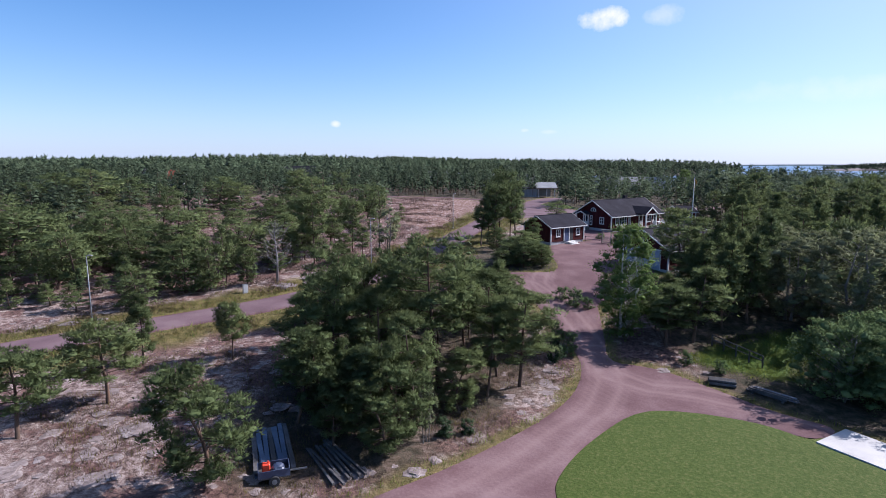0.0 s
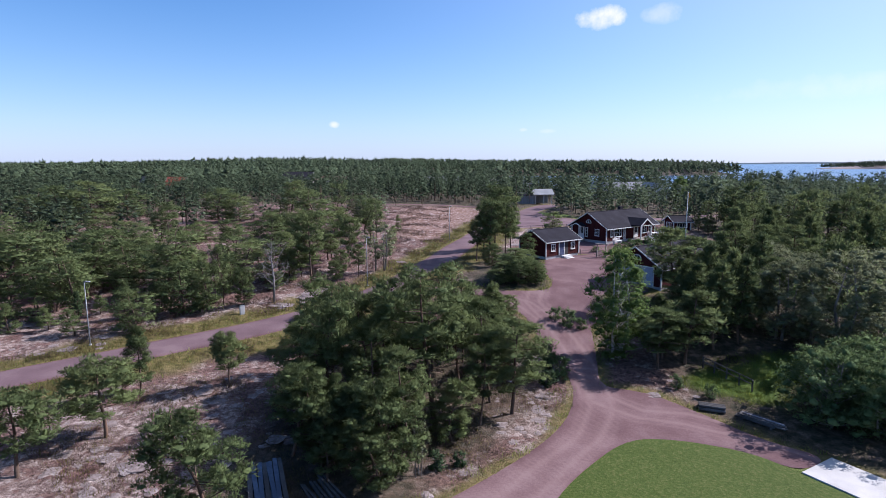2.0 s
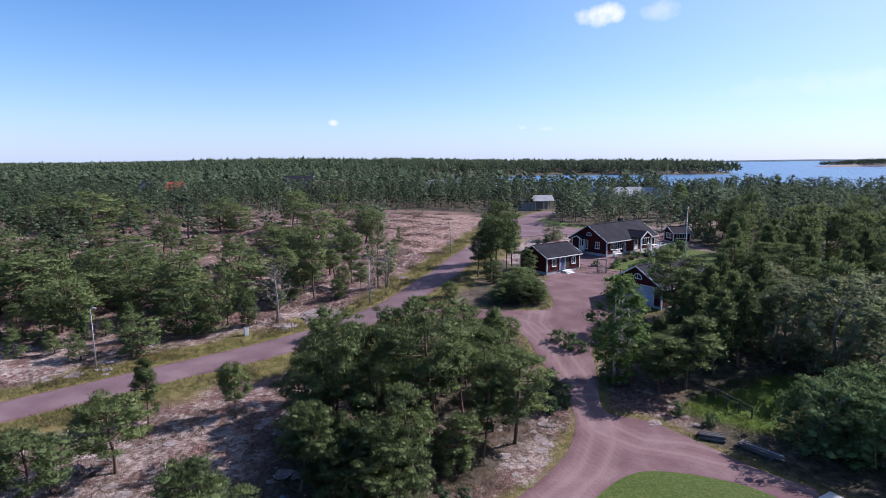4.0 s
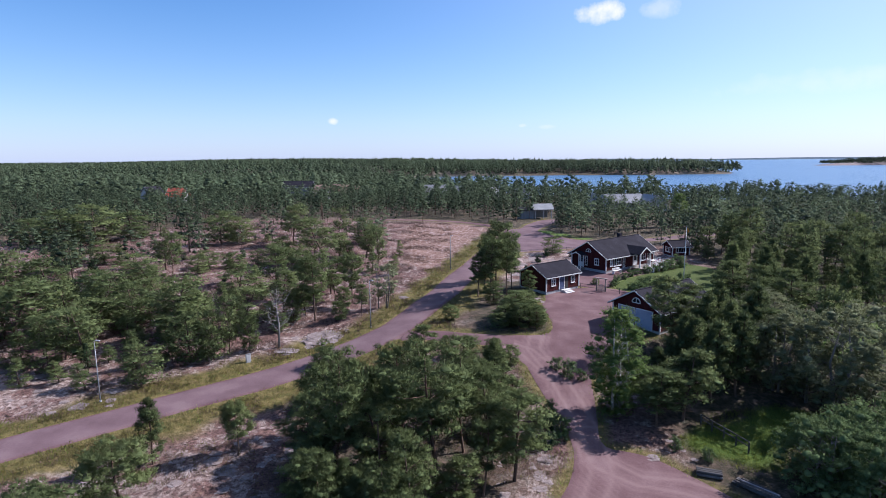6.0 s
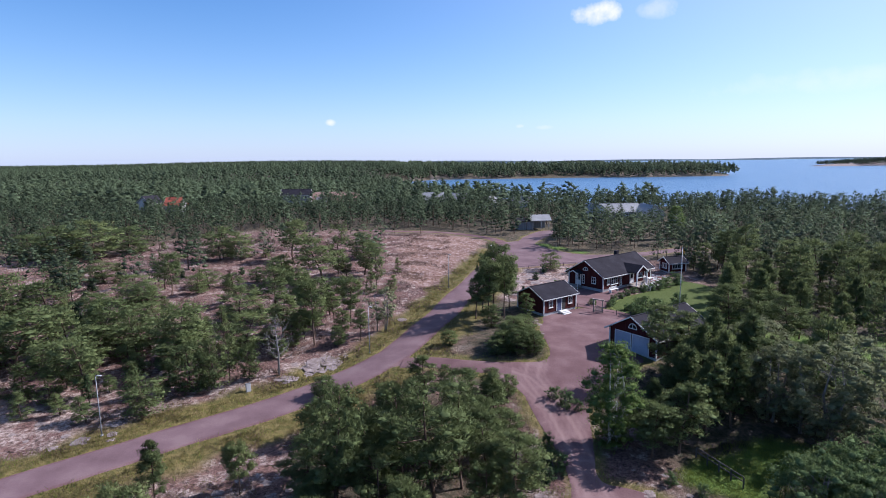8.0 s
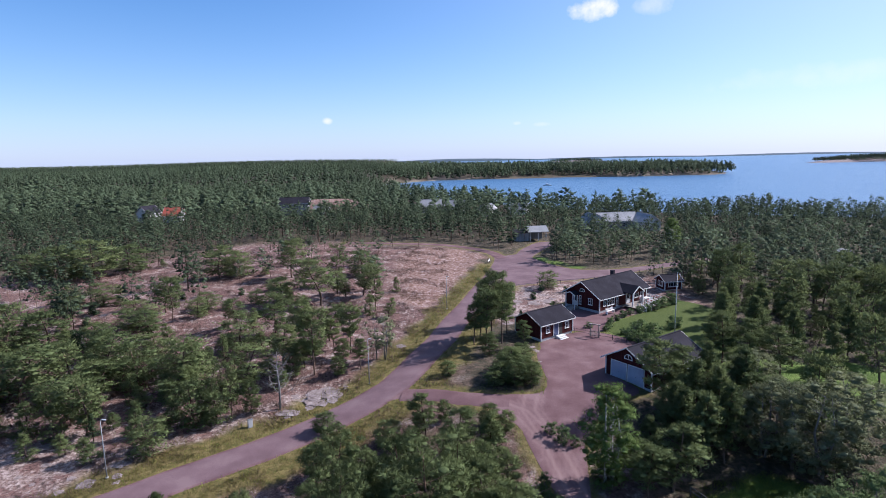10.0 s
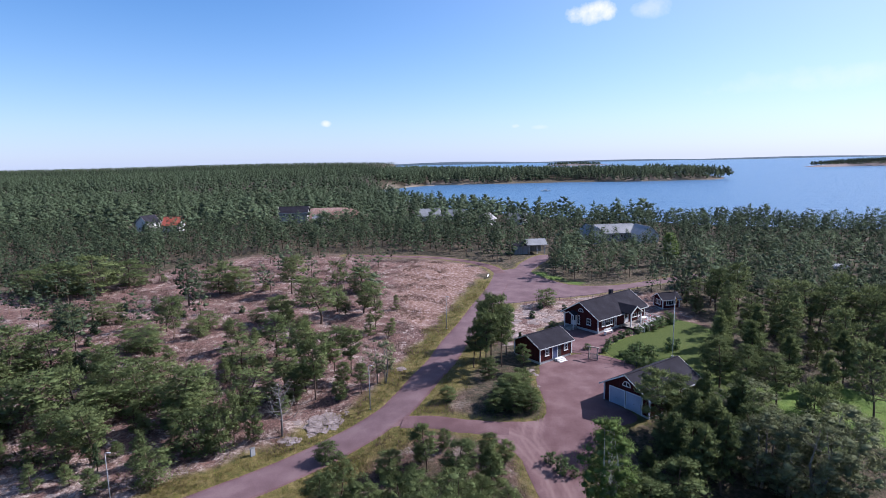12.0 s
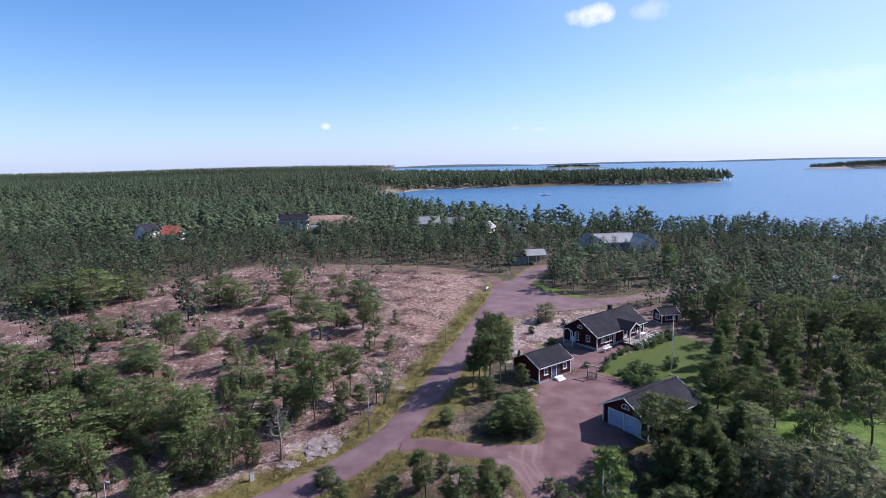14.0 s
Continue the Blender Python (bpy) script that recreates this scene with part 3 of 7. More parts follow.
ground = mesh_object("ground", np.stack([px, py, pz], 1), quads, M_GROUND, shade=True)
tagged(ground, "rocky heath with pale granite, heather and dry grass", "ground", kind="structure")
wob = 0.9 * np.sin(px * 0.7 + py * 0.45) + 0.7 * np.sin(px * 0.31 - py * 0.9)
seg_main = np.full(px.shape, 50.0)
seg_main[near] = seg_dist(px[near], py[near], MAIN_ROAD) - 2.4
attribute(ground, "verge", np.maximum(smooth(5.0, 2.8, seg_main + 0.6 * wob), 0.85 * smooth(1.2, 0.3, paved + 0.3 * wob)))
# pine litter under the grove; its front-left end also darkens ground for tree shade
GROVE_LITTER_SHADE = [(-13, 40), (-12.5, 28), (-9, 25.8), (-4, 27), (0, 31), (5, 38), (7, 44), (7.5, 52), (2, 57), (-6, 56), (-11, 48)]
attribute(ground, "forest", np.maximum(1 - heath(px, py), 0.9 * smooth(2, -2, area_dist(px, py, GROVE_LITTER_SHADE) + wob)))
attribute(ground, "clear", np.maximum(smooth(1.5, -2.5, area_dist(px, py, CLEARING) + wob), smooth(1.15, 0.85, np.hypot((px + 58) / 18, (py - 286) / 12))))
BARE = [[(-62, 45), (-33, 48.5), (-22, 57.5), (-12, 65), (-14, 70), (-24, 64), (-34, 58), (-62, 62)], [(-34, 20), (-15, 20), (-13, 30), (-14, 42), (-26, 40)],
        [(2, 32), (7, 36), (9.3, 42), (9.3, 47), (6, 46), (3, 38)], [(8, 90), (24, 98), (44, 118), (40, 122), (10, 112)]]
attribute(ground, "bare", np.max([smooth(1.5, -2.5, area_dist(px, py, poly) + wob) for poly in BARE], axis=0))
APRON_GRASS = [(22.5, 147), (23.2, 141), (27.6, 135.5), (32, 129.8), (36, 130), (30, 137), (26.5, 147)]
green_d = np.minimum(np.minimum(np.minimum(area_dist(px, py, MEADOW), area_dist(px, py, APRON_GRASS) + 0.8), area_dist(px, py, BACK_GARDEN)), lawns)
attribute(ground, "green", smooth(1.0, -1.0, green_d + wob))
attribute(ground, "sand", np.where(py > 650, smooth(4.5, 2.5, cd), smooth(9.5, 6, cd + wob)) * smooth(-30, -5, cd))

g = 70
wx, wy = np.meshgrid(np.linspace(-5000, 5000, g), np.linspace(40, 4940, g))
i0 = (np.arange(g - 1)[:, None] * g + np.arange(g - 1)[None, :]).ravel()
water = mesh_object("water", np.stack([wx.ravel(), wy.ravel(), np.full(g * g, SEA)], 1), np.stack([i0, i0 + 1, i0 + g + 1, i0 + g], 1), M_WATER)
tagged(water, "blue sea bay with light ripples", "water", kind="structure")


def ribbon(name, line, half, material, lift, label):
    """A road surface of that half width along a line, lying on the land."""
    pts = [Vector(p) for p in line]
    fine = []
    for i in range(len(pts) - 1):
        p0, p1, p2, p3 = pts[max(0, i - 1)], pts[i], pts[i + 1], pts[min(len(pts) - 1, i + 2)]
        n = max(2, int((p2 - p1).length / 0.8))
        for k in range(n):
            u = k / n
            fine.append(0.5 * ((2 * p1) + (p2 - p0) * u + (2 * p0 - 5 * p1 + 4 * p2 - p3) * u * u + (3 * p1 - p0 - 3 * p2 + p3) * u ** 3))
    fine.append(pts[-1])
    verts, cols = [], 9
    for i, p in enumerate(fine):
        d = (fine[min(len(fine) - 1, i + 1)] - fine[max(0, i - 1)]).normalized()
        s = Vector((d.y, -d.x))
        for c in range(cols):
            k = c / (cols - 1) * 2 - 1
            w = half * (1 + 0.035 * math.sin(i * 0.9 + (k > 0) * 2) * (abs(k) > 0.9))
            q = p + s * k * w
            verts.append((q.x, q.y, lift + 0.05 * (1 - k * k) - (0.08 if abs(k) > 0.99 else 0)))
    verts = np.array(verts)
    verts[:, 2] += land(verts[:, 0], verts[:, 1])
    i0 = (np.arange(len(fine) - 1)[:, None] * cols + np.arange(cols - 1)[None, :]).ravel()
    ob = mesh_object(name, verts, np.stack([i0, i0 + 1, i0 + cols + 1, i0 + cols], 1), material, shade=True)
    return tagged(ob, label, "road", kind="structure")


def sheet(name, poly, material, lift, label, category, step=1.0, bumpy=0.0, rounded=2):
    """An area with that outline, lying on the land."""
    from mathutils.geometry import delaunay_2d_cdt
    pts = [Vector(p) for p in poly]
    for _ in range(rounded):
        pts = [q for i in range(len(pts)) for q in (pts[i] * 0.75 + pts[(i + 1) % len(pts)] * 0.25, pts[i] * 0.25 + pts[(i + 1) % len(pts)] * 0.75)]
    ring = []
    for i, p in enumerate(pts):
        q = pts[(i + 1) % len(pts)]
        n = max(1, int((q - p).length / step))
        ring += [p.lerp(q, k / n) for k in range(n)]
    xs2, ys2 = np.array([p.x for p in ring]), np.array([p.y for p in ring])
    gx, gy = np.meshgrid(np.arange(xs2.min(), xs2.max(), step), np.arange(ys2.min(), ys2.max(), step))
    gx, gy = gx.ravel() + 0.13, gy.ravel() + 0.17
    keep = area_dist(gx, gy, [tuple(p) for p in ring]) < -0.4 * step
    vs = ring + [Vector((a, b)) for a, b in zip(gx[keep], gy[keep])]
    n = len(ring)
    out, _, faces, *_ = delaunay_2d_cdt(vs, [(i, (i + 1) % n) for i in range(n)], [], 1, 1e-4)
    v = np.array([(p.x, p.y, 0) for p in out])
    v[:, 2] = land(v[:, 0], v[:, 1]) + lift + bumpy * rough(v[:, 0] * 2, v[:, 1] * 2)
    rim = seg_dist(v[:, 0], v[:, 1], [tuple(p) for p in ring], True) < 1e-3
    v[rim, 2] -= 0.03
    ob = mesh_object(name, v, np.array([f for f in faces if len(f) == 3]), material, shade=True)
    return tagged(ob, label, category, kind="structure")


# where cars drive: lines of the wheels' middle
TRACK_LINES = [[(-6, 20), (0.8, 26), (5.2, 30.6), (9.6, 36.0), (11.8, 40.5), (12.3, 45), (11.8, 50), (10.9, 55), (9.4, 60), (10.4, 64)],
               [(24.5, 33.2), (21, 36.6), (17.6, 38.8), (14.4, 39.6), (12.2, 41.8), (12.2, 46)], [(-3, 65.5), (1, 64), (5, 62.2), (8.6, 59.4), (10.6, 55.6)]]


def ruts(ob):
    """Worn wheel tracks along the lines that cars take."""
    v = np.array([p.co[:2] for p in ob.data.vertices])
    best = np.zeros(len(v))
    for k, line in enumerate(TRACK_LINES):
        d = seg_dist(v[:, 0], v[:, 1], line) + 0.12 * np.sin(v[:, 0] * 0.9 + k)
        for off, w, a in ((0.75, 0.30, 1.0), (1.35, 0.2, 0.55), (0.2, 0.16, 0.4)):
            best = np.maximum(best, a * np.exp(-((d - off) / w) ** 2))
    attribute(ob, "rut", best)
    return ob


ribbon("road_shoulder", MAIN_ROAD, 2.85, M_GRAVEL, -0.012, "thin gravel shoulder along the asphalt road")
ribbon("road", MAIN_ROAD, 2.4, M_ASPHALT, 0.02, "reddish-grey asphalt road across the heath")
ribbon("road_north", NORTH_TRACK, 1.7, M_GRAVEL, 0.012, "narrow pale gravel track beyond the turning place")
ribbon("road_side", SIDE_DRIVE, 1.5, M_GRAVEL, 0.006, "short red gravel drive from the road to the yard")
sheet("pavement_turning", APRON, M_ASPHALT, 0.008, "wide reddish asphalt turning place", "pavement", 1.6)
ruts(sheet("pavement_yard", YARD, M_GRAVEL_TRACKS, 0.012, "red gravel yard with worn tyre tracks between the sheds", "pavement", 0.28))
sheet("pavement_court", COURT, M_GRAVEL, 0.018, "red gravel path round the red house", "pavement")
ruts(sheet("pavement_drive", FRONT_DRIVE, M_GRAVEL_TRACKS, 0.03, "red gravel drive with tyre tracks curving round the lawn", "pavement", 0.28))
sheet("lawn", FRONT_LAWN, M_LAWN, 0.05, "mown green lawn inside the curve of the drive", "lawn", 0.8, 0.06)
sheet("lawn_house", HOUSE_LAWN, M_LAWN, 0.03, "mown green garden lawn beside the red house", "lawn", 0.8, 0.06)


# ---- trees ----
def unit_ball(level):
    """Corners and triangles of a ball of that fineness."""
    bm = bmesh.new()
    bmesh.ops.create_icosphere(bm, subdivisions=level, radius=1.0)
    bm.verts.index_update()
    v, f = np.array([tuple(p.co) for p in bm.verts]), np.array([[q.index for q in p.verts] for p in bm.faces])
    bm.free()
    return v, f


BALLS = {1: unit_ball(1), 0: (np.array([(1, 0, 0), (0, 1, 0), (-1, 0, 0), (0, -1, 0), (0, 0, 1), (0, 0, -1)], float),
                             np.array([(0, 1, 4), (1, 2, 4), (2, 3, 4), (3, 0, 4), (1, 0, 5), (2, 1, 5), (3, 2, 5), (0, 3, 5)]))}


def unit(v):
    return v / (np.linalg.norm(v, axis=-1, keepdims=True) + 1e-9)


def pads(rng, centres, radii, count, size, flat=0.6, up=0.4, thin=0.2, mid=None, level=1, form=0.55, core=0.44, jitter=0.3, lift=0.6):
    """Clumps of foliage: each a lumpy dense heart with count pointed shoots standing out of it. Triangles and the facing of their corners."""
    c = np.asarray(centres, float)
    r = np.asarray(radii, float)[:, None, None]
    mid = c.mean(axis=0) - np.array([0, 0, 0.3]) if mid is None else mid
    out = unit(c - mid)[:, None, :]
    ball, tri = BALLS[level]
    n, squash, tall = len(c), np.array([1, 1, flat]), np.array([1, 1, 1 / flat])
    a, ph = rng.uniform(0, 6.28, n)[:, None], rng.uniform(0, 6.28, (3, n, 1))

    def swell(d):
        return 1 + 0.24 * np.sin(d[..., 0] * 4.4 + ph[0]) * np.sin(d[..., 1] * 4.4 + ph[1]) + 0.10 * np.sin(d[..., 2] * 7 + ph[2])

    d = np.stack([ball[None, :, 0] * np.cos(a) - ball[None, :, 1] * np.sin(a), ball[None, :, 0] * np.sin(a) + ball[None, :, 1] * np.cos(a), np.repeat(ball[None, :, 2], n, axis=0)], 2)
    rad = swell(d) * (1 + rng.normal(size=d.shape[:2]) * 0.09)
    low = np.where(d[..., 2:] < 0, np.array([1, 1, 0.6]), 1.0)
    body = c[:, None] + d * r * core * rad[..., None] * squash * low
    face = unit(unit(d * tall) + form * out + rng.normal(size=d.shape) * 0.2 + np.array([0, 0, lift]))
    tris, faces = [body[:, tri].reshape(-1, 3, 3)], [face[:, tri].reshape(-1, 3, 3)]
    if count:
        d = unit(rng.normal(size=(n, count, 3)))
        d[..., 2] = np.where((d[..., 2] < -0.1) & (rng.uniform(0, 1, (n, count)) < 0.7), -d[..., 2], d[..., 2])
        p = c[:, None] + d * r * (swell(d) * rng.uniform(0.35, 1.0, (n, count)) ** 0.5)[..., None] * squash
        way = unit(d * 0.75 + rng.normal(size=d.shape) * 0.45 + np.array([0, 0, up]))
        side = unit(np.cross(way, rng.normal(size=d.shape)))
        ln = size * rng.uniform(0.6, 1.4, (n, count, 1))
        tris.append(np.stack([p - side * ln * thin, p + side * ln * thin, p + way * ln], 2).reshape(-1, 3, 3))
        q = unit(unit(d * tall) + form * out + rng.normal(size=d.shape) * jitter + np.array([0, 0, lift]))
        faces.append(np.repeat(q.reshape(-1, 1, 3), 3, axis=1))
    return np.concatenate(tris), np.concatenate(faces)


def leaves(rng, centres, radii, count, size, flat=0.85):
    """Clusters of small broad leaves, with their facings."""
    return pads(rng, centres, radii, count, size * 1.7, flat, 0.15, 0.42, None, 1, 0.5, 0.46, 0.35)


def facing(ob, normals):
    a = ob.data.attributes.new("puff", "FLOAT_VECTOR", "POINT")
    a.data.foreach_set("vector", np.asarray(normals, np.float32).ravel())


def tri_mesh(name, tris_and_puffs, material, parent):
    tris, puffs = tris_and_puffs
    ob = mesh_object(name, tris.reshape(-1, 3), np.arange(len(tris) * 3).reshape(-1, 3), material, parent)
    facing(ob, puffs.reshape(-1, 3))
    return ob


SHAPES = {"round": lambda v: math.sqrt(max(0.0, 1 - (2 * v - 0.8) ** 2 / 1.5)), "cone": lambda v: (1 - v) ** 0.7 * min(1, 0.6 + 3 * v) + 0.08,
          "dome": lambda v: min(1.0, 0.6 + 1.6 * v) * math.sqrt(max(0.02, 1 - ((v - 0.2) / 0.82) ** 2)),
          "flat": lambda v: math.sqrt(max(0.0, 1 - (1.7 * v - 1.0) ** 2 / 1.2))}


def pine(seed, h=7.0, r=2.2, crown_from=0.3, shape="round", whorls=8, per=110, size=0.2, clump=0.5, label="", thin=0.23, fill=0, level=1):
    """A Scots pine: whorls of limbs that end in separate needle pads; an Empty with trunk (with its limbs) and crown."""
    rng = np.random.default_rng(seed)
    tree = empty("pine_tree", Matrix.Identity(4), label or "green Scots pine with a bare reddish-brown trunk", "pine tree", "pines on the heath")
    lean = rng.normal(size=2) * 0.04 * h
    curve = rng.normal(size=2) * 0.03 * h
    line = [np.array((lean[0] * u + curve[0] * math.sin(u * 4.2), lean[1] * u + curve[1] * math.sin(u * 4.2 + 1), h * 0.95 * u)) for u in np.linspace(0, 1, 9)]

    def along(u):
        i = min(7, int(u * 8))
        return line[i] + (line[i + 1] - line[i]) * (u * 8 - i)

    bm = bmesh.new()
    base = 0.010 * h + 0.045
    add_tube(bm, [(line[0][0], line[0][1], -0.35)] + [tuple(p) for p in line], [base * 1.4] + [base * (1 - 0.9 * i / 8) + 0.012 for i in range(9)], 7)
    cs, rs = [], []

    def pad(c, q):
        cs.append(c)
        rs.append(q)

    turn = rng.uniform(0, 6.28)
    for w in range(whorls):
        v = (w + 0.4) / whorls
        arms = int(rng.integers(4, 6)) if v < 0.7 else int(rng.integers(3, 5))
        turn += rng.uniform(0.4, 1.2)
        for k in range(arms):
            if rng.uniform() < 0.13:
                continue                                  # a gap where a limb is lost
            ang = turn + 6.28 * k / arms + rng.normal() * 0.2
            vv = min(0.97, max(0.02, v + rng.normal() * 0.35 / whorls))
            u = crown_from + (1 - crown_from) * vv
            reach = max(0.25, r * SHAPES[shape](vv) * rng.uniform(0.65, 1.1))
            a = along(max(0.05, u - 0.05))
            out = np.array([math.cos(ang), math.sin(ang), 0])
            rise = (0.25 + 0.35 * vv) * reach * rng.uniform(0.4, 1.2)
            m2 = a + out * reach * 0.55 + np.array([0, 0, 0.35 * rise])
            e = a + out * reach * 0.92 + np.array([0, 0, rise])
            e[2] = min(e[2], h - 0.25 * clump)
            add_tube(bm, [tuple(a), tuple(m2), tuple(e)], [base * 0.42 * (1.2 - u), base * 0.26 * (1.2 - u) + 0.008, 0.01], 4, False)
            side = np.array([-out[1], out[0], 0])
            pad(e, clump * rng.uniform(0.75, 1.2))
            s = 1 if rng.uniform() < 0.5 else -1
            pad(m2 + (e - m2) * rng.uniform(0.2, 0.5) + s * side * reach * rng.uniform(0.15, 0.32) + np.array([0, 0, 0.08]), clump * rng.uniform(0.7, 1.05))
            if rng.uniform() < 0.55:
                pad(m2 + (e - m2) * rng.uniform(0.1, 0.5) - s * side * reach * rng.uniform(0.15, 0.34) + np.array([0, 0, 0.04]), clump * rng.uniform(0.6, 0.95))
            if reach > 1.5 * clump and rng.uniform() < 0.5:
                pad(a + (m2 - a) * rng.uniform(0.5, 0.9) + side * rng.normal() * 0.2 * reach + np.array([0, 0, 0.2]), clump * rng.uniform(0.55, 0.9))
    for k in range(fill):                                # shoots that round the crown off
        v = (k + 0.5) / fill * 0.95
        ang = k * 2.4 + rng.normal() * 0.3
        reach = max(0.0, r * SHAPES[shape](v) * rng.uniform(0.62, 0.95) - 0.2 * clump)
        pad(along(crown_from + (1 - crown_from) * v) + np.array([math.cos(ang) * reach, math.sin(ang) * reach, 0.1 * reach]), clump * rng.uniform(0.65, 1.0))
    for k in range(3):
        pad(along(0.97) + np.array([rng.normal() * 0.2, rng.normal() * 0.2, -0.3 * k * clump]), clump * rng.uniform(0.6, 0.85))
    for k in range(7):                                   # dead stubs below the crown
        u = crown_from * rng.uniform(0.45, 1.0)
        t2 = rng.uniform(0, 6.28)
        a = along(u)
        ln = rng.uniform(0.3, 1.1)
        add_tube(bm, [tuple(a), tuple(a + np.array([math.cos(t2) * ln, math.sin(t2) * ln, 0.1 * ln]))], [0.02, 0.006], 4, False)
    part("trunk", bm, M_BARK, tree, shade=True)
    mid = along(crown_from + 0.3 * (1 - crown_from))
    tri_mesh("crown", pads(rng, cs, rs, per, size, 0.58, 0.45, thin, mid, level), M_NEEDLE, tree)
    return tree


def spruce(seed, h=5.0, r=1.1, label="slim dark green young spruce"):
    rng = np.random.default_rng(seed)
    tree = empty("spruce_tree", Matrix.Identity(4), label, "spruce tree")
    bm = bmesh.new()
    add_tube(bm, [(0, 0, -0.3), (0, 0, h * 0.5), (0, 0, h * 0.98)], [0.09, 0.05, 0.01], 6)
    cs, rs = [], []
    turn = 0.0
    for k in range(46):
        v = k / 46
        z = h * (0.2 + 0.8 * v)
        turn += 2.4 + rng.normal() * 0.2
        reach = r * (1 - v) ** 0.85 * rng.uniform(0.7, 1.1) + 0.08
        e = np.array([math.cos(turn) * reach, math.sin(turn) * reach, z - 0.12 * reach])
        add_tube(bm, [(0, 0, z), tuple(e)], [0.018, 0.005], 4, False)
        for f in (0.95, 0.6, 0.3):
            cs.append(np.array([0, 0, z]) * (1 - f) + e * f)
            rs.append(0.24 * (1.1 - 0.5 * v))
    part("trunk", bm, M_BARK, tree, shade=True)
    tri_mesh("crown", pads(rng, cs, rs, 16, 0.2, 0.6, 0.2, 0.2), M_SPRUCE, tree)
    return tree


def broadleaf(seed, name, h, r, material, bark, label, category, crown_from=0.2, clumps=60, per=26, size=0.16, stems=1, clump=0.55):
    """A leafy tree or tall shrub with limbs and an uneven crown."""
    rng = np.random.default_rng(seed)
    tree = empty(name, Matrix.Identity(4), label, category)
    bm = bmesh.new()
    cs, rs = [], []
    feet = [np.array([rng.normal() * 0.25 * r * (stems > 1), rng.normal() * 0.25 * r * (stems > 1), 0]) for _ in range(stems)]
    for f in feet:
        top = f * 1.4 + np.array([rng.normal() * 0.1, rng.normal() * 0.1, h * 0.93])
        add_tube(bm, [(f[0], f[1], -0.3), tuple((f + top) / 2 + rng.normal(size=3) * 0.05 * h * np.array([1, 1, 0])), tuple(top)], [0.014 * h + 0.02, 0.009 * h + 0.01, 0.01], 6)
    for k in range(clumps):
        v = rng.uniform(0, 1)
        turn = rng.uniform(0, 6.28)
        prof = math.sin(math.pi * (0.12 + 0.8 * v)) ** 0.7
        reach = r * prof * rng.uniform(0.45, 1.05)
        z = h * (crown_from + (1 - crown_from) * v) - 0.2 * clump
        f = feet[k % stems]
        e = np.array([f[0] + math.cos(turn) * reach, f[1] + math.sin(turn) * reach, z])
        if k % 2 == 0:
            add_tube(bm, [(f[0], f[1], max(0.1, z - 0.55 * reach - 0.2)), tuple(e)], [0.022, 0.006], 4, False)
        cs.append(e)
        rs.append(clump * rng.uniform(0.65, 1.3))
    part("trunk", bm, bark, tree, shade=True)
    tri_mesh("crown", leaves(rng, cs, rs, int(per * 0.8), size), material, tree)
    return tree


def dead_tree(h=7.0):
    rng = np.random.default_rng(77)
    tree = empty("dead_tree", Matrix.Identity(4), "bare grey dead pine beside the road", "dead tree")
    bm = bmesh.new()
    add_tube(bm, [(0, 0, -0.3), (0.1, 0, h * 0.4), (-0.15, 0.1, h * 0.75), (0.05, 0, h)], [0.16, 0.11, 0.06, 0.012], 6)
    for k in range(24):
        u = 0.25 + 0.7 * k / 24
        t2 = k * 2.4
        ln = (2.9 - 2.1 * u) * rng.uniform(0.6, 1.15)
        a = np.array([0, 0, h * u])
        m2 = a + np.array([math.cos(t2) * ln * 0.6, math.sin(t2) * ln * 0.6, 0.25 * ln])
        b = a + np.array([math.cos(t2) * ln, math.sin(t2) * ln, 0.8 * ln])
        add_tube(bm, [tuple(a), tuple(m2), tuple(b)], [0.045 * (1.2 - u), 0.028, 0.006], 4, False)
        for j in range(6):
            c = m2 + (b - m2) * rng.uniform(0, 0.8)
            add_tube(bm, [tuple(c), tuple(c + rng.normal(size=3) * 0.35 * ln + np.array([0, 0, 0.15]))], [0.014, 0.004], 3, False)
    part("trunk", bm, M_GREYBARK, tree, shade=True)
    return tree


def put(kinds, k, x, y, h, r, base_h, base_r, turn, used, low=0.0):
    """Places the template the first time, then copies it; h and r scale it."""
    sz = h / base_h
    sx = min(max(r / base_r, 0.6 * sz), 1.45 * sz)
    m = Matrix.Translation((x, y, at_ground(x, y) - low)) @ Matrix.Rotation(turn, 4, "Z") @ Matrix.Diagonal((sx, sx, sz, 1))
    t = kinds[k]
    if k in used:
        return copy_thing(t, m)
    used.add(k)
    t.matrix_basis = m
    return t


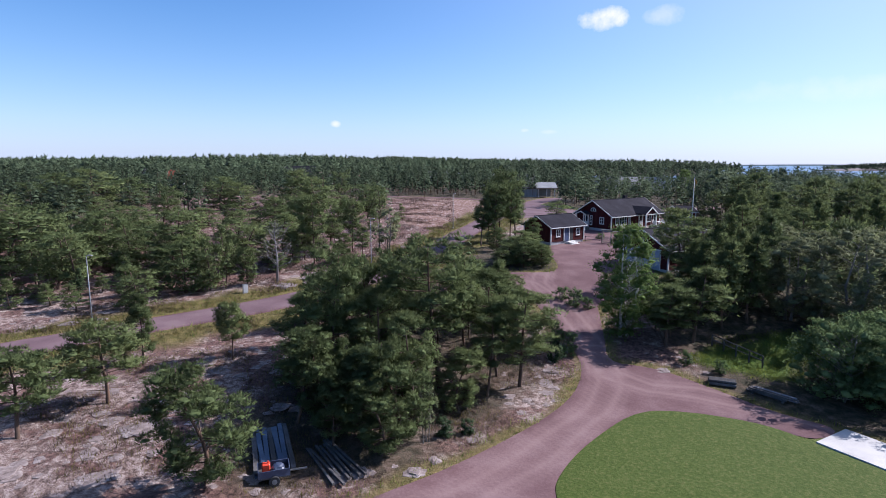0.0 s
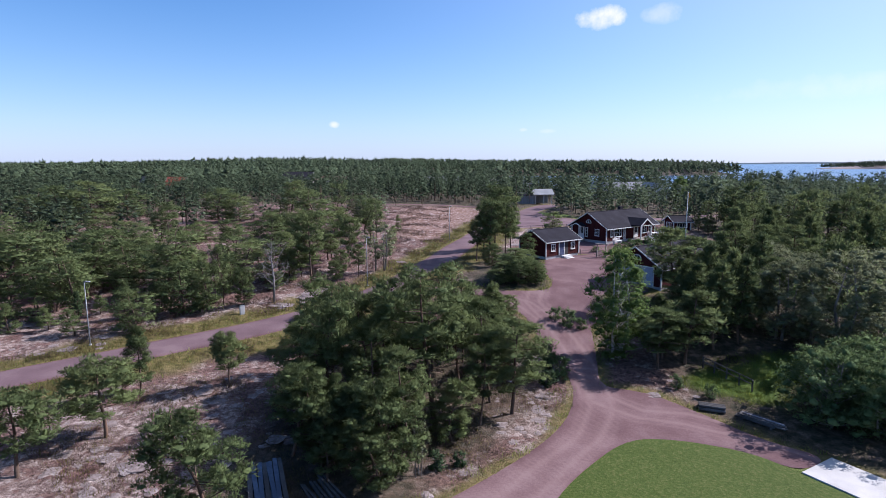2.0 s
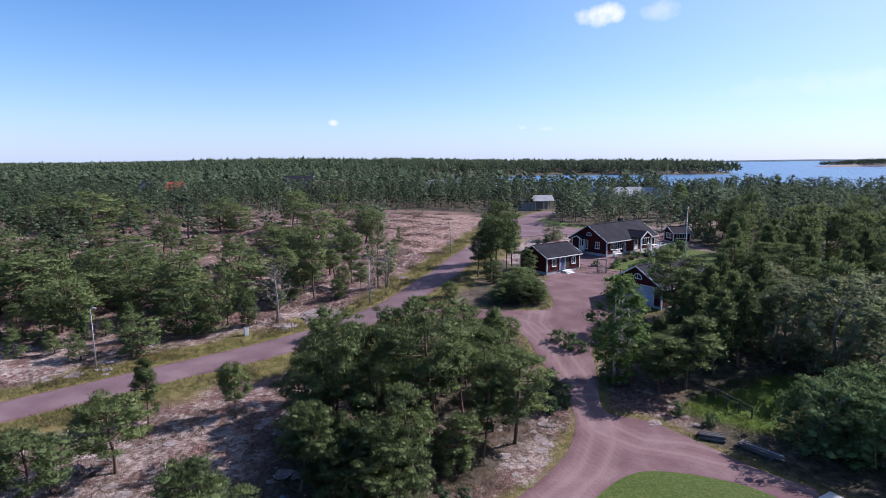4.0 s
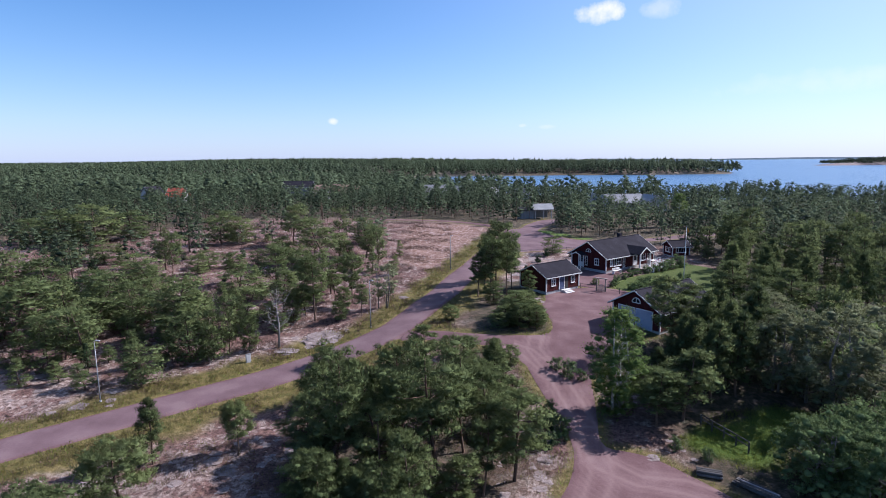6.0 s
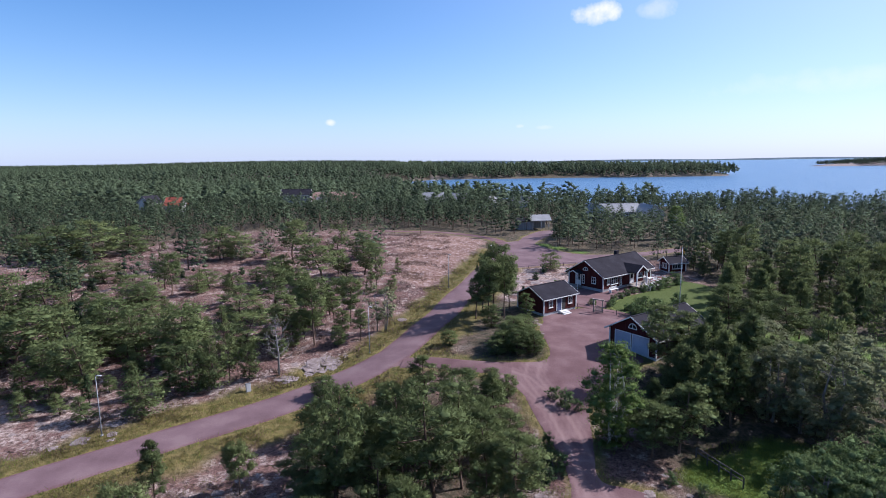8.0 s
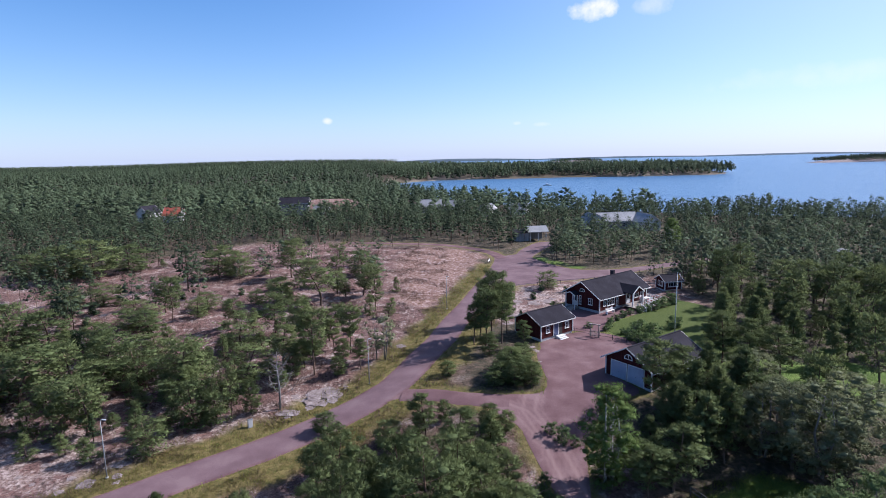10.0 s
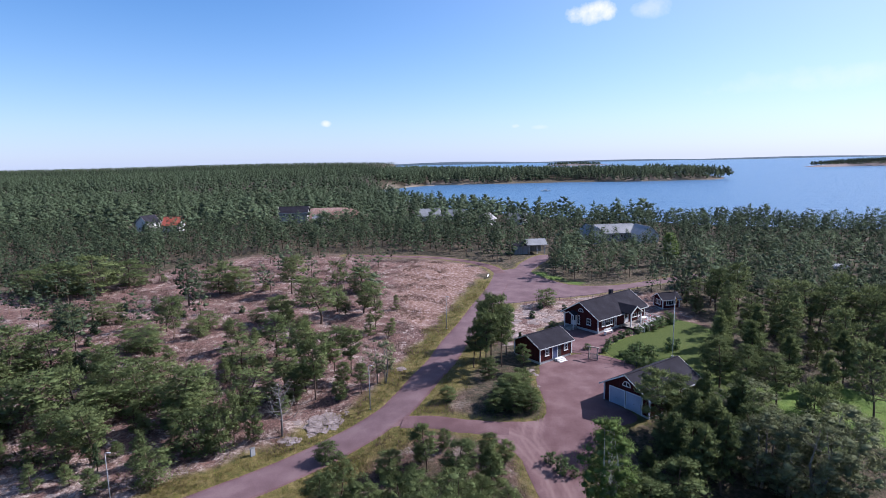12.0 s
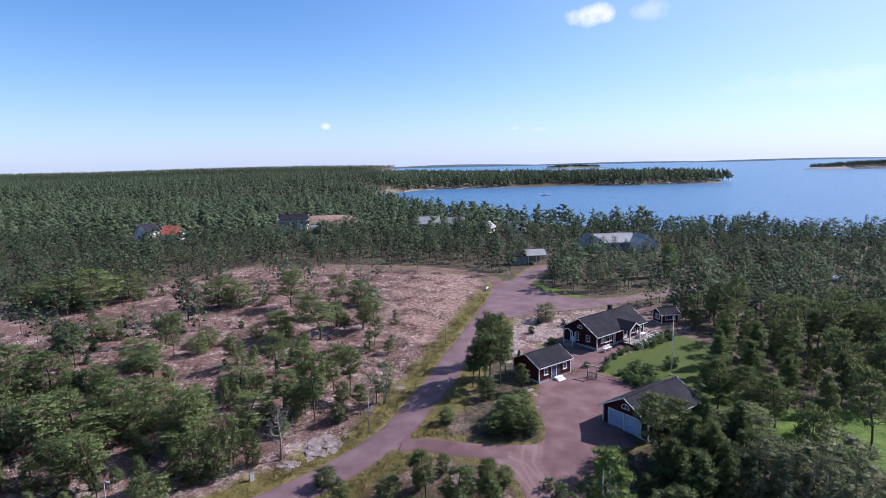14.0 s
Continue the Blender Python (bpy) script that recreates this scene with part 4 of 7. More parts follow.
# x, y, height, crown radius
NEAR_PINES = [(-23.3, 29.1, 5.0, 2.6), (-21.6, 33.9, 5.0, 2.1), (-16.3, 41.1, 4.4, 1.0), (-11.9, 24.8, 6.2, 2.5), (-22.4, 40.0, 5.6, 1.3), (3.5, 41.5, 8.6, 2.0), (1.2, 43.6, 8.9, 2.2),
              (-7.5, 36.7, 8.5, 2.8), (-4.0, 35.5, 7.6, 2.4), (-2.0, 33.2, 7.0, 2.1), (-5.8, 39.9, 9.4, 2.6), (-10.6, 40.0, 6.3, 2.2), (-7.6, 31.5, 6.0, 1.9),
              (-5.0, 31.2, 5.9, 1.9), (-0.9, 38.6, 9.0, 4.6), (4.9, 39.6, 9.6, 2.6), (-9.2, 44.9, 6.8, 2.5), (-12.2, 49.6, 3.9, 1.9), (-3.8, 42.3, 8.0, 2.4), (-13.2, 58.1, 3.9, 1.9),
              (-11.3, 55.6, 4.2, 1.6), (-5.9, 55.0, 5.2, 2.1), (-2.2, 55.6, 5.4, 1.6), (1.2, 52.5, 5.8, 2.1), (4.4, 51.1, 5.9, 1.8), (-2.6, 56.8, 4.3, 1.2), (-0.1, 58.8, 4.0, 1.2),
              (4.8, 57.3, 4.6, 1.6), (6.6, 56.6, 4.0, 1.5), (5.6, 47.5, 7.4, 2.2), (-3.0, 49.0, 6.4, 2.2), (-7.5, 49.5, 5.6, 2.0), (1.5, 47.8, 7.4, 2.3),
              (18.3, 46.9, 8.0, 2.3), (21.2, 48.0, 9.6, 2.5), (24.7, 50.3, 10.0, 2.6), (27.5, 51.4, 10.4, 2.4), (31.8, 55.4, 9.8, 2.4), (25.2, 54.5, 8.0, 2.7),
              (18.4, 50.0, 5.4, 1.8), (28.6, 55.6, 9.0, 2.5), (20.4, 52.6, 5.2, 1.8), (23.8, 56.4, 5.6, 1.8), (26.8, 60.0, 7.0, 2.4), (24.3, 59.7, 11.8, 2.7), (36.5, 71.0, 9.6, 2.2), (37.4, 75.0, 8.8, 2.1), (39.8, 78.0, 9.6, 2.3), (42.0, 82.0, 9.0, 2.2), (45.0, 86.4, 9.4, 2.3), (47.5, 91.0, 9.0, 2.2), (39.8, 69.6, 9.2, 2.2), (42.6, 74.6, 9.8, 2.3), (45.4, 79.0, 9.4, 2.2), (48.4, 84.0, 9.2, 2.3), (51.0, 89.0, 9.0, 2.2), (36.8, 65.8, 8.8, 2.0), (40.6, 65.2, 9.6, 2.3), (44.6, 69.4, 9.4, 2.2), (48.2, 75.0, 9.8, 2.3), (51.6, 81.0, 9.2, 2.3), (46.2, 64.4, 9.2, 2.2), (52.0, 70.0, 9.4, 2.3), (23.4, 54.4, 8.0, 2.1), (27.3, 60.6, 10.2, 2.5), (25.2, 56.8, 9.0, 2.2), (19.4, 49.0, 5.8, 1.8), (26.4, 56.4, 9.4, 2.3), (23.4, 52.4, 8.8, 2.2), (29.6, 60.4, 9.4, 2.3), (32.4, 58.0, 10.2, 2.4), (34.2, 61.8, 8.6, 2.1), (-3.4, 30.4, 6.5, 2.2), (-6.6, 29.9, 5.6, 1.9), (-4.0, 29.0, 4.8, 1.7), (-6.4, 32.8, 7.0, 2.2), (-9.2, 32.6, 5.8, 2.2), (-8.6, 35.2, 5.0, 1.9), (-6.2, 34.0, 4.4, 1.8), (-2.8, 36.6, 5.0, 2.0), (0.8, 35.8, 4.6, 1.8), (-9.4, 37.2, 5.2, 2.0), (2.6, 37.8, 5.0, 1.9),
              (-5.0, 46.0, 7.0, 2.3), (2.8, 45.2, 6.6, 2.1), (-8.8, 41.8, 6.6, 2.3), (-1.2, 46.2, 7.4, 2.3)]
MID_PINES = [(-69.7, 101.3, 5.3, 3.2), (-66.2, 107.1, 5.0, 2.6), (-62.8, 106.8, 4.2, 1.4), (-72.0, 107.4, 2.8, 2.3), (-51.8, 93.0, 5.7, 3.4), (-48.5, 97.4, 8.0, 1.8),
             (-43.4, 85.4, 3.7, 1.4), (-66.9, 84.6, 8.1, 4.0), (-61.4, 84.3, 7.2, 3.3), (-70.3, 139.8, 5.1, 1.8), (-88.5, 128.4, 9.3, 4.4), (-81.8, 130.2, 10.2, 5.2),
             (-97.3, 131.5, 6.8, 4.2), (-77.8, 137.6, 7.8, 4.6), (-51.5, 127.8, 8.4, 3.9), (-47.3, 128.9, 7.0, 3.2), (-41.5, 129.5, 5.4, 2.1), (-34.1, 126.4, 9.6, 3.4),
             (-44.0, 102.7, 3.8, 2.1), (-40.0, 101.9, 5.1, 2.0), (-35.8, 105.2, 3.3, 1.5), (-34.9, 115.6, 3.1, 1.9), (-30.9, 82.8, 5.8, 2.9), (-27.8, 82.6, 6.3, 2.4),
             (-22.6, 76.2, 8.8, 2.6), (-21.2, 82.3, 8.0, 2.3), (-23.7, 73.1, 4.5, 2.1), (-29.8, 77.4, 5.1, 1.9), (-44.3, 74.0, 4.4, 2.3), (-44.5, 78.9, 4.7, 1.7),
             (-39.2, 72.3, 4.4, 2.0), (-38.0, 83.2, 3.6, 1.5), (4.6, 79.7, 9.9, 2.3), (9.6, 83.9, 9.6, 2.2), (7.2, 82.2, 9.9, 2.3), (6.0, 78.2, 8.6, 2.1), (6.2, 75.7, 5.6, 2.2), (7.0, 66.5, 4.6, 2.3), (9.6, 67.6, 4.8, 2.2), (6.0, 65.4, 3.4, 1.8), (8.4, 70.0, 4.6, 2.2), (11.0, 67.2, 3.8, 1.6), (10.4, 71.6, 5.2, 2.0), (11.4, 77.4, 6.4, 1.7), (8.6, 79.8, 8.6, 1.9), (5.6, 82.6, 9.2, 2.0),
             (0.4, 69.2, 3.4, 1.6), (8.6, 65.2, 5.3, 2.2), (10.6, 65.6, 4.6, 1.8), (8.2, 68.3, 5.2, 2.0), (21.2, 112.6, 4.1, 2.0), (7.2, 88.5, 7.5, 2.1), (10.4, 90.2, 6.0, 1.9),
             (-9.3, 95.8, 8.2, 2.1), (-12.4, 100.4, 7.5, 2.1), (-9.6, 111.6, 5.6, 1.4), (-14.1, 71.9, 4.6, 1.7), (-11.4, 73.2, 6.3, 1.8), (-17.4, 72.7, 8.4, 2.5),
             (-16.8, 81.9, 7.1, 2.3), (-13.8, 79.6, 7.0, 1.8), (-24.2, 104.5, 7.7, 2.8), (-22.4, 118.8, 8.7, 3.1), (-18.7, 127.6, 6.7, 3.3),
             (-46.4, 58.4, 7.1, 2.7), (-42.3, 57.6, 8.0, 2.6), (-39.6, 58.6, 7.1, 2.2), (-37.4, 59.8, 5.4, 1.6), (-33.6, 58.0, 7.3, 2.1), (-31.1, 58.4, 4.8, 1.6),
             (-28.6, 60.1, 6.6, 2.1), (-26.1, 60.6, 6.3, 1.6), (-24.9, 61.6, 7.0, 1.6), (-22.8, 62.4, 7.4, 1.7), (-54.7, 67.2, 7.0, 2.7), (-52.5, 69.1, 7.2, 2.7),
             (-48.1, 69.0, 7.9, 2.6), (-45.0, 71.0, 8.1, 2.6), (-39.9, 69.8, 7.0, 2.5), (-35.1, 68.8, 6.5, 2.4), (-31.5, 68.7, 5.1, 2.4), (-26.4, 66.7, 7.0, 1.9),
             (-19.4, 74.7, 6.3, 1.8), (-20.4, 72.5, 7.6, 2.0), (-18.1, 75.7, 5.9, 2.0), (-14.5, 77.6, 5.3, 1.8)]
KEEP_CLEAR = [(26.5, 93, 4), (31, 97, 6), (36, 101, 6), (17, 84, 5), (22, 68, 4), (27, 68, 5), (31, 69, 4), (44.7, 108.4, 3), (31, 175, 7), (63, 201, 12),
              (101.6, 141, 4), (-3, 273, 12), (26, 246, 8), (-71, 273, 12), (-125, 252, 12), (16, 95, 3), (60, 188, 9), (72, 188, 8), (29, 162, 5), (23, 236, 7), (-3, 262, 8),
              (-70, 261, 9), (-122, 236, 12), (99, 134, 4), (43, 102, 3), (-59, 258, 10), (43, 52, 7), (41, 56, 5), (48, 54, 5), (-19.6, 63.4, 2.4)]
taken = [(x, y, 0.8 * r) for x, y, h, r in NEAR_PINES + MID_PINES]


def wood_density(x, y):
    """How likely a tree is, from 0 to 1."""
    h = heath(x, y)
    d = 1 - h
    d = np.maximum(d, 0.0)
    d = np.maximum(d, h * smooth(84, 68, y + 0.35 * (x + 30)) * smooth(-12, -20, x) * 0.72)
    d = np.maximum(d, 0.17 * h * (x < -12))
    pd = np.minimum(paved_dist(x, y), lawn_dist(x, y))
    gd = np.minimum(area_dist(x, y, MEADOW), area_dist(x, y, CLEARING))
    d = d * np.where(area_dist(x, y, BACK_GARDEN) < 0.5, 0.4, 1.0)
    d = d * smooth(1.8, 4.5, np.minimum(pd, gd + 1.5)) * smooth(0.8, 2.5, area_dist(x, y, HOUSE_LAWN)) * 0.92
    front = (y < 66) & (x > -60) & (x < 17)
    d = np.where(front, d * (x < -20) * (y > 52), d)
    d = np.where((x > 14) & (x < 50) & (y < 47 + 0.12 * (x - 17)), 0.0, d)
    d = np.where((x > -14) & (x < 18) & (y > 60) & (y < 93), 0.0, d)
    knoll = (x > 8) & (x < 46) & (y > 90) & (y < 120)                # bare rock between the house and the turning place
    return np.where(knoll, d * 0.08, d)


scatter = np.random.default_rng(5)


def candidates(x0, x1, y0, y1, step):
    gx, gy = np.meshgrid(np.arange(x0, x1, step), np.arange(y0, y1, step))
    gx = gx.ravel() + scatter.uniform(-0.48, 0.48, gx.size) * step
    gy = gy.ravel() + scatter.uniform(-0.48, 0.48, gy.size) * step
    view = np.abs(gx) < (gy + 12) * 0.92 + 8
    return gx[view], gy[view]


PINE_FORMS = [(7.5, 2.4, 0.42, "flat", 7, ""), (7.0, 2.2, 0.22, "cone", 8, ""), (8.0, 2.3, 0.42, "round", 7, ""),
              (6.5, 2.5, 0.10, "dome", 8, "low-branched green Scots pine on the rocks"), (8.0, 2.2, 0.32, "round", 8, ""),
              (5.0, 2.1, 0.40, "round", 6, "small Scots pine with a dense round crown on open rock")]
near_size = [(f[0], f[1]) for f in PINE_FORMS]
# the grove beside the drive has the finest needles, the pines round the yard coarser ones
grove_kinds = [pine(11 + k, h, r, low, shape, n, 120, 0.17, 0.52 if k < 5 else 0.44, label, 0.16, (10, 10, 10, 26, 10, 16)[k]) for k, (h, r, low, shape, n, label) in enumerate(PINE_FORMS)]
near_kinds = [pine(15 + k, h, r, low, shape, n, 58, 0.23, 0.56, label, 0.18, (10, 14, 10, 18, 12, 14)[k]) for k, (h, r, low, shape, n, label) in enumerate(PINE_FORMS)]
grove_used, near_used = set(), set()
pick = np.random.default_rng(3)
for x, y, h, r in NEAR_PINES + [q for q in MID_PINES if q[0] > -24 and q[1] < 92]:
    k = int(pick.integers(0, 5))
    if x < -22 and y > 39 and y < 41:
        k = 1
    elif x < -15 and y < 46:
        k = 5
    elif r > 4:
        k = 0
    elif h > 8 and x < 14 and y > 60:
        k = (0, 2, 4)[k % 3]
    elif h < 5 or r / h > 0.39:
        k = 3
    elif y > 46 and x > 14:
        k = (1, 4, 2)[k % 3]
    kinds, used = (grove_kinds, grove_used) if y < 46 else (near_kinds, near_used)
    put(kinds, k, x, y, h, r, *near_size[k], float(pick.uniform(0, 6.28)), used)
for k in range(6):
    if k not in grove_used:
        put(grove_kinds, k, 2.0 + 0.8 * k, 48.5 + k, 5.5, 1.6, *near_size[k], 1.0, grove_used)
    if k not in near_used:
        put(near_kinds, k, 30 + 2 * k, 57, 8, 2.2, *near_size[k], 1.0, near_used)

mid_kinds = [pine(21, 7.5, 2.4, 0.22, "flat", 6, 28, 0.27, 0.64, thin=0.2, fill=12, level=0), pine(22, 7.0, 2.1, 0.05, "cone", 7, 28, 0.27, 0.6, thin=0.2, fill=10, level=0),
             pine(23, 8.0, 2.3, 0.32, "round", 6, 28, 0.27, 0.64, thin=0.2, fill=12, level=0),
             pine(24, 6.0, 2.6, 0.04, "round", 6, 28, 0.27, 0.68, "low spreading green Scots pine on open rock", 0.2, 20, 0),
             pine(25, 8.5, 2.2, 0.10, "cone", 8, 28, 0.27, 0.6, thin=0.2, fill=12, level=0), pine(26, 7.5, 2.0, 0.22, "flat", 6, 28, 0.27, 0.62, thin=0.2, fill=12, level=0)]
mid_size = [(7.5, 2.4), (7.0, 2.1), (8.0, 2.3), (6.0, 2.6), (8.5, 2.2), (7.5, 2.0)]
used = set()
for x, y, h, r in [q for q in MID_PINES if q[0] <= -24 or q[1] >= 92]:
    k = int(pick.integers(0, 6))
    if r / h > 0.42:
        k = 3
    elif h < 6.5:
        k = (1, 3, 4)[k % 3]
    elif h > 8:
        k = (0, 2, 5, 4)[k % 4]
    put(mid_kinds, k, x, y, h, r, *mid_size[k], float(pick.uniform(0, 6.28)), used)

cx, cy = candidates(-75, 85, 34, 112, 3.3)
keep = scatter.uniform(0, 1, cx.size) < wood_density(cx, cy) * np.where(cx > 20, 0.78, 1.0)
for ox, oy, orad in taken + KEEP_CLEAR:
    keep &= np.hypot(cx - ox, cy - oy) > orad + 0.9
cx, cy = cx[keep], cy[keep]
# the nearest become trees of their own, the rest join the woods
order = np.argsort(np.hypot(cx - 8, cy - 40))
own = order[:185]
for i in own:
    k = int((4, 2, 5, 4, 2, 1)[int(pick.integers(0, 6))]) if cx[i] > 0 else int((1, 3, 4, 2, 1, 5)[int(pick.integers(0, 6))])
    h = float(pick.uniform(5.5, 8.6)) if cx[i] > 0 else float(pick.uniform(4.0, 7.2))
    put(mid_kinds, k, float(cx[i]), float(cy[i]), h, (0.21 if cx[i] > 0 else 0.35) * h * float(pick.uniform(0.85, 1.2)), *mid_size[k], float(pick.uniform(0, 6.28)), used)
rest = order[185:]


def small_pine(seed, sprays, size, clumps, conic, thin=0.24, core=0.56):
    """A light pine as plain triangles, one metre high: for the woods."""
    rng = np.random.default_rng(seed)
    cs, rs = [np.array([0, 0, 0.90])], [0.10 if conic else 0.15]
    for k in range(clumps):
        v = (k + 0.5) / clumps
        a = k * 2.4 + rng.normal() * 0.3
        reach = (0.27 * (1 - 0.8 * v) if conic else 0.27 * math.sin(math.pi * (0.25 + 0.6 * v))) * rng.uniform(0.6, 1.15)
        cs.append(np.array([math.cos(a) * reach, math.sin(a) * reach, (0.14 if conic else 0.26) + (0.72 if conic else 0.60) * v]))
        rs.append((0.135 if clumps > 8 else 0.19) * rng.uniform(0.8, 1.3) * (1 - (0.45 if conic else 0.2) * v))
    t = pads(rng, cs, rs, sprays, size, 0.62 if clumps > 5 else 0.8, 0.35, thin, np.array([0, 0, 0.4]), 0, 0.7, core)
    # a trunk of three narrow faces
    q = []
    for k in range(3):
        a, b = 2.1 * k, 2.1 * (k + 1)
        q.append([(0.016 * math.cos(a), 0.016 * math.sin(a), -0.05), (0.016 * math.cos(b), 0.016 * math.sin(b), -0.05), (0, 0, 0.8)])
    return t, np.array(q)


def woods(name, x, y, h, spread, kinds, label, tone_seed):
    """Many trees joined into one object: crowns and trunks."""
    rng = np.random.default_rng(tone_seed)
    crowns, stems, tones, faces = [], [], [], []
    z = ground_z(x, y)
    which = rng.integers(0, len(kinds), len(x))
    turn = rng.uniform(0, 6.28, len(x))
    tone = rng.uniform(0, 1, len(x))
    for k, ((crown, puffs), stem) in enumerate(kinds):
        s = which == k
        n = int(s.sum())
        if not n:
            continue
        c, sn = np.cos(turn[s])[:, None], np.sin(turn[s])[:, None]
        for src, dst in ((crown, crowns), (stem, stems)):
            p = src.reshape(-1, 3)
            w = (h[s] * spread[s])[:, None]
            v = np.stack([(p[None, :, 0] * c - p[None, :, 1] * sn) * w + x[s][:, None], (p[None, :, 0] * sn + p[None, :, 1] * c) * w + y[s][:, None],
                          p[None, :, 2] * h[s][:, None] + z[s][:, None]], 2)
            dst.append(v.reshape(-1, 3))
        tones.append(np.repeat(tone[s], crown.shape[0] * 3))
        q = puffs.reshape(-1, 3)
        faces.append(np.stack([q[None, :, 0] * c - q[None, :, 1] * sn, q[None, :, 0] * sn + q[None, :, 1] * c, np.repeat(q[None, :, 2], n, axis=0)], 2).reshape(-1, 3))
    thing = empty(name, Matrix.Identity(4), label, "woods", kind="stuff")
    for nm, src, mt in (("crowns", crowns, M_WOODS), ("stems", stems, M_BARK))[:2 if len(kinds[0][0][0]) > 120 else 1]:
        v = np.concatenate(src)
        ob = mesh_object(nm, v, np.arange(len(v)).reshape(-1, 3), mt, thing)
        ob["kind"] = "stuff"
        if nm == "crowns":
            attribute(ob, "tone", np.concatenate(tones))
            facing(ob, np.concatenate(faces))
    return thing


M_WOODS = M_NEEDLE.copy()
M_WOODS.name = "woods_needles"
wtree = M_WOODS.node_tree
wh = next(n for n in wtree.nodes if n.type == "HUE_SAT")
wramp = next(n for n in wtree.nodes if n.type == "VALTORGB")
for e, c in zip(wramp.color_ramp.elements, ((0.066, 0.097, 0.054), (0.087, 0.122, 0.066), (0.110, 0.148, 0.079))):
    e.color = (*c, 1)
next(n for n in wtree.nodes if n.type == "MIX_SHADER").inputs[0].default_value = 0.3
wattr = wtree.nodes.new("ShaderNodeAttribute")
wattr.attribute_name = "tone"
wmap = wtree.nodes.new("ShaderNodeMapRange")
wmap.inputs["To Min"].default_value, wmap.inputs["To Max"].default_value = 0.68, 1.32
wtree.links.new(wattr.outputs["Fac"], wmap.inputs["Value"])
wmul = wtree.nodes.new("ShaderNodeMath")
wmul.operation = "MULTIPLY"
old = wh.inputs["Value"].links[0].from_socket
wtree.links.new(old, wmul.inputs[0])
wtree.links.new(wmap.outputs["Result"], wmul.inputs[1])
wtree.links.new(wmul.outputs[0], wh.inputs["Value"])

fine_kinds = [small_pine(41, 26, 0.045, 17, False), small_pine(42, 24, 0.045, 19, True), small_pine(43, 26, 0.045, 15, False), small_pine(44, 26, 0.045, 16, False)]
woods("woods_near", cx[rest], cy[rest], pick.uniform(5.5, 9.5, len(rest)), pick.uniform(0.68, 1.0, len(rest)), fine_kinds, "dense green pine wood behind the heath", 1)


def wood_belt(name, x0, x1, y0, y1, step, kinds, h0, h1, label, seed, shore=16.0):
    bx, by = candidates(x0, x1, y0, y1, step)
    cdist = coast_dist(bx, by)
    dens = np.where(by < 185, wood_density(bx, by), 1.0) * (cdist > shore)
    k = scatter.uniform(0, 1, bx.size) < dens * 0.93
    for ox, oy, orad in KEEP_CLEAR:
        k &= np.hypot(bx - ox, by - oy) > orad
    if name == "woods_middle":
        k &= (bx < -50) | (bx > 125) | (by > 162)
    k &= (np.hypot((bx + 58) / 17, (by - 284) / 13) > 1)        # the bare building ground
    bx, by = bx[k], by[k]
    return woods(name, bx, by, scatter.uniform(0.85 * h0, 1.1 * h1, bx.size) * (1 + 0.12 * np.sin(bx * 0.11 + 2 * np.sin(by * 0.07))), scatter.uniform(0.65, 1.15, bx.size), kinds, label, seed)


wood_belt("woods_side_left", -125, -75, 60, 112, 3.6, fine_kinds, 5, 8.5, "green pine wood on the heath's edge", 2)
wood_belt("woods_side_right", 85, 120, 70, 112, 3.6, fine_kinds, 6, 10, "dense green pine wood by the shore", 3)
mid_wood = [small_pine(51, 10, 0.065, 12, False), small_pine(52, 10, 0.065, 13, True), small_pine(53, 10, 0.065, 11, False)]
bay_wood = [small_pine(54, 16, 0.055, 14, False), small_pine(55, 16, 0.055, 15, True), small_pine(56, 16, 0.055, 14, False)]
wood_belt("woods_bay", -50, 125, 112, 162, 3.7, bay_wood, 5, 8.0, "blue-green pine wood round the turning place", 10)
wood_belt("woods_middle", -230, 240, 112, 235, 4.1, mid_wood, 5, 8.5, "green pine wood between the heath and the sea", 4)
coarse = [small_pine(61, 5, 0.10, 8, False, 0.28, 0.8), small_pine(62, 5, 0.10, 8, True, 0.28, 0.8), small_pine(63, 5, 0.10, 7, False, 0.28, 0.8)]
wood_belt("woods_far", -480, 330, 235, 480, 5.8, coarse, 5.5, 9, "distant green pine wood", 5)
blobs = [small_pine(71, 2, 0.14, 4, False, 0.3, 0.9), small_pine(72, 2, 0.14, 4, True, 0.3, 0.9)]
wood_belt("woods_horizon", -1000, 640, 480, 1250, 10.0, blobs, 9, 12.5, "far dark green forest along the bay", 6, 6.0)
capes = [small_pine(73, 3, 0.12, 5, False, 0.3, 0.9), small_pine(74, 3, 0.12, 6, True, 0.3, 0.9)]
wood_belt("woods_headland", -90, 520, 805, 1075, 5.6, capes, 9.5, 12.5, "dark green forest on the headland across the bay", 9, 2.0)
wood_belt("woods_outer", -2500, 0, 1250, 2500, 20, blobs, 9, 13, "far dark forest on the horizon", 7)
wood_belt("woods_last", -4500, -150, 2500, 4800, 38, blobs, 9, 14, "farthest dark forest on the horizon", 8)


# ---- buildings ----
def wall_frame(x, y, z, turn):
    """A local frame on a wall: x to the right as seen from outside, y into the wall, z up."""
    return Matrix.Translation((x, y, z)) @ Matrix.Rotation(turn, 4, "Z")


